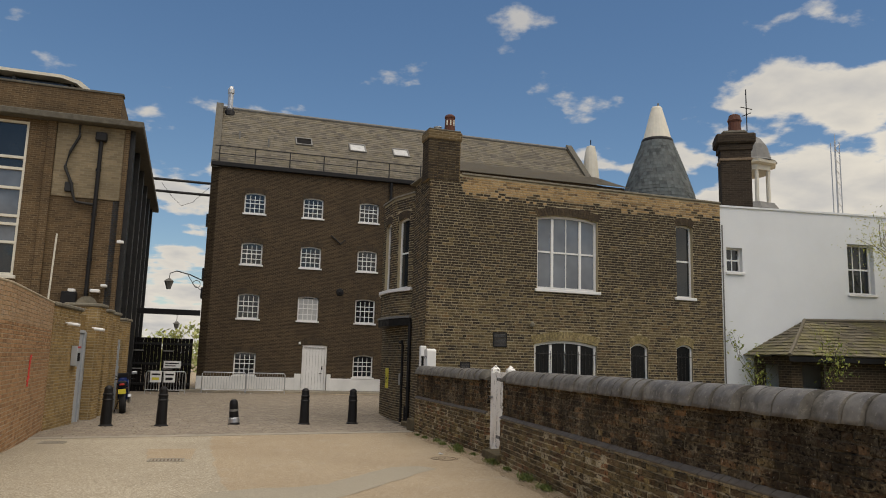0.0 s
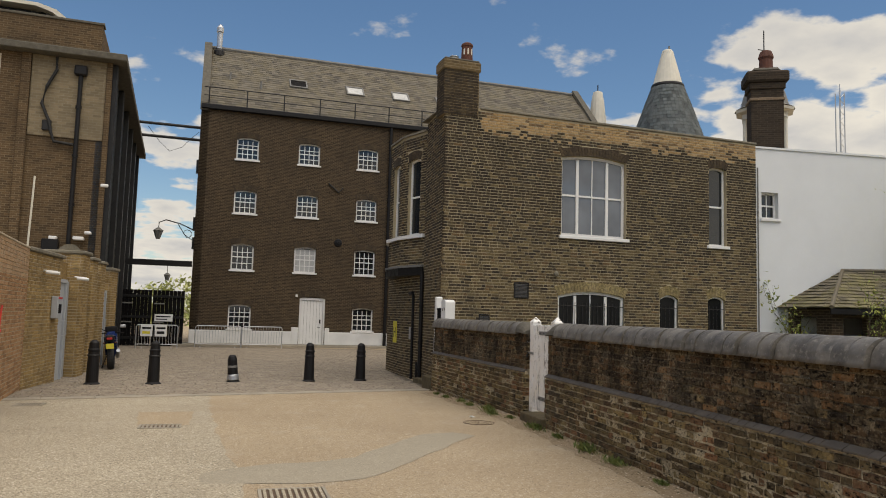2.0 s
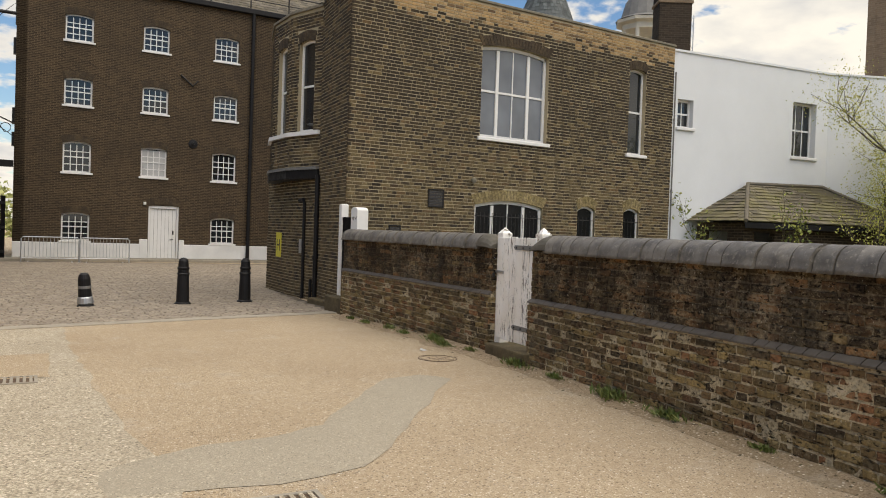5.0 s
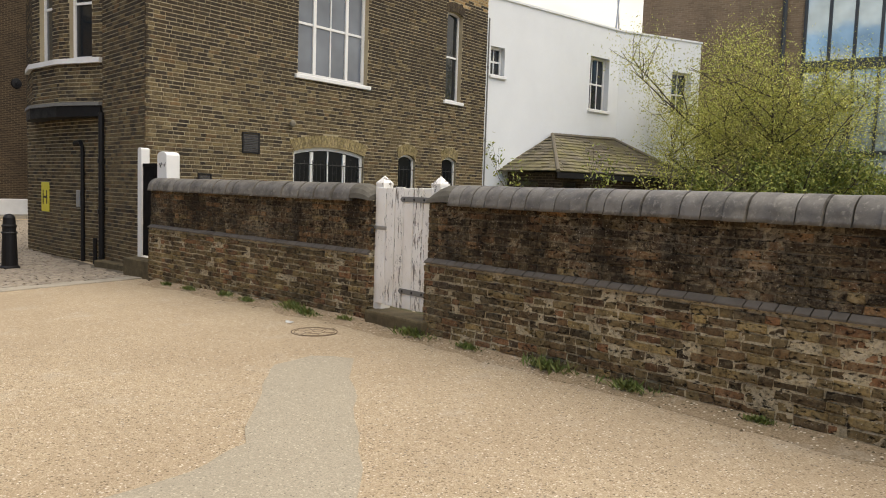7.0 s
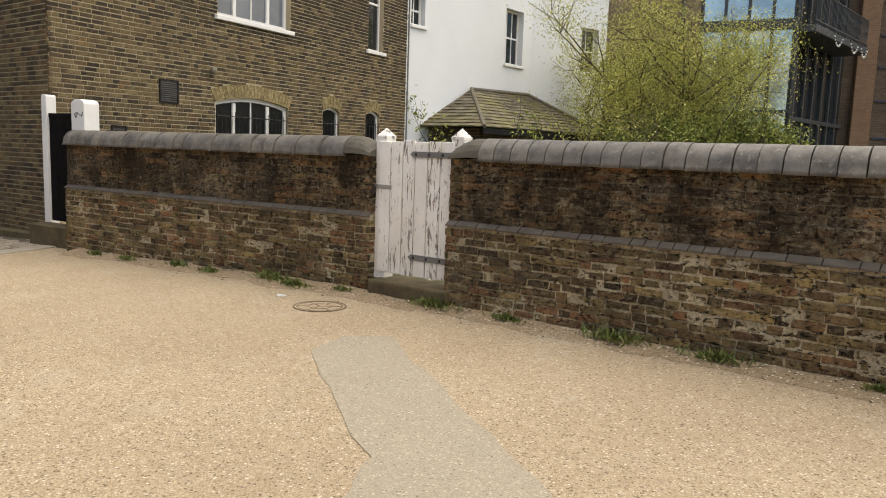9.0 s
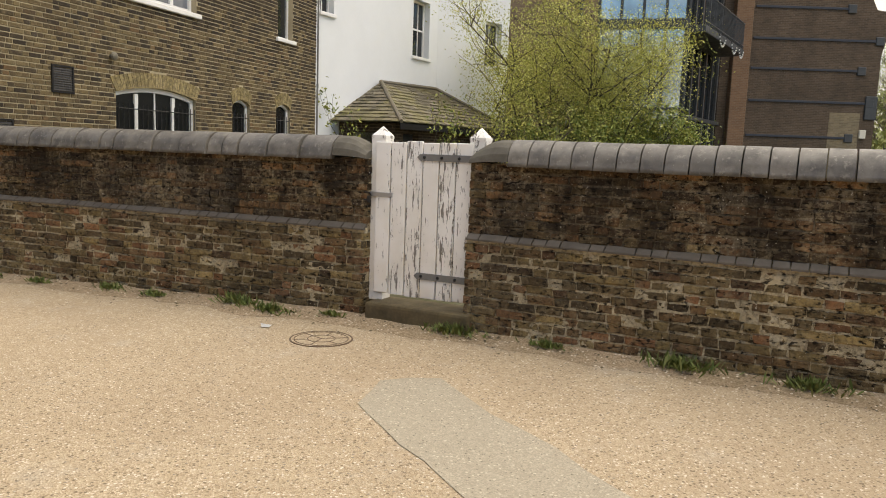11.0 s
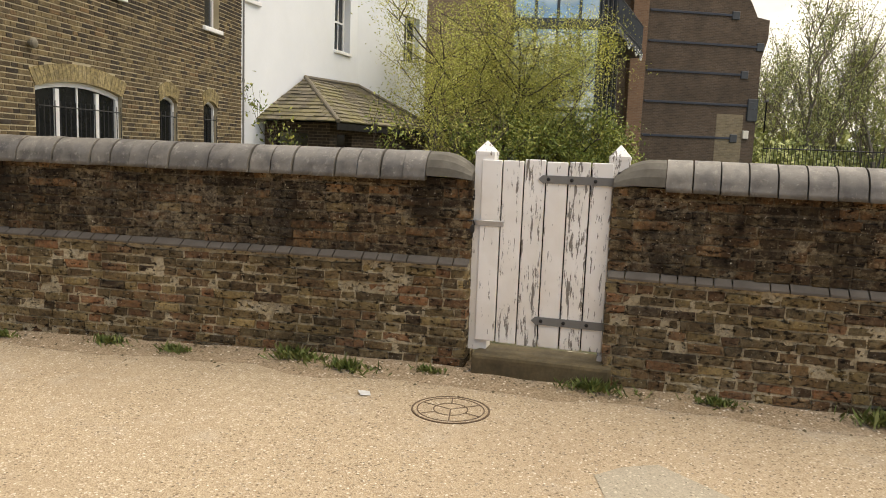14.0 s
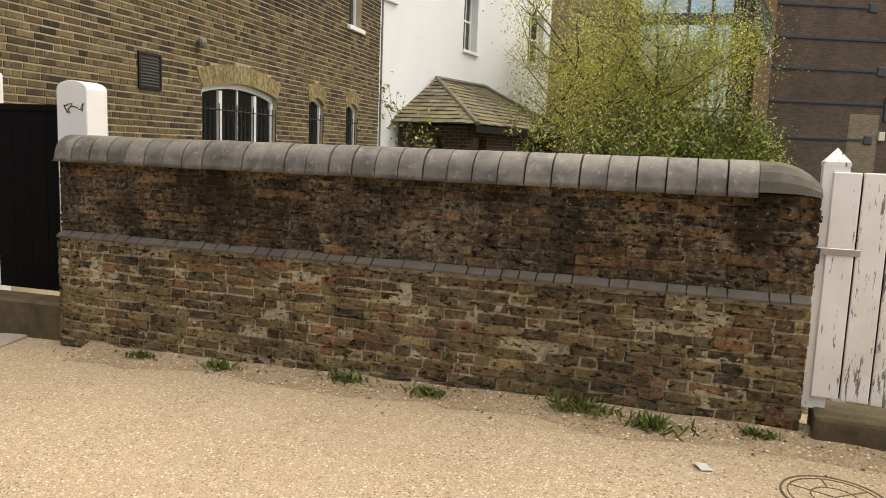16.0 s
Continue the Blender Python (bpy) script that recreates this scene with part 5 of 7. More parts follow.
skylight(4.35, 2.9, 1.0, 0.85, False)
skylight(7.6, 2.8, 1.05, 0.95, True)
skylight(10.35, 2.8, 1.05, 0.95, True)
skylight(13.1, 2.8, 1.05, 0.95, True)
bm = lathe(bmn(), [(0.16, 15.9), (0.16, 17.7), (0.2, 17.75), (0.2, 18.0), (0.08, 18.2)], 12, pose(0.75, 4.3, 0))
part("flue", bm, M_STEEL, mill, "steel boiler flue")
part("flue_collar", lathe(bmn(), [(0.34, 16.3), (0.3, 16.6), (0.17, 16.75)], 12, pose(0.75, 4.3, 0)), M_BLACK, mill)
for u, s in ((2.75, 2.3), (1.1, 2.9)):
    o = A + Vector((u, 0, 0)) + SL * s
    part("roof_vent", tube(bmn(), [o, o + Vector((0, 0, 0.45))], 0.05, 6), M_LEAD, mill)
pipe(mill, [(10.12, -0.12, MZ), (10.12, -0.12, -0.1)], 0.09, M_BLACK, label="black mill downpipe", collars=[(10.12, -0.12, z) for z in (2, 5, 8, 11)])
for u, z in ((7.40, 5.42), (11.45, 5.5)):
    bm = lathe(bmn(), [(0.22, 0), (0.2, 0.05), (0.06, 0.07), (0.05, 0.12)], 16, pose(u, 0.0, z, 90))
    part("wall_tie_plate", bm, M_BLACK, mill, "round black wall tie plate")
part("wall_bracket", tube(bmn(), [(6.75, -0.05, 8.62), (7.3, -0.10, 8.15), (7.55, -0.08, 8.42)], 0.045, 6), M_IRON, mill, "iron wall bracket")
part("wall_lamp", soft_box(5.25, 5.36, -0.12, 0.0, 2.42, 2.55, 0.01), M_WHITE, mill)
for z, l in ((9.0, 0.7), (6.0, 0.7), (5.0, 0.6)):
    part("tie_strap", soft_box(-0.10, 0.02, 0.2, 0.5, z - l / 2, z + l / 2, 0.01), M_IRON, mill)
# lower hipped roof in front of the main slope, over the house's parapet
bm = bmn()
V = [bm.verts.new(p) for p in ((12.6, -2.4, 12.6), (24.6, -2.4, 12.6), (24.0, 0.6, 13.9), (14.2, 0.6, 14.0))]
bm.faces.new(V)
bmesh.ops.solidify(bm, geom=bm.faces[:], thickness=0.1)
part("lean_to_roof", bm, M_SLATE, mill)
wall_panel("lean_to_wall", mill, (12.8, -2.2), (24.4, -2.2), -0.3, 12.6, M_MILL, (), 0.3)

lantern_arm = thing("wall_lantern", "iron scroll bracket with a hanging lantern on the mill corner", "lamp", pose(-4.30, 41.0, 0))
part("arm", tube(bmn(), [(0, 0.3, 5.62), (-0.6, -0.3, 5.85), (-1.2, -0.9, 5.95), (-1.5, -1.05, 5.80), (-1.52, -1.06, 5.45)], 0.03, 6), M_IRON, lantern_arm)
part("scroll", tube(bmn(), [(-0.05, 0.2, 5.1)] + [(-0.28 - 0.2 * math.cos(a), 0.0, 5.4 + 0.2 * math.sin(a)) for a in [0.7 * k for k in range(8)]] + [(-0.7, -0.4, 5.82)], 0.018, 5), M_IRON, lantern_arm)
part("lantern", lathe(bmn(), [(0.10, 4.98), (0.22, 5.36), (0.26, 5.38), (0.08, 5.52), (0.02, 5.56)], 6, pose(-1.52, -1.06, 0)), M_LEAD, lantern_arm, "grey glazed lantern")

# ---- works building on the other side of the yard ----
LEFT = Matrix.Translation((-0.118, -0.212, 1.718)) @ Matrix.Scale(1.165, 4) @ Matrix.Translation((0, 0, -1.64))
LBM = LEFT @ pose(-5.02, 24.47, 0, 0, 0, 6.7)
works = thing("works_building", "brick works building with wide concrete eaves", "building", LBM)
SO = 8.62
LW = (6.6, 3.80, 2.58 + 0.0, 4.72, 0)
wall_panel("front_wall", works, (-12, 0), (0, 0), -0.3, SO, M_LB, [LW], 0.35)
part("upper_panel", soft_box(-2.05, -0.12, -0.04, 0.01, 6.3, SO - 0.01, 0.01), M_LB_PALE, works, "paler brick panel")
part("pilaster", soft_box(-2.30, -2.06, -0.10, 0.0, -0.2, SO - 0.01, 0.01), M_LB, works)
part("pilaster", soft_box(-0.115, 0.03, -0.08, 0.0, -0.2, SO - 0.01, 0.01), M_LB, works)
# steel window
bm = bmn()
w0, w1, z0, z1 = -5.4, -2.82, 3.80, 8.52
for x in (w0, (w0 + w1) / 2 + 0.3, w0 + 0.9, w1 - 0.07):
    box(bm, x, x + 0.08, 0.02, 0.10, z0, z1)
for z in (z0, z0 + 0.95, z0 + 1.5, z0 + 1.75, z0 + 2.6, z0 + 3.2, z0 + 3.55, z1 - 0.07):
    box(bm, w0, w1 + 0.01, 0.021, 0.099, z, z + 0.08)
wk = part("window", bm, M_CREAM, works, "tall white steel window")
for z, zz, g in ((z0, z0 + 0.95, M_GLASS), (z0 + 1.0, z0 + 1.75, M_GLASS_PALE), (z0 + 1.8, z0 + 3.2, M_GLASS_PALE), (z0 + 3.2, z1, M_GLASS)):
    part("pane", soft_box(w0, w1, 0.105, 0.115, z + 0.01, zz - 0.01, 0.001), g, wk)
part("sill", soft_box(w0 - 0.05, w1 + 0.08, -0.08, 0.1, z0 - 0.1, z0, 0.01), M_CREAM, wk)
# eaves slab and parapet
part("eaves_slab", soft_box(-12, 0.42, -0.42, 14.6, SO, SO + 0.2, 0.02), M_CEMENT, works, "stained concrete eaves slab")
wall_panel("parapet", works, (-12, -0.02), (-0.30, -0.02), SO + 0.2, 9.70, M_LB, (), 0.3)
wall_panel("parapet", works, (-0.30, 0.28), (-0.30, 14.0), SO + 0.2, 9.70, M_LB, (), 0.3)
part("parapet_coping", soft_box(-12, -0.26, -0.06, 0.33, 9.70, 9.77, 0.01), M_CEMENT, works)
# curved roof canopy
bm2 = bmn()
prism(bm2, [(-12, 10.45), (-2.2, 10.45), (-1.7, 10.32), (-1.33, 10.05), (-1.2, 9.7), (-1.3, 9.7), (-1.45, 9.98), (-1.8, 10.22), (-2.25, 10.35), (-12, 10.35)], 0.9, 12.0)
cano = part("roof_canopy", bm2, M_CREAM, works, "curved pale metal roof canopy")
part("clerestory", soft_box(-11.9, -1.75, 1.25, 11.5, 9.3, 10.3, 0.01), M_GLASS, cano)
for k in range(6):
    part("mullion", soft_box(-10.5 + 1.7 * k, -10.4 + 1.7 * k, 1.15, 1.24, 9.5, 10.3, 0.01), M_DARK_METAL, cano)
# side to the yard: dark bays between piers
wall_panel("side_wall", works, (0, 0), (0, 14.2), -0.3, SO, M_DARK_METAL, (), 0.3)
for k in range(6):
    v = 0.05 + 2.75 * k
    part("side_pier", soft_box(0.0, 0.16, v, v + 0.42, -0.3, SO - 0.01, 0.01), M_IRON, works)
wall_panel("back_wall", works, (0, 14.2), (-12, 14.2), -0.3, SO, M_LB, (), 0.3)
hop = pipe(works, [(-0.78, -0.10, SO - 0.45), (-0.80, -0.10, 2.6)], 0.06, M_BLACK, label="black downpipe with a hopper head", collars=[(-0.79, -0.1, 7.2), (-0.79, -0.1, 5.8), (-0.79, -0.1, 4.4)])
part("hopper", soft_box(-0.95, -0.62, -0.22, -0.01, SO - 0.5, SO - 0.22, 0.03), M_BLACK, hop)
pipe(works, [(-1.42, -0.12, SO - 0.05), (-1.40, -0.12, 8.2), (-1.62, -0.12, 7.7), (-1.72, -0.12, 7.2), (-1.50, -0.12, 6.7), (-1.44, -0.12, 6.4), (-1.35, -0.12, 6.15), (-0.85, -0.12, 6.1)], 0.045, M_IRON, "cable", "thick black sagging cable")
part("junction_box", soft_box(-1.68, -1.45, -0.12, 0.0, 6.45, 6.75, 0.02), M_IRON, works)
for u, z, w, h, mt in ((-1.28, 3.38, 0.2, 0.1, M_WHITE), (-0.68, 3.40, 0.28, 0.1, M_WHITE), (-0.40, 3.58, 0.18, 0.08, M_WHITE), (-1.45, 2.95, 0.42, 0.45, M_BLACK)):
    part("flood_light", soft_box(u, u + w, -0.3, -0.05, z, z + h, 0.02), mt, works, "floodlight on the wall")
part("dish", lathe(bmn(), [(0.03, 0.0), (0.28, 0.10), (0.31, 0.14), (0.28, 0.13), (0.02, 0.04)], 18, pose(-0.72, -0.25, 2.95, 80)), M_STONE, works, "round weathered dish")
part("bracket", tube(bmn(), [(0.0, 0.0, 5.0), (0.02, -0.25, 5.0)], 0.025, 6), M_WHITE, works)
part("camera_housing", soft_box(-0.06, 0.14, -0.32, -0.22, 4.94, 5.03, 0.02), M_WHITE, works, "white camera housing")
part("pole", tube(bmn(), [(-1.78, -0.3, 2.6), (-1.72, -0.3, 5.1)], 0.028, 6), M_CREAM, works, "slim pale pole")

for z in (11.12, 10.46):
    tagged(ob_from("service_pipe", tube(bmn(), [(-8.2, 41.8, z + 0.03), (-4.25, 42.1, z)], 0.075, 8), M_IRON), "black pipe bridging the two buildings", "pipe", "bridging pipes")
tagged(ob_from("loose_wire", tube(bmn(), [(-6.9, 41.9, 10.95), (-6.3, 41.9, 10.2), (-5.8, 42.0, 9.75), (-5.2, 42.0, 10.0), (-4.8, 42.1, 10.5), (-4.4, 42.1, 10.9)], 0.012, 5), M_IRON), "thin loose black wire", "wire")
tagged(ob_from("bridge_beam", soft_box(-0.1, 3.2, -0.15, 0.15, 3.68, 3.95, 0.01), M_BLACK, None, pose(-7.35, 39.6, 0, 0, 0, 5)), "black beam over the yard gates", "beam")
hl = thing("hanging_lamp", "small lantern hanging below the beam", "lamp", pose(-5.25, 39.65, 0))
part("stem", tube(bmn(), [(0, 0, 3.7), (0, 0, 3.35)], 0.015, 5), M_IRON, hl)
part("lantern", lathe(bmn(), [(0.07, 2.98), (0.14, 3.2), (0.17, 3.22), (0.05, 3.34)], 6), M_LEAD, hl)


def yard_gate(x, y, w, label):
    g = thing("yard_gate", label, "gate", pose(x, y, 0, 0, 0, 5), group="yard gates")
    n = 8
    for k in range(n):
        a = w * k / n
        part("board", soft_box(a + 0.004, a + w / n - 0.004, 0, 0.05, -0.2, 2.5, 0.006), M_TARP, g)
    for z in (0.2, 1.2, 2.2):
        part("rail", soft_box(0.0, w, -0.06, -0.001, z - 0.06, z + 0.06, 0.006), M_BLACK, g)
    for z in (1.85, 0.95):
        part("hinge_strap", soft_box(0.06, 0.55, -0.075, -0.061, z - 0.03, z + 0.03, 0.004), M_LEAD, g)
    return g


yard_gate(-7.3, 39.9, 1.38, "closed black boarded yard gate")
yg = yard_gate(-5.88, 40.02, 1.45, "closed black boarded yard gate with a notice")
nb = part("notice", soft_box(0.12, 0.95, -0.09, -0.077, 1.0, 1.35, 0.004), M_PAPER, yg, "pale notice board")
part("lettering_bar", soft_box(0.2, 0.85, -0.0925, -0.091, 1.2, 1.26, 0.0005), M_BLACK, nb)
part("lettering_bar", soft_box(0.2, 0.7, -0.0925, -0.091, 1.08, 1.13, 0.0005), M_BLACK, nb)


# ---- lane side: low brick wall, piers and steel doors ----
def brick_block(parent, name, x0, x1, y0, y1, z0, z1, mat, core=None, faces="-y+x", seed=1):
    """A block with laid bricks on its visible faces."""
    bm = bmn()
    box(bm, x0, x1, y0, y1, z0, z1)
    part("core", bm, core or M_MORTAR, parent)
    rnd = random.Random(seed)
    if "+x" in faces:
        lay(name, bond(0, y1 - y0, z0, z1, None, 0.075, 0.012, rnd), mat, parent, pose(x1, y0, 0, 0, 0, 90), 0.009)
    if "-y" in faces:
        lay(name, bond(0, x1 - x0, z0, z1, None, 0.075, 0.012, rnd), mat, parent, pose(x0, y0, 0), 0.009)


lw = thing("wall_lane", "warm red brick lane wall with a paler top", "wall", kind="structure")
for q0, q1, zt, sd in (((-4.42, 13.1), (-5.24, 18.55), 2.78, 3), ((-4.36, 1.0), (-4.42, 13.1), 2.78, 5)):
    wm, wl = frame_of(q0, q1)
    bm = bmn()
    box(bm, 0.0, wl, 0.0, 0.35, -0.3, zt)
    part("core", bm, M_MORTAR, lw, "", wm)
    lay("wall_bricks", bond(0, wl, -0.28, zt - 0.6, None, 0.075, 0.013, random.Random(sd)), M_LEFT, lw, wm, 0.009)
    lay("wall_bricks_top", bond(0, wl, zt - 0.595, zt, None, 0.075, 0.010, random.Random(sd + 1)), M_LEFT_TOP, lw, wm, 0.009)
    part("coping", soft_box(0, wl, -0.02, 0.37, zt, zt + 0.04, 0.01), M_MORTAR, lw, "", wm)
wm, wl = frame_of((-4.42, 13.1), (-5.24, 18.55))
bm = bmn()
for da, db in (((2.55, 1.02), (2.62, 1.5)), ((2.62, 1.5), (2.7, 1.62)), ((2.48, 1.12), (2.72, 1.2))):
    tube(bm, [(da[0], -0.012, da[1]), (db[0], -0.012, db[1])], 0.02, 4)
part("graffiti", bm, M_RED, lw, "red sprayed mark", wm)

ent = thing("entrance_wall", "yellow brick entrance piers with stone caps", "wall", kind="structure")
for i, (ya, yb, xf, top) in enumerate(((16.05, 18.15, -4.38, 2.52), (19.55, 20.15, -4.30, 2.72), (20.75, 21.30, -4.36, 2.66), (21.85, 22.4, -4.40, 2.64), (23.3, 24.1, -4.42, 2.55))):
    (xf, ya, top), yb = LEFT @ Vector((xf, ya, top)), (LEFT @ Vector((0, yb, 0))).y
    brick_block(ent, "pier_bricks", xf - 0.9, xf, ya, yb, -0.4, top, M_PIER, seed=10 + i)
    part("pier_cap", soft_box(xf - 0.95, xf + 0.06, ya - 0.06, yb + 0.06, top, top + 0.09, 0.02), M_STONE, ent, "weathered stone pier cap")
for ya, yb in ((18.15, 19.55), (20.15, 20.75), (21.3, 21.85), (22.4, 23.3)):
    bm = bmn()
    box(bm, -5.1, -4.62, ya, yb, 2.15, 2.5)
    part("lintel", bm, M_PIER, ent, "", LEFT)


def steel_door(y0, y1, x, h, label):
    d = thing("steel_door", label, "door", LEFT @ pose(x, y0, 0, 0, 0, 90), group="entrance doors")
    w = y1 - y0
    bm = bmn()
    box(bm, 0, 0.07, 0, 0.12, 0, h), box(bm, w - 0.07, w, 0, 0.12, 0, h), box(bm, 0.07, w - 0.07, 0, 0.119, h - 0.07, h)
    part("frame", bm, M_GREY_DOOR, d)
    part("leaf", soft_box(0.075, w - 0.075, 0.04, 0.09, 0.03, h - 0.075, 0.006), M_GREY_DOOR, d)
    part("handle", tube(bmn(), [(w - 0.2, 0.03, 0.95), (w - 0.2, -0.05, 0.95), (w - 0.2, -0.05, 1.25), (w - 0.2, 0.03, 1.25)], 0.015, 6), M_STEEL, d)


steel_door(18.2, 18.85, -4.42, 2.12, "grey steel entrance door")
steel_door(18.9, 19.52, -4.55, 2.1, "grey steel entrance door")
steel_door(20.18, 20.72, -4.55, 2.05, "narrow grey steel door between piers")
steel_door(22.45, 23.25, -4.50, 2.0, "pale blue-grey steel shutter door")
ic = thing("intercom", "grey intercom box with a red label on the pier", "intercom", LEFT @ pose(-4.37, 17.55, 0, 0, 0, 90))
part("box", soft_box(0, 0.32, -0.12, 0.0, 1.32, 1.75, 0.01), M_GREY_DOOR, ic)
part("label_strip", soft_box(0.02, 0.30, -0.125, -0.121, 1.70, 1.74, 0.001), M_RED, ic)
part("screen", soft_box(0.06, 0.26, -0.125, -0.121, 1.42, 1.6, 0.001), M_TARP, ic)
for y, z in ((16.9, 2.22), (19.2, 2.2)):
    l = thing("wall_light", "white tube light on a bracket arm", "lamp", LEFT @ pose(-4.37, y, 0), group="entrance lights")
    part("arm", tube(bmn(), [(0, 0, z), (0.25, -0.05, z - 0.02)], 0.018, 6), M_WHITE, l)
    part("tube", tube(bmn(), [(0.06, -0.05, z - 0.03), (0.30, -0.08, z - 0.05)], 0.03, 8), M_WHITE, l)

# ---- cobbled yard ----
M_JOINT = plain("sett_joint", (0.13, 0.108, 0.078), 0.95, vary=0.4, scale=3, bump=0.4)
patch("yard_bed", [(-5.25, 16.4), (3.5, 19.25), (3.6, 20.0), (-5.4, 20.0)], M_JOINT, 0.004, "sandy joints below the setts", rag=0.0)
patch("yard_bed", [(-5.4, 20.0), (3.6, 20.0), (3.6, 27.0), (14, 40.0), (-7.6, 40.0), (-6.2, 30.0), (-5.6, 24.0)], M_JOINT, 0.004, "sandy joints below the setts", rag=0.0)
yard = thing("yard", "worn granite setts laid in rows", "paving", kind="structure")


def yard_left(y):
    return -5.3 - max(y - 18, 0) * 0.08 if y < 26 else -5.94 - (y - 26) * 0.12


def yard_right(y):
    return 3.3 if y < 26 else 3.4 + (y - 26) * 0.75


sv, sf = [], []
sett = bpy.data.meshes.new("sett")
SV = [(a * s + (1 - s) * 0.5, b * s + (1 - s) * 0.5, c) for s, c in ((1.0, -0.6), (1.0, 0.55), (0.84, 1.0)) for a, b in ((0, 0), (1, 0), (1, 1), (0, 1))]
SF = [(8, 9, 10, 11)] + [f for k in range(4) for f in ((k, (k + 1) % 4, 4 + (k + 1) % 4, 4 + k), (4 + k, 4 + (k + 1) % 4, 8 + (k + 1) % 4, 8 + k))]
sett.from_pydata(SV, [], SF)
sett.materials.append(M_SETT)
rs, made, y, row = random.Random(61), 0, 16.45, 0
while y < 39.2:
    dep = 0.13 if y < 30 else 0.15
    x = yard_left(y) + (0.12 if row % 2 else 0)
    while x < yard_right(y):
        l = rs.uniform(0.17, 0.27)
        line = 16.38 + (x + 5.2) * 0.3276
        if y > line + 0.3:
            z = gz(x, y) + rs.uniform(-0.004, 0.004) + 0.004
            if made < 300 and y < line + 1.7:
                o = new("sett", sett)
                o.parent = yard
                o.matrix_basis = Matrix.LocRotScale((x, y + 0.004, z), None, (l - 0.026, dep - 0.034, 0.018))
                made += 1
            else:
                base = len(sv)
                sv += [(x + a * (l - 0.026), y + b * (dep - 0.034), z + c * 0.018) for a, b, c in SV]
                sf += [tuple(base + i for i in f) for f in SF]
        x += l
    y += dep
    row += 1
me = bpy.data.meshes.new("setts")
me.from_pydata(sv, [], sf)
me.materials.append(M_SETT)
so = new("setts", me)
so.parent = yard
tagged(so, kind="stuff")
km, kl = frame_of((-5.2, 16.38), (3.42, 19.2))
kb = thing("kerb", "flush granite kerb across the lane", "kerb", km, kind="structure")
for k in range(10):
    a, b = kl * k / 10, kl * (k + 1) / 10
    gk = km @ Vector(((a + b) / 2, 0.12, 0))
    part("kerb_stone", soft_box(a + 0.004, b - 0.004, -0.02, 0.27, -0.1, 0.02, 0.008), M_KERB, kb, "", pose(0, 0, gz(gk.x, gk.y)))
pv = thing("pavement", "narrow stone pavement along the mill", "pavement", pose(-4.9, 39.9, 0, 0, 0, 5), kind="structure")
for k in range(16):
    part("kerb_stone", soft_box(1.2 * k + 0.005, 1.2 * k + 1.195, 0, 0.22, -0.4, -0.06, 0.012), M_KERB, pv)
    part("slab", soft_box(1.2 * k + 0.005, 1.2 * k + 1.195, 0.23, 2.3, -0.4, -0.065, 0.008), M_STONE, pv)

# ---- bollards ----


def bollard(x, y, label, broken=False):
    b = thing("bollard", label, "bollard", pose(x, y, gz(x, y), 3 if broken else 0, -4 if broken else 0) @ Matrix.Scale(1.16, 4), group="cast iron bollards")
    if broken:
        prof = [(0.14, 0.0), (0.14, 0.03), (0.115, 0.06), (0.105, 0.30), (0.10, 0.50), (0.08, 0.57), (0.05, 0.60)]
        part("shaft", lathe(bmn(), prof, 18), M_BLACK, b)
        part("sleeve", lathe(bmn(), [(0.118, 0.06), (0.135, 0.08), (0.122, 0.17), (0.109, 0.19)], 18), M_STEEL, b, "scraped bare metal")
        part("band", lathe(bmn(), [(0.107, 0.33), (0.109, 0.35), (0.106, 0.38)], 18), M_LEAD, b)
        return
    prof = [(0.15, 0.0), (0.15, 0.035), (0.118, 0.06), (0.112, 0.30), (0.098, 0.66), (0.108, 0.67), (0.110, 0.70), (0.094, 0.715), (0.088, 0.80), (0.092, 0.815), (0.078, 0.845), (0.045, 0.875), (0.01, 0.885)]
    part("shaft", lathe(bmn(), prof, 20), M_BLACK, b)
    part("collar", lathe(bmn(), [(0.118, 0.57), (0.12, 0.585), (0.112, 0.60)], 20), M_IRON, b)


for (x, y), br in zip(((-4.24, 20.22), (-2.95, 20.4), (-1.19, 21.3), (0.70, 21.68), (2.10, 22.14)), (0, 0, 1, 0, 0)):
    bollard(x, y, "short leaning broken black bollard with a bare metal foot" if br else "black cast iron bollard with a domed top", bool(br))

# ---- motorcycle ----


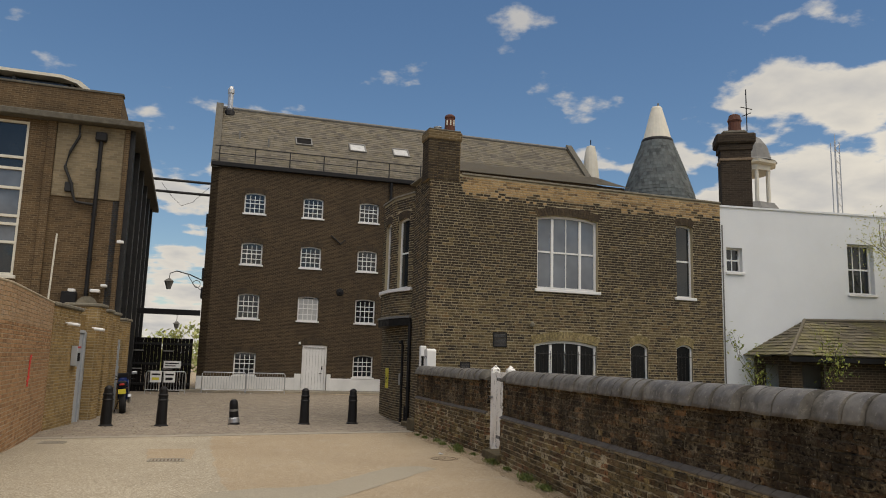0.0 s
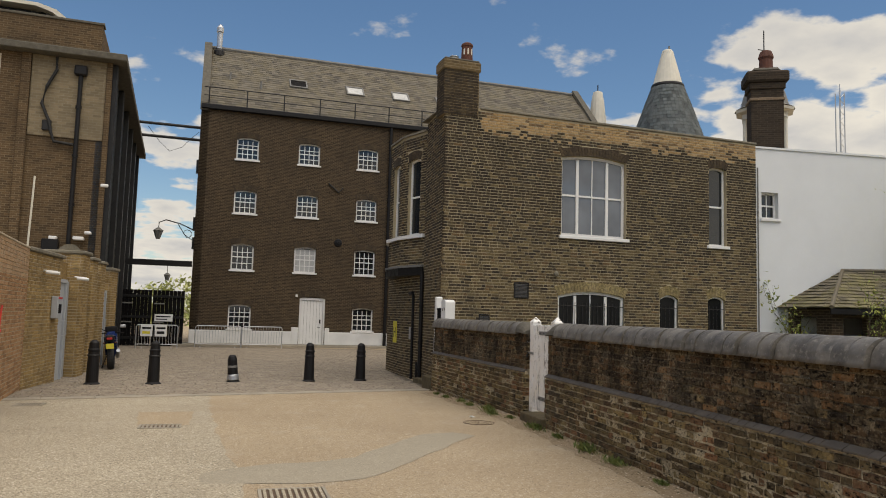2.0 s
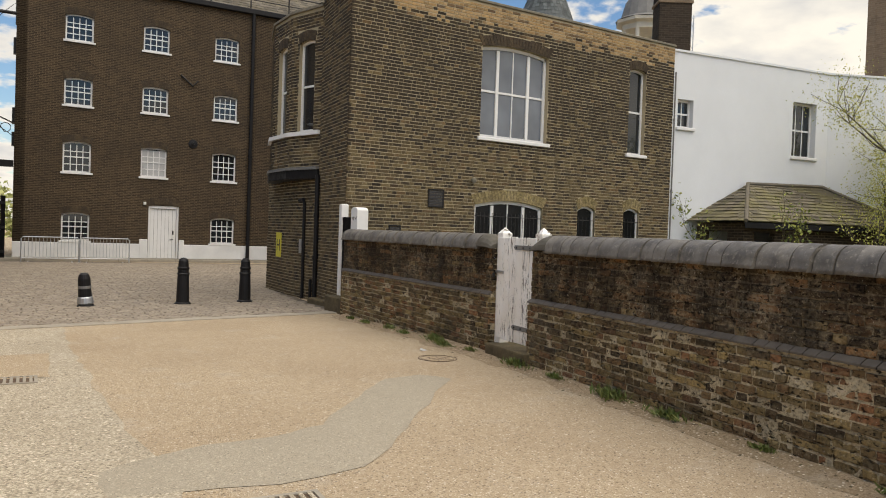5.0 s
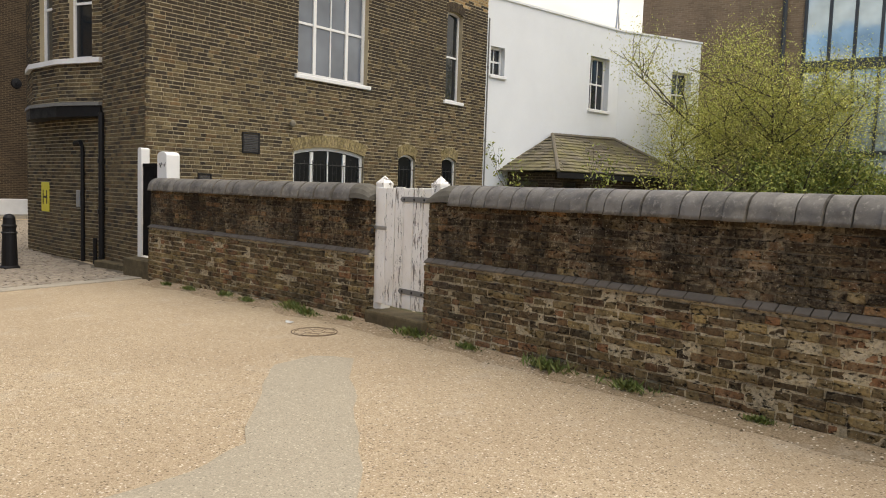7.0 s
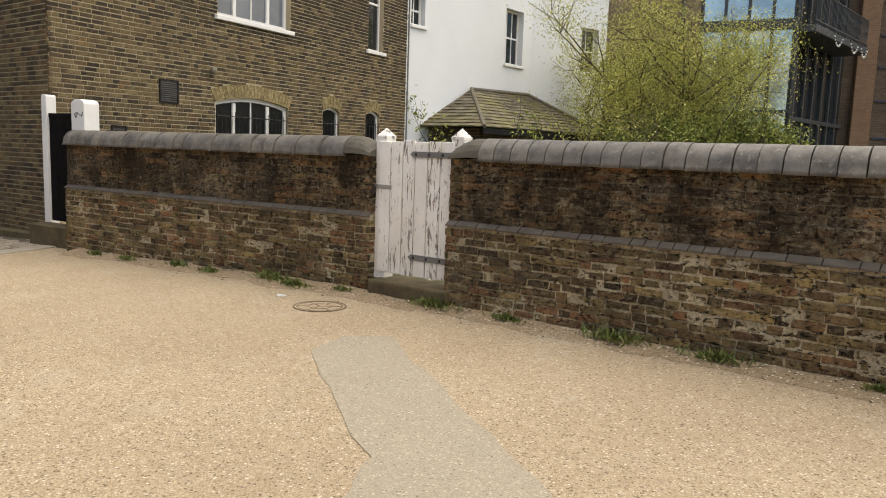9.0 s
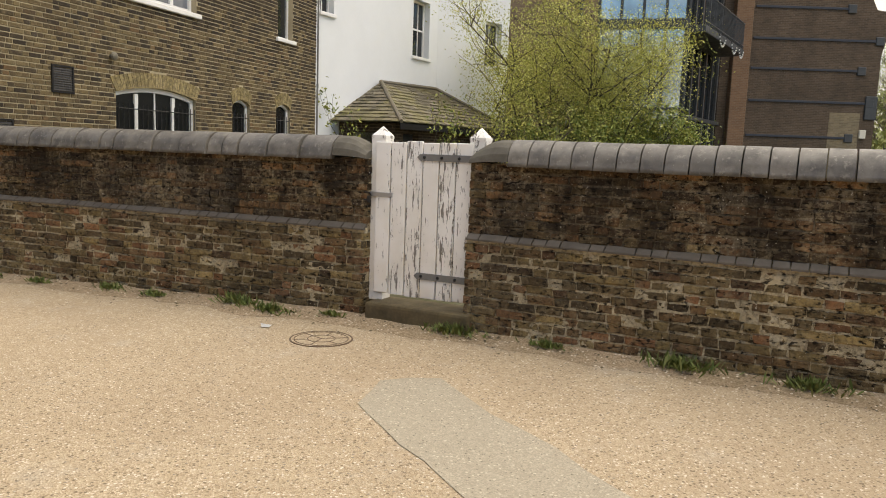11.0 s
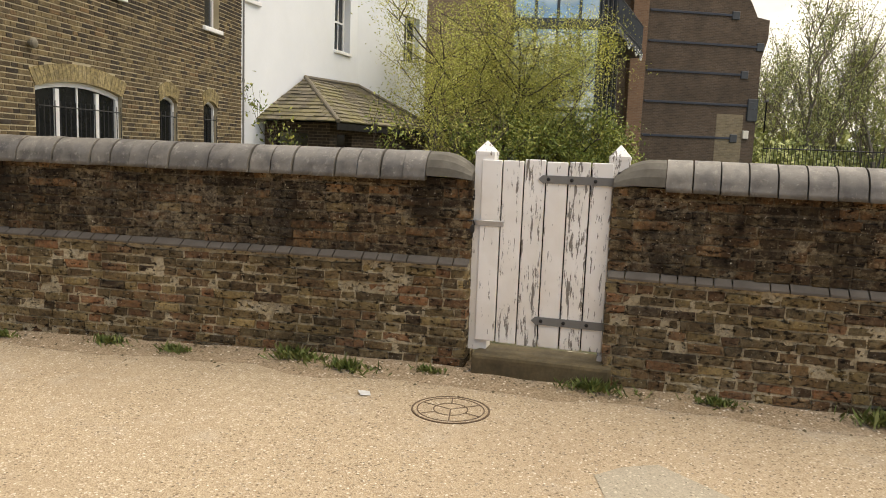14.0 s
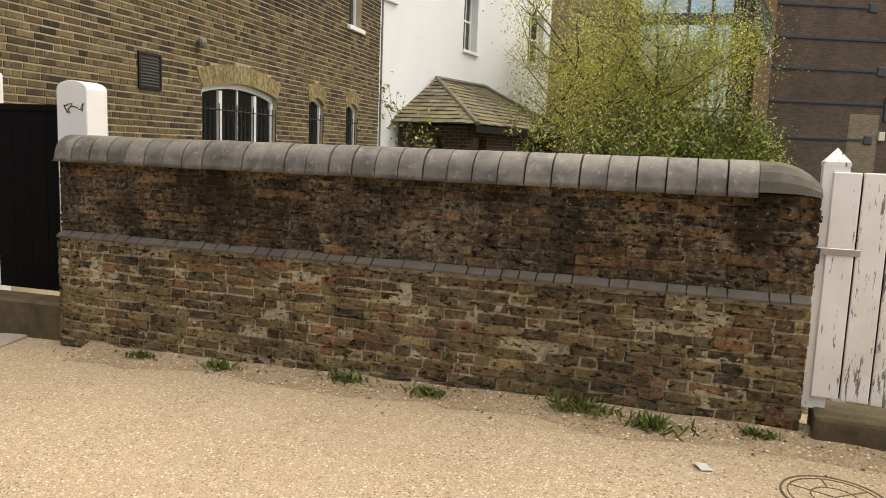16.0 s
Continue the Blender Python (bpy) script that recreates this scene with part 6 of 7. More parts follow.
def motorcycle(m):
    b = thing("motorcycle", "parked blue sports motorcycle seen from behind", "motorcycle", m)
    for y, wide in ((-0.55, 0.09), (0.75, 0.06)):
        bm = bmn()
        R, r = 0.26, wide
        rings = []
        for i in range(24):
            a = 2 * math.pi * i / 24
            rings.append([bm.verts.new((r * math.sin(t), y + (R + 0.05 * math.cos(t)) * math.cos(a), 0.31 + (R + 0.05 * math.cos(t)) * math.sin(a))) for t in [2 * math.pi * q / 10 for q in range(10)]])
        for i in range(24):
            for q in range(10):
                bm.faces.new((rings[i][q], rings[(i + 1) % 24][q], rings[(i + 1) % 24][(q + 1) % 10], rings[i][(q + 1) % 10]))
        tyre = part("wheel", bm, M_RUBBER, b, "black tyre")
        part("rim", lathe(bmn(), [(0.05, -0.03), (0.22, -0.03), (0.23, 0), (0.22, 0.03), (0.05, 0.03)], 20, pose(0, y, 0.31, 0, 90)), M_DARK_METAL, tyre)
    bm = bmn()
    prism(bm, [(-0.75, 0.86), (-0.85, 0.92), (-0.35, 0.80), (0.1, 0.84), (0.45, 1.02), (0.70, 0.95), (0.78, 0.72), (0.45, 0.38), (0.0, 0.32), (-0.2, 0.55)], -0.15, 0.15, "x")
    bmesh.ops.bevel(bm, geom=bm.edges[:], offset=0.05, segments=2, affect="EDGES")
    part("fairing", bm, M_PLASTIC_BLUE, b, "blue fairing")
    part("tail", soft_box(-0.11, 0.11, -0.86, -0.3, 0.78, 0.94, 0.05, 2), M_BLACK, b)
    part("seat", soft_box(-0.14, 0.14, -0.35, 0.1, 0.80, 0.90, 0.05, 2), M_RUBBER, b)
    part("tail_light", soft_box(-0.07, 0.07, -0.89, -0.85, 0.82, 0.88, 0.01), M_RED, b)
    part("number_plate", soft_box(-0.10, 0.10, -0.90, -0.885, 0.58, 0.72, 0.004), M_YELLOW, b, "yellow rear plate")
    part("mudguard", soft_box(-0.07, 0.07, -0.88, -0.60, 0.60, 0.66, 0.02), M_BLACK, b)
    part("exhaust", tube(bmn(), [(0.16, 0.2, 0.3), (0.18, -0.3, 0.38), (0.20, -0.72, 0.52)], 0.05, 10), M_STEEL, b)
    part("windscreen", soft_box(-0.16, 0.16, 0.50, 0.62, 0.98, 1.15, 0.04, 2), M_BLACK, b)
    for s in (-1, 1):
        part("handlebar", tube(bmn(), [(0.05 * s, 0.45, 0.98), (0.33 * s, 0.32, 0.95)], 0.02, 6), M_BLACK, b)
        mir = part("mirror_arm", tube(bmn(), [(0.14 * s, 0.52, 1.02), (0.34 * s, 0.48, 1.14)], 0.012, 5), M_BLACK, b)
        part("mirror", soft_box(0.30 * s - 0.07, 0.30 * s + 0.09, 0.44, 0.48, 1.09, 1.18, 0.02), M_STEEL, mir)
        part("fork", tube(bmn(), [(0.09 * s, 0.75, 0.31), (0.09 * s, 0.5, 0.95)], 0.025, 8), M_STEEL, b)
        part("indicator", soft_box(0.14 * s - 0.03, 0.14 * s + 0.03, -0.84, -0.80, 0.72, 0.76, 0.01), M_TERRA, b)
    part("side_stand", tube(bmn(), [(-0.12, 0.0, 0.35), (-0.26, -0.05, 0.0)], 0.014, 6), M_IRON, b)


motorcycle(pose(-4.86, 25.7, gz(-4.8, 25.7) + 0.005, 0, -5, 9) @ Matrix.Scale(1.07, 4))

# ---- crowd barriers ----


def barrier(m, w, label):
    b = thing("crowd_barrier", label, "barrier", m, group="steel crowd barriers")
    part("hoop", tube(bmn(), [(0, 0, 0.02), (0, 0, 0.98), (0.06, 0, 1.06), (w - 0.06, 0, 1.06), (w, 0, 0.98), (w, 0, 0.02)], 0.024, 8), M_STEEL, b)
    part("lower_rail", tube(bmn(), [(0, 0, 0.2), (w, 0, 0.2)], 0.018, 6), M_STEEL, b)
    n = int(w / 0.125)
    for k in range(1, n):
        part("bar", tube(bmn(), [(w * k / n, 0, 0.2), (w * k / n, 0, 1.05)], 0.010, 5), M_STEEL, b)
    for x in (0.25, w - 0.25):
        part("foot", tube(bmn(), [(x, -0.3, 0.015), (x, -0.1, 0.06), (x, 0.1, 0.06), (x, 0.3, 0.015)], 0.018, 6), M_STEEL, b)
    return b


barrier(pose(-3.75, 38.95, -0.2, 0, 0, 5), 2.1, "steel crowd barrier in front of the plinth")
barrier(pose(-1.62, 39.15, -0.2, 0, 0, 4), 1.9, "steel crowd barrier in front of the plinth")
b3 = barrier(pose(-6.1, 37.2, -0.18, 0, 0, 8), 1.75, "steel crowd barrier with two notices")
for u, c in ((0.18, M_PAPER), (0.78, M_PAPER)):
    n_ = part("notice", soft_box(u, u + 0.5, -0.045, -0.028, 0.55, 1.08, 0.004), c, b3, "white printed notice")
    part("lettering_bar", soft_box(u + 0.06, u + 0.44, -0.0475, -0.046, 0.88, 0.96, 0.0005), M_BLACK, n_)
    part("lettering_bar", soft_box(u + 0.08, u + 0.40, -0.0475, -0.046, 0.66, 0.78, 0.0005), M_YELLOW if u < 0.5 else M_BLACK, n_)

# ---- glazed block and brick range beyond the garden ----
K_, B_, G_, E_ = (24.2, 23.0), (25.9, 17.5), (26.5, 14.4), (35.6, 13.5)
glz = thing("glazed_block", "modern block with steel framed glazing and brick flank", "building")
wall_panel("brick_wall", glz, K_, B_, -0.3, 10.6, M_RED_FAR, (), 0.3)
wall_panel("brick_wall", glz, (K_[0] + 6, K_[1] + 1.5), K_, -0.3, 10.6, M_RED_FAR, (), 0.3)
pipe(glz, [(25.55, 18.1, 10.4), (25.58, 18.1, 4.0)], 0.08, M_DARK_METAL, label="grey downpipe")
gm, gl_ = frame_of(B_, G_)
front = part("glazed_front", (lambda b: (box(b, 0, gl_, 0.02, 0.06, -0.2, 11.5), b)[1])(bmn()), M_SKYGLASS, glz, "sky-reflecting glass front", gm)
for k in range(5):
    x = gl_ * k / 4
    part("mullion", soft_box(x - 0.05, x + 0.05, -0.06, 0.02, -0.2, 11.5, 0.01), M_DARK_METAL, front)
for z, t in ((3.3, 0.12), (6.3, 0.36), (9.0, 0.1)):
    part("transom", soft_box(-0.05, gl_ + 0.05, -0.09, 0.02, z - t / 2, z + t / 2, 0.01), M_DARK_METAL, front)
sm_, sl_ = frame_of(G_, E_)
side = part("glazed_side", (lambda b: (box(b, 0, sl_, 0.75, 0.8, -0.2, 11.5), b)[1])(bmn()), M_GLASS, glz, "dark glazed wall under the balcony", sm_)
for k in range(9):
    x = 0.1 + (sl_ - 0.2) * k / 8
    part("mullion", soft_box(x - 0.07, x + 0.07, 0.64, 0.75, -0.2, 11.5, 0.01), M_DARK_METAL, side)
for z in (0.9, 3.2):
    part("transom", soft_box(0, sl_, 0.63, 0.75, z - 0.08, z + 0.08, 0.01), M_DARK_METAL, side)
part("corner_post", soft_box(-0.02, 0.35, 0.05, 0.75, -0.2, 11.5, 0.02), M_DARK_METAL, side)
bal = part("balcony", soft_box(0.2, 7.05, -0.55, 0.74, 6.02, 6.28, 0.02), M_DARK_METAL, glz, "dark steel balcony", sm_)
for k in range(46):
    x = 0.25 + 6.75 * k / 45
    part("baluster", tube(bmn(), [(x, -0.50, 6.28), (x, -0.50, 7.35)], 0.014, 5), M_DARK_METAL, bal)
for z in (6.42, 7.36):
    part("handrail", tube(bmn(), [(0.2, -0.5, z), (7.05, -0.5, z), (7.05, 0.7, z)], 0.03, 6), M_DARK_METAL, bal)
for a, b_ in ((2.2, 3.5), (4.4, 5.6), (5.9, 7.0)):
    bm = bmn()
    pts = [(a + (b_ - a) * k / 10, -0.56, 6.28 - 0.42 * math.sin(math.pi * k / 10)) for k in range(11)]
    tube(bm, pts, 0.008, 4)
    gar = part("string_lights", bm, M_BLACK, bal)
    for p in pts[1:-1]:
        part("bulb", lathe(bmn(), [(0.01, -0.04), (0.035, -0.01), (0.03, 0.02), (0.01, 0.035)], 6, pose(*p)), M_PAPER, gar)
bm = bmn()
prism(bm, [K_, B_, G_, (E_[0], E_[1] + 0.8), (40, 24), (30, 26)], 11.5, 11.7, "z")
part("roof", bm, M_LEAD, glz)
part("end_pier", soft_box(-0.1, 0.72, -0.15, 0.5, -0.3, 11.0, 0.02), M_PIER_FAR, glz, "orange brick pier", frame_of((35.35, 13.75), (35.9, 12.9))[0])

gab = thing("gable_building", "old brown brick gable with steel tie straps", "building", frame_of((35.95, 12.85), (38.4, 7.72))[0])
bm = bmn()
prism(bm, [(-2, -0.3), (5.68, -0.3), (5.68, 6.6), (5.95, 7.6), (5.95, 8.45), (5.3, 8.55), (4.95, 9.2), (2.9, 11.8), (-2, 11.8)], 0, 0.4)
part("gable_wall", bm, M_GABLE, gab)
part("flank_wall", soft_box(5.3, 5.66, 0.4, 12, -0.3, 8.3, 0.01), M_GABLE, gab)
for z, l in ((2.75, 4.4), (4.35, 5.2), (5.8, 4.7), (7.15, 5.4), (8.55, 4.0)):
    st = part("tie_strap", soft_box(-0.2, l, -0.05, 0.0, z - 0.055, z + 0.055, 0.01), M_STRAP, gab, "blue-grey steel tie strap")
    part("anchor_plate", soft_box(l - 0.05, l + 0.35, -0.07, -0.001, z - 0.2, z + 0.2, 0.03), M_DARK_METAL, st)
part("corner_plate", soft_box(5.15, 5.72, -0.06, 0.0, 3.6, 4.7, 0.04), M_DARK_METAL, gab)
part("wall_box", soft_box(5.0, 5.3, -0.12, 0.0, 2.75, 3.15, 0.02), M_CREAM, gab, "pale meter box")
part("pale_patch", soft_box(3.6, 5.0, -0.012, 0.0, -0.2, 3.9, 0.004), M_LB_PALE, gab, "paler rebuilt brickwork")

# ---- roofs seen over the parapets ----
kiln = thing("oast_cone", "round slate kiln roof with a white timber cowl", "kiln roof", pose(24.5, 45.2, 0))
part("cone", lathe(bmn(), [(2.75, 11.5), (2.3, 13.4), (1.65, 15.3), (1.02, 17.0)], 36), M_SLATE_BLUE, kiln, "weathered slate cone")
cv, cf = [], []
rk = random.Random(71)
for j in range(22):
    z = 11.6 + 5.35 * j / 22
    z2 = z + 0.34
    r1 = np.interp(z, (11.5, 13.4, 15.3, 17.0), (2.75, 2.3, 1.65, 1.02)) + 0.04
    r2 = np.interp(z2, (11.5, 13.4, 15.3, 17.0), (2.75, 2.3, 1.65, 1.02)) + 0.012
    n = int(2 * math.pi * r1 / 0.24)
    for k in range(n):
        a0, a1 = 2 * math.pi * (k + 0.5 * (j % 2) + 0.04) / n, 2 * math.pi * (k + 0.5 * (j % 2) + 0.96) / n
        lift = rk.uniform(0, 0.02)
        base = len(cv)
        cv += [((r1 + lift) * math.cos(a0), (r1 + lift) * math.sin(a0), z), ((r1 + lift) * math.cos(a1), (r1 + lift) * math.sin(a1), z), (r2 * math.cos(a1), r2 * math.sin(a1), z2), (r2 * math.cos(a0), r2 * math.sin(a0), z2)]
        cf.append((base, base + 1, base + 2, base + 3))
slate_mesh("slate_covering", cv, cf, M_SLATE_BLUE, kiln)
part("band", lathe(bmn(), [(1.06, 16.9), (1.08, 17.05), (1.02, 17.18)], 30), M_BLACK, kiln)
bm = lathe(bmn(), [(0.98, 17.1), (0.36, 19.45), (0.28, 19.55)], 24)
cowl = part("cowl", bm, M_CREAM, kiln, "white boarded cowl")
part("finial", tube(bmn(), [(0.1, 0, 19.5), (0.12, 0, 19.85)], 0.06, 6), M_LEAD, cowl)
part("drum", lathe(bmn(), [(2.7, -0.3), (2.7, 11.6)], 30), M_MILL, kiln)
cw = thing("roof_cowl", "small white cowl with a wind vane above the mill roof", "cowl", pose(20.6, 47.5, 0))
part("cone", lathe(bmn(), [(0.62, 14.5), (0.42, 16.4), (0.3, 17.0), (0.06, 17.1)], 14), M_CREAM, cw)
part("vane", tube(bmn(), [(0, 0, 17.05), (0, 0, 17.5)], 0.04, 5), M_IRON, cw)

ch2 = thing("chimney_stack", "massive sooty brick chimney behind the white building", "chimney", pose(16.5, 24.4, 0, 0, 0, -25))
part("shaft", soft_box(-0.55, 0.55, 0, 0.8, 5.5, 10.0, 0.015), M_STACK, ch2)
part("band", soft_box(-0.59, 0.59, -0.04, 0.84, 9.6, 9.7, 0.01), M_RED_FAR, ch2)
part("cap", soft_box(-0.61, 0.61, -0.06, 0.86, 10.0, 10.25, 0.03), M_STACK, ch2)
part("cap", soft_box(-0.72, 0.72, -0.17, 0.97, 10.25, 10.65, 0.06), M_STACK, ch2)
part("cap_weathering", soft_box(-0.48, 0.48, 0.08, 0.72, 10.65, 10.85, 0.09), M_CEMENT, ch2)
part("chimney_pot", lathe(bmn(), [(0.25, 10.8), (0.23, 11.2), (0.27, 11.28), (0.2, 11.5), (0.1, 11.55)], 14, pose(0.05, 0.4, 0)), M_TERRA, ch2)

cup = thing("cupola", "white timber cupola with a curved lead roof", "cupola", pose(26.9, 38.6, 0, 0, 0, 10))
for k in range(8):
    a = radians(22.5 + 45 * k)
    part("post", tube(bmn(), [(1.15 * math.cos(a), 1.15 * math.sin(a), 11.4), (1.15 * math.cos(a), 1.15 * math.sin(a), 13.5)], 0.11, 8), M_CREAM, cup)
OCT = pose(0, 0, 0, 0, 0, 22.5)
part("entablature", lathe(bmn(), [(1.3, 13.35), (1.32, 13.65), (1.2, 13.65)], 8, OCT), M_CREAM, cup)
part("cornice", lathe(bmn(), [(1.3, 13.64), (1.62, 13.74), (1.66, 13.9), (1.5, 13.96)], 8, OCT), M_CREAM, cup)
part("lead_roof", lathe(bmn(), [(1.62, 13.93), (1.32, 14.1), (1.22, 14.5), (1.08, 15.0), (0.75, 15.45), (0.3, 15.75), (0.06, 15.95)], 16), M_LEAD, cup, "curved lead roof")
part("base", lathe(bmn(), [(1.75, -0.3), (1.75, 11.0), (1.45, 11.4), (0.1, 11.42)], 8, OCT), M_LEAD, cup, "lead base")
vane = part("weather_vane", tube(bmn(), [(0, 0, 16.05), (0, 0, 18.7)], 0.035, 5), M_IRON, cup, "iron weather vane")
part("vane_arm", tube(bmn(), [(-0.45, 0, 17.5), (0.45, 0, 17.5)], 0.03, 5), M_IRON, vane)
part("vane_arm", tube(bmn(), [(0, -0.35, 17.1), (0, 0.35, 17.1)], 0.03, 5), M_IRON, vane)

mast = thing("lattice_mast", "distant pale lattice crane mast", "mast", pose(68.4, 80, 0))
for a, b_ in ((-0.35, -0.35), (0.35, -0.35), (0.35, 0.35), (-0.35, 0.35)):
    part("leg", tube(bmn(), [(a, b_, 0), (a, b_, 31.0)], 0.07, 5), M_STEEL, mast)
bm = bmn()
for k in range(44):
    z = 0.7 * k
    s = 1 if k % 2 else -1
    tube(bm, [(-0.35 * s, -0.35, z), (0.35 * s, -0.35, z + 0.7)], 0.045, 4, caps=False)
part("lacing", bm, M_STEEL, mast)
part("tip", tube(bmn(), [(0, 0, 31.0), (0, 0, 32.2)], 0.12, 5, 0.02), M_STEEL, mast)
for (x, y), h, lean in (((80, 63), 32, 1.6), ((83, 63.5), 33, -2.2)):
    c = thing("crane", "distant tower crane jib", "crane", pose(x, y, 0), group="distant cranes")
    part("tower", tube(bmn(), [(0, 0, 0), (0, 0, 17)], 0.3, 6), M_STEEL, c)
    part("jib", tube(bmn(), [(0, 0, 16), (lean, 0, h)], 0.16, 6, 0.08), M_STEEL, c)

# ---- plants ----


def grow(bm, tips, start, direction, length, radius, level, rnd, spread=0.6, up=0.25):
    p, d = Vector(start), Vector(direction).normalized()
    pts = [p.copy()]
    n = 4
    for k in range(n):
        d = (d + Vector((rnd.uniform(-1, 1), rnd.uniform(-1, 1), rnd.uniform(-0.6, 1.0) * 0.6 + up * 0.3)) * 0.22).normalized()
        p = p + d * (length / n)
        pts.append(p.copy())
        if level <= 1:
            tips.append((p.copy(), d.copy()))
    tube(bm, pts, radius, 6 if level > 2 else 4 if level > 0 else 3, radius * 0.5, caps=False)
    if level == 0:
        return
    for k in range(rnd.randint(3, 4) + (1 if level > 1 else 2)):
        i = rnd.randint(1, n)
        q = pts[i]
        side = Vector((rnd.uniform(-1, 1), rnd.uniform(-1, 1), rnd.uniform(-0.25, 0.8) + up)).normalized()
        nd = (d * (1 - spread) + side * spread).normalized()
        grow(bm, tips, q, nd, length * rnd.uniform(0.55, 0.78), radius * 0.55, level - 1, rnd, spread, up)


def leaves(tips, n, size, spread, rnd, droop=0.0):
    vs, fs = [], []
    for _ in range(n):
        p, d = rnd.choice(tips)
        c = p + Vector((rnd.gauss(0, spread), rnd.gauss(0, spread), rnd.gauss(0, spread) - droop))
        a = Vector((rnd.uniform(-1, 1), rnd.uniform(-1, 1), rnd.uniform(-1, 1))).normalized()
        b = a.orthogonal().normalized()
        b = (b * math.cos(rnd.uniform(0, 6.3)) + a.cross(b) * math.sin(rnd.uniform(0, 6.3))).normalized()
        s = size * rnd.uniform(0.6, 1.4)
        base = len(vs)
        vs += [tuple(c - a * s), tuple(c + b * s * 0.45 + a.cross(b) * s * 0.12), tuple(c + a * s), tuple(c - b * s * 0.45 + a.cross(b) * s * 0.12)]
        fs += [(base, base + 1, base + 2), (base, base + 2, base + 3)]
    return vs, fs


def plant(name, label, category, stems, leaf_n, size, leaf_mat, bark, seed, level=3, spread=0.16, wide=0.6, up=0.25, group="", droop=0.0):
    """stems: (foot, direction, length, radius)."""
    rnd = random.Random(seed)
    t = thing(name, label, category, pose(*stems[0][0]), group)
    bm, tips = bmn(), []
    for foot, dr, ln, r in stems:
        grow(bm, tips, foot, dr, ln, r, level, rnd, wide, up)
    for v in bm.verts:
        v.co -= Vector(stems[0][0])
    part("trunk", bm, bark, t, "bare forked stems")
    vs, fs = leaves(tips, leaf_n, size, spread, rnd, droop)
    o = Vector(stems[0][0])
    me = bpy.data.meshes.new("crown")
    me.from_pydata([tuple(Vector(v) - o) for v in vs], [], fs)
    me.materials.append(leaf_mat)
    c = new("crown", me)
    c.parent = t
    tagged(c, kind="stuff")
    return t


plant("tree", "wide shrubby tree in fresh yellow-green leaf", "tree",
      [((20.5, 17.0, -0.1), (-0.05, 0.12, 1), 3.6, 0.08), ((20.7, 16.7, -0.1), (0.15, -0.2, 1), 3.6, 0.07), ((21.1, 16.2, -0.1), (0.3, -0.1, 1), 3.4, 0.065), ((20.8, 17.4, -0.1), (0.1, 0.35, 1), 3.1, 0.065), ((21.3, 15.8, -0.1), (0.15, -0.4, 1), 2.9, 0.06)],
      90000, 0.032, M_LEAF, M_BARK, 81, 3, 0.30, 0.78, 0.06)
plant("shrub", "dense green garden shrub", "shrub",
      [((21.0, 14.9, -0.1), (0.1, -0.3, 1), 1.55, 0.06), ((21.5, 14.2, -0.1), (0.25, -0.4, 1), 1.3, 0.05), ((20.6, 15.4, -0.1), (-0.3, 0.2, 1), 1.6, 0.06), ((20.2, 16.2, -0.1), (-0.4, 0.1, 1), 1.5, 0.05), ((21.7, 13.5, -0.1), (0.1, -0.3, 1), 1.05, 0.05)],
      22000, 0.055, M_LEAF_DARK, M_BARK, 82, 3, 0.17, 0.68, 0.1)
plant("shrub", "bare twiggy shrub beside the hut", "shrub",
      [((18.4, 17.6, -0.1), (-0.2, 0.3, 1), 1.7, 0.03), ((18.8, 17.3, -0.1), (-0.4, -0.1, 1), 1.6, 0.03), ((17.9, 17.5, -0.1), (-0.3, 0.1, 1), 1.4, 0.025)],
      900, 0.04, M_LEAF, M_BARK, 83, 2, 0.1, 0.55)
plant("shrub", "thin bramble against the white wall", "shrub", [((14.3, 19.9, -0.1), (0.1, 0.1, 1), 1.7, 0.02), ((14.9, 18.9, -0.1), (0.3, -0.1, 1), 1.4, 0.02)], 700, 0.05, M_LEAF_DARK, M_BARK, 84, 2, 0.12, 0.5)
for i, (x, y, h) in enumerate(((44.5, 4.6, 5.2), (47.0, 2.6, 5.6), (46.0, 0.4, 5.2), (51.0, 5.8, 5.0), (49.0, -2.5, 5.5))):
    plant("tree", "tall slender tree in thin spring leaf", "tree", [((x, y, -0.2), (0.02, 0.02, 1), h, 0.15), ((x + 0.5, y + 0.4, -0.2), (0.1, 0.12, 1), h * 0.9, 0.10)], 7000, 0.075, M_LEAF_FAR, M_BARK_PALE, 90 + i, 3, 0.25, 0.5, 0.45, "slender trees")


def hedge(name, label, pts, h, n, size, mat, seed):
    rnd = random.Random(seed)
    tips = []
    for (x0, y0), (x1, y1) in zip(pts, pts[1:]):
        for _ in range(int(math.dist((x0, y0), (x1, y1)) * 14)):
            t = rnd.random()
            top = h * rnd.uniform(0.45, 1.0)
            tips.append((Vector((x0 + (x1 - x0) * t + rnd.gauss(0, 0.8), y0 + (y1 - y0) * t + rnd.gauss(0, 0.8), rnd.uniform(0, top))), Vector((0, 0, 1))))
    vs, fs = leaves(tips, n, size, 0.45, rnd)
    me = bpy.data.meshes.new(name)
    me.from_pydata(vs, [], fs)
    me.materials.append(mat)
    return tagged(new(name, me), label, "hedge", kind="stuff")


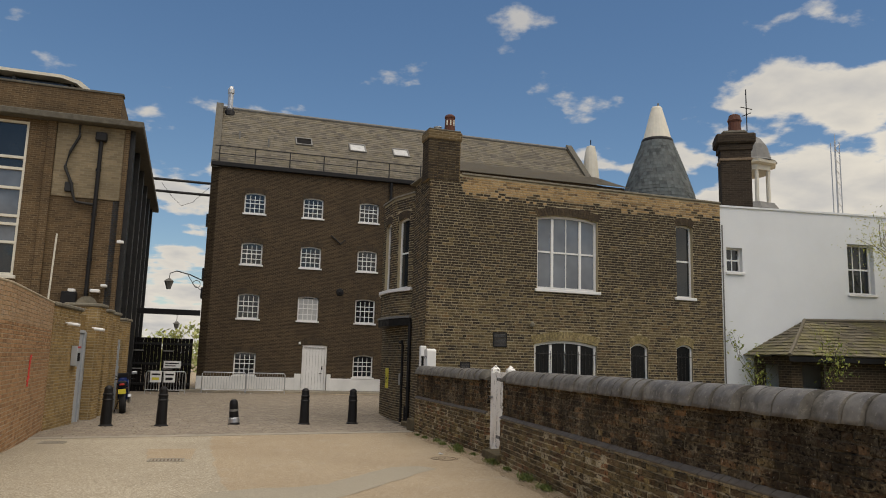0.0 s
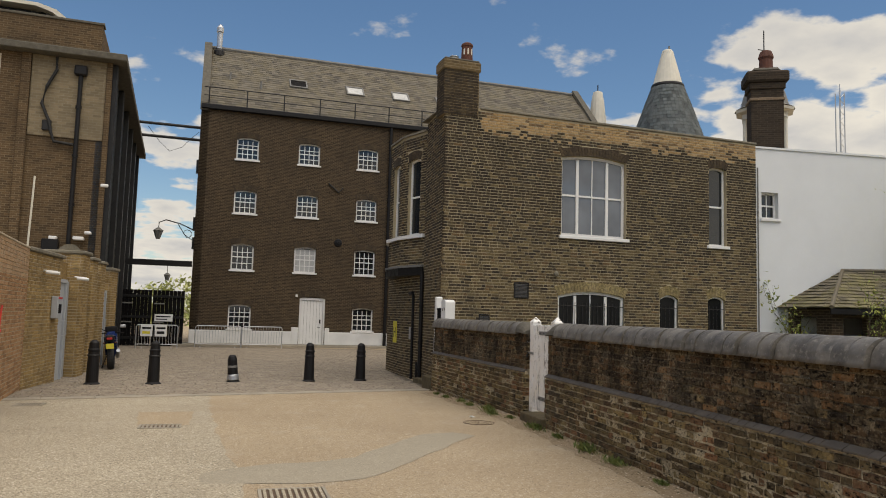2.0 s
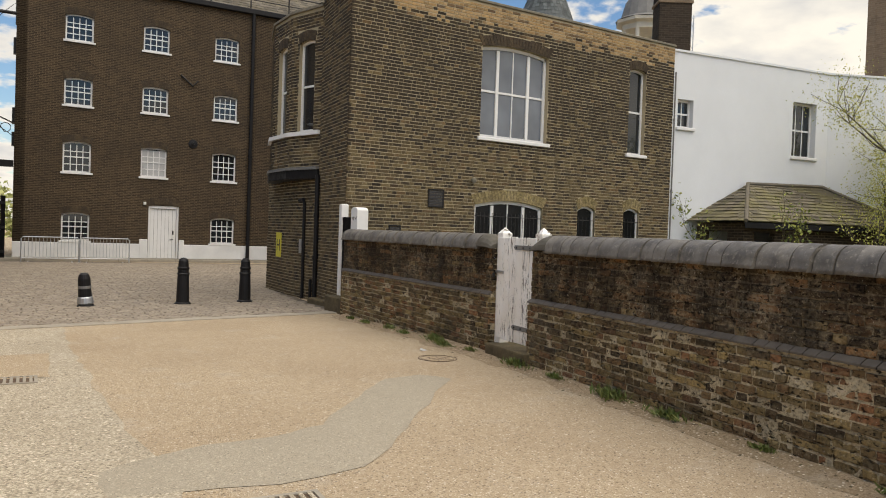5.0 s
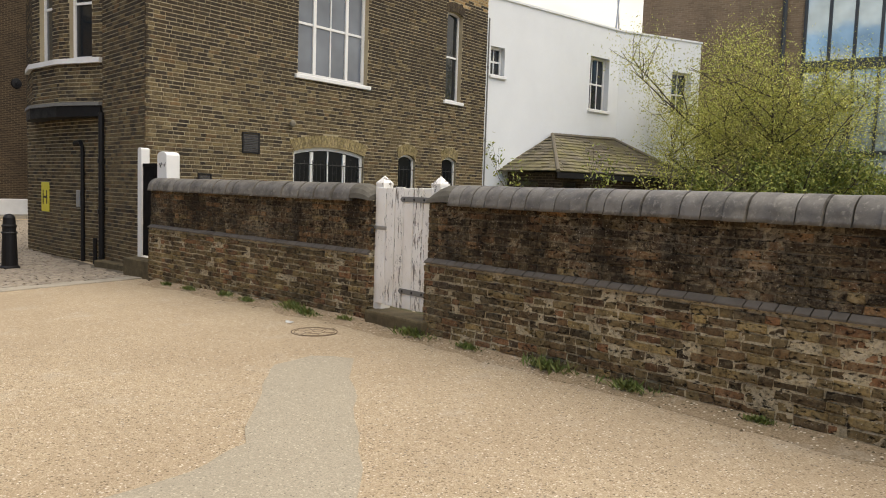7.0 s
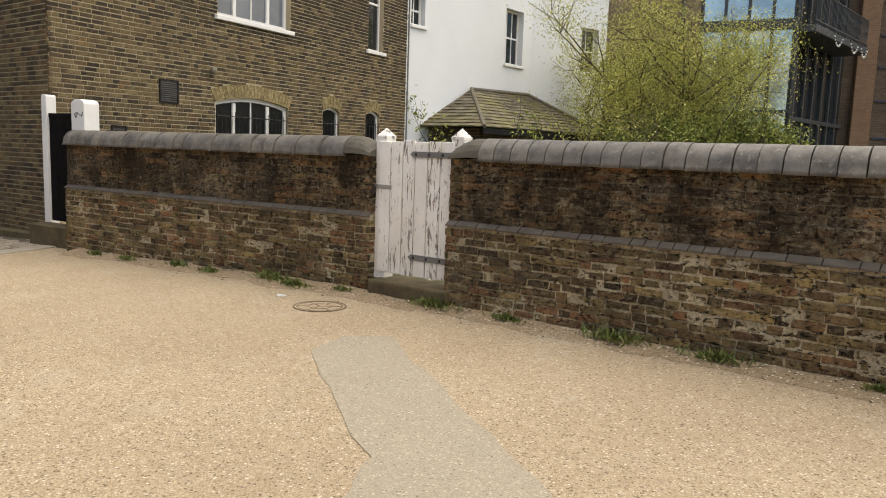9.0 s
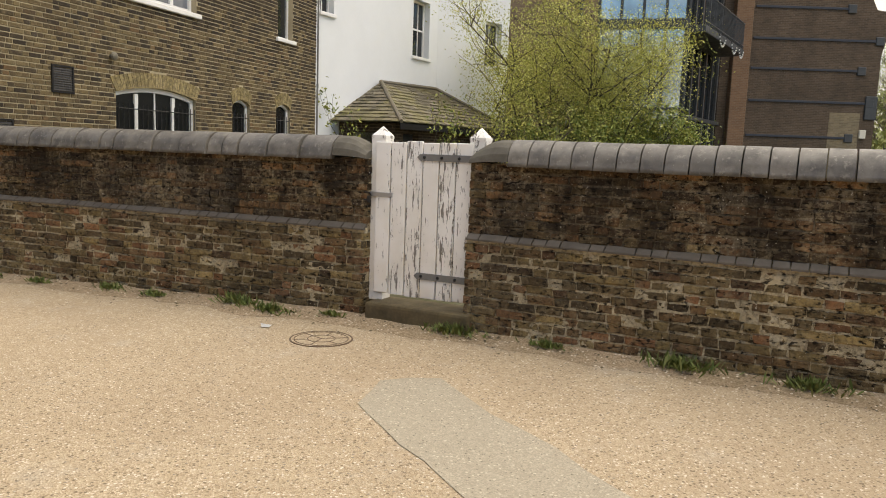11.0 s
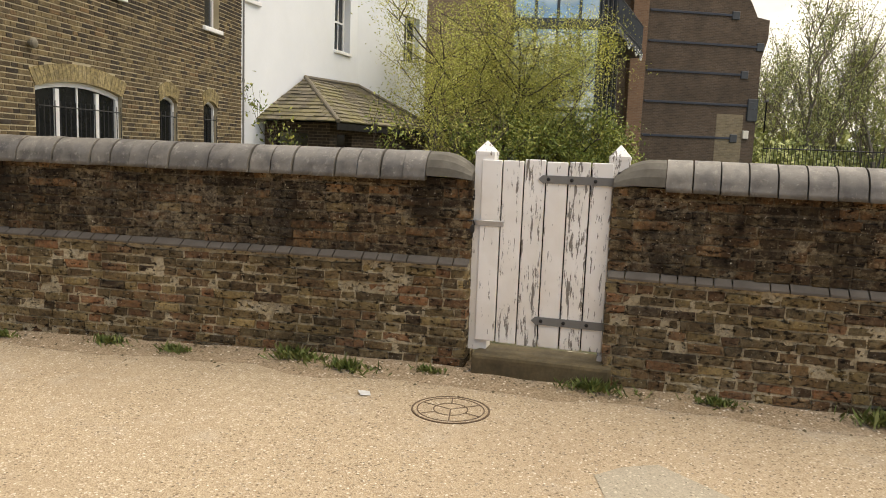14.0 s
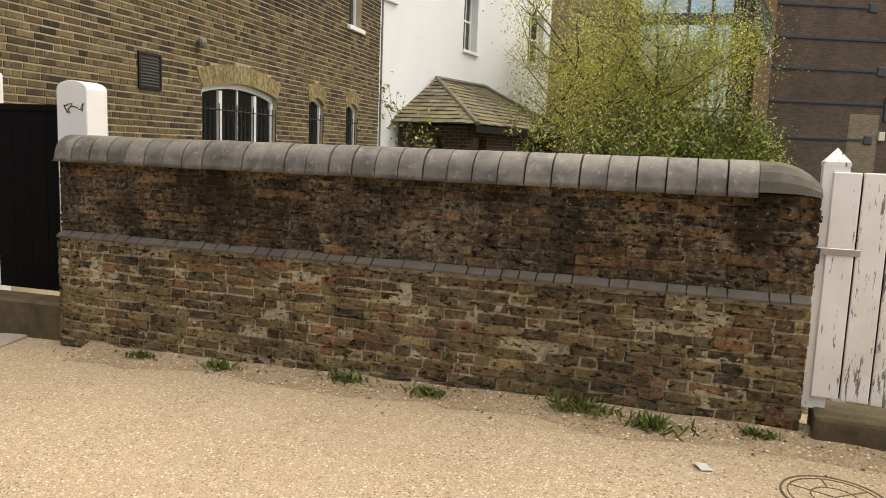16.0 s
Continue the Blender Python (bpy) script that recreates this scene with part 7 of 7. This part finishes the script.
hedge("undergrowth", "rough green undergrowth below the far trees", [(41, 7.0), (46, 3.0), (48, -3.0)], 3.2, 9000, 0.16, M_LEAF_FAR, 101)
hedge("far_woods", "distant belt of bare and budding trees", [(75, 20), (85, 0), (80, -20), (70, -40)], 9.0, 16000, 0.42, M_LEAF_FAR, 102)
hedge("far_trees", "distant trees beyond the yard gates", [(-22, 84), (-10, 86), (2, 88)], 4.6, 5000, 0.3, M_LEAF_FAR, 103)

# railings and lamp post beyond the gable
fen = thing("railings", "dark green steel railings at the end of the garden", "fence")
for k in range(60):
    t = k / 59
    x, y = 38.9 + 1.6 * t, 7.2 - 10.0 * t
    part("bar", tube(bmn(), [(x, y, -0.1), (x, y, 2.55)], 0.02, 4), M_IRON, fen)
for z in (0.35, 2.35):
    part("rail", tube(bmn(), [(38.9, 7.2, z), (40.5, -2.8, z)], 0.03, 4), M_IRON, fen)
lp = thing("street_lamp", "slim dark street lamp", "street lamp", pose(45.2, 6.5, 0))
part("column", tube(bmn(), [(0, 0, -0.1), (0, 0, 5.1)], 0.07, 8, 0.04), M_IRON, lp)
part("head", soft_box(-0.12, 0.55, -0.1, 0.1, 5.05, 5.18, 0.03), M_LEAD, lp)

# weeds along the foot of the wall
WEEDS = ((3.26, 17.8, 0.12), (3.30, 17.1, 0.12), (3.38, 16.1, 0.15), (3.38, 15.5, 0.13), (3.47, 14.5, 0.22), (3.40, 14.05, 0.2), (3.52, 13.5, 0.10), (3.55, 12.35, 0.2), (3.56, 11.55, 0.12), (3.55, 10.55, 0.22), (3.54, 9.75, 0.18), (3.54, 8.7, 0.1), (3.54, 7.6, 0.14), (3.53, 6.8, 0.1), (3.53, 5.5, 0.14))
for i, (x, y, s) in enumerate(WEEDS):
    rnd = random.Random(200 + i)
    bm = bmn()
    z0 = bank_z(x, y) - 0.008
    for k in range(int(130 + 500 * s)):
        a = rnd.uniform(0, 6.28)
        r = abs(rnd.gauss(0, s * 0.55))
        bx, by = min(r * math.cos(a) * 0.6, 0.05), r * math.sin(a) * 1.3
        ln = rnd.uniform(0.25, 0.8) * s * 0.8
        lean = Vector((rnd.uniform(-1, 0.4), rnd.uniform(-1, 1), 0.8)).normalized() * ln
        w = Vector((rnd.uniform(-1, 1), rnd.uniform(-1, 1), 0)).normalized() * rnd.uniform(0.005, 0.012)
        p = Vector((bx, by, 0))
        q = p + lean * 0.6
        v = [bm.verts.new(p - w * 0.3), bm.verts.new(p + w * 0.3), bm.verts.new(q + w), bm.verts.new(p + lean), bm.verts.new(q - w)]
        bm.faces.new(v)
    tagged(ob_from("weed", bm, M_WEED, None, pose(x, y, z0)), "tuft of green weed at the foot of the wall", "weed", "weeds along the wall")
# litter of small leaves and stones by the wall
rnd = random.Random(301)
vs, fs = [], []
for k in range(380):
    y = rnd.uniform(4, 18.6)
    wx = 3.60 if y < 13.2 else 3.65 - (y - 13.3) * 0.0615
    x = wx - abs(rnd.gauss(0, 0.16)) - 0.01
    s = rnd.uniform(0.006, 0.02)
    z = bank_z(x, y)
    a = rnd.uniform(0, 6.28)
    base = len(vs)
    vs += [(x + s * math.cos(a + b_), y + s * math.sin(a + b_) * 0.7, z + 0.002 + c * s * 0.5) for b_, c in ((0, 0), (1.6, 0), (3.1, 0), (4.7, 0))] + [(x, y, z + s * 0.6)]
    fs += [(base, base + 1, base + 4), (base + 1, base + 2, base + 4), (base + 2, base + 3, base + 4), (base + 3, base, base + 4)]
me = bpy.data.meshes.new("grit")
me.from_pydata(vs, [], fs)
me.materials.append(M_STEP)
tagged(new("grit", me), "dead leaves and grit along the wall", "litter", kind="stuff")

# ---- small things on the ground ----
mh = thing("manhole_cover", "round cast cover set flush in the gravel", "manhole", pose(2.88, 13.15, gz(2.88, 13.15)))
part("disc", lathe(bmn(), [(0.235, -0.03), (0.235, 0.003), (0.05, 0.0035)], 40), M_GRAVEL, mh)


def ring(r, w, z, mat, parent, name="ring"):
    bm = bmn()
    n = 40
    A = [[bm.verts.new((rr * math.cos(2 * math.pi * k / n), rr * math.sin(2 * math.pi * k / n), zz)) for k in range(n)] for rr, zz in ((r, 0.0), (r, z), (r - w, z), (r - w, 0.0))]
    for P, Q in zip(A, A[1:]):
        for k in range(n):
            bm.faces.new((P[k], P[(k + 1) % n], Q[(k + 1) % n], Q[k]))
    part(name, bm, mat, parent)


M_RUST = plain("rusty_iron", (0.15, 0.10, 0.062), 0.8, metal=0.2, vary=0.4, scale=12, bump=0.3)
ring(0.245, 0.011, 0.006, M_RUST, mh)
ring(0.212, 0.007, 0.006, M_RUST, mh)
ring(0.11, 0.007, 0.006, M_RUST, mh)
for k in range(6):
    part("spoke", soft_box(0.0 if k % 2 else 0.105, 0.21, -0.004, 0.004, 0.0, 0.0062, 0.001), M_RUST, mh, "", pose(0, 0, 0, 0, 0, 60 * k + 12))
bm = bmn()
v = [bm.verts.new(p) for p in ((-0.05, -0.035, 0.006), (0.045, -0.04, 0.004), (0.05, 0.03, 0.012), (0.0, 0.045, 0.03), (-0.045, 0.03, 0.008))]
bm.faces.new(v[:3] + [v[4]]), bm.faces.new((v[4], v[2], v[3]))
bmesh.ops.solidify(bm, geom=bm.faces[:], thickness=0.002)
tagged(ob_from("paper_scrap", bm, M_PAPER, None, pose(2.95, 13.755, 0.002, 0, 0, 30)), "crumpled scrap of white paper on the gravel", "litter")


def drain(x, y, w, d, n, rz, label, slots=True):
    g = thing("drain_grate", label, "drain", pose(x, y, gz(x, y) + 0.004, 0, 0, rz), group="drain covers")
    bm = bmn()
    box(bm, -w / 2, w / 2, -d / 2, -d / 2 + 0.03, -0.02, 0.012), box(bm, -w / 2, w / 2, d / 2 - 0.03, d / 2, -0.02, 0.012), box(bm, -w / 2, -w / 2 + 0.03, -d / 2 + 0.03, d / 2 - 0.03, -0.02, 0.0119), box(bm, w / 2 - 0.03, w / 2, -d / 2 + 0.03, d / 2 - 0.03, -0.02, 0.0119)
    part("frame", bm, M_KERB, g)
    part("pit", soft_box(-w / 2 + 0.03, w / 2 - 0.03, -d / 2 + 0.03, d / 2 - 0.03, -0.02, 0.003, 0.001), M_RUST, g)
    for k in range(n):
        a = -w / 2 + 0.03 + (w - 0.06) * (k + 0.25) / n
        part("bar", soft_box(a, a + (w - 0.06) / n * 0.5, -d / 2 + 0.03, d / 2 - 0.03, 0.003, 0.0125, 0.001), M_KERB if slots else M_ASPHALT, g)


drain(-1.80, 12.92, 0.56, 0.36, 9, 4, "slotted iron drain grate in the lane")
drain(-4.25, 15.7, 0.45, 0.4, 8, 4, "slotted iron drain grate by the wall")
drain(-0.1, 8.75, 0.62, 0.5, 10, 3, "chequered iron cover in the lane", False)
drain(-2.6, 18.5, 0.5, 0.3, 6, 4, "small cover between the setts", False)
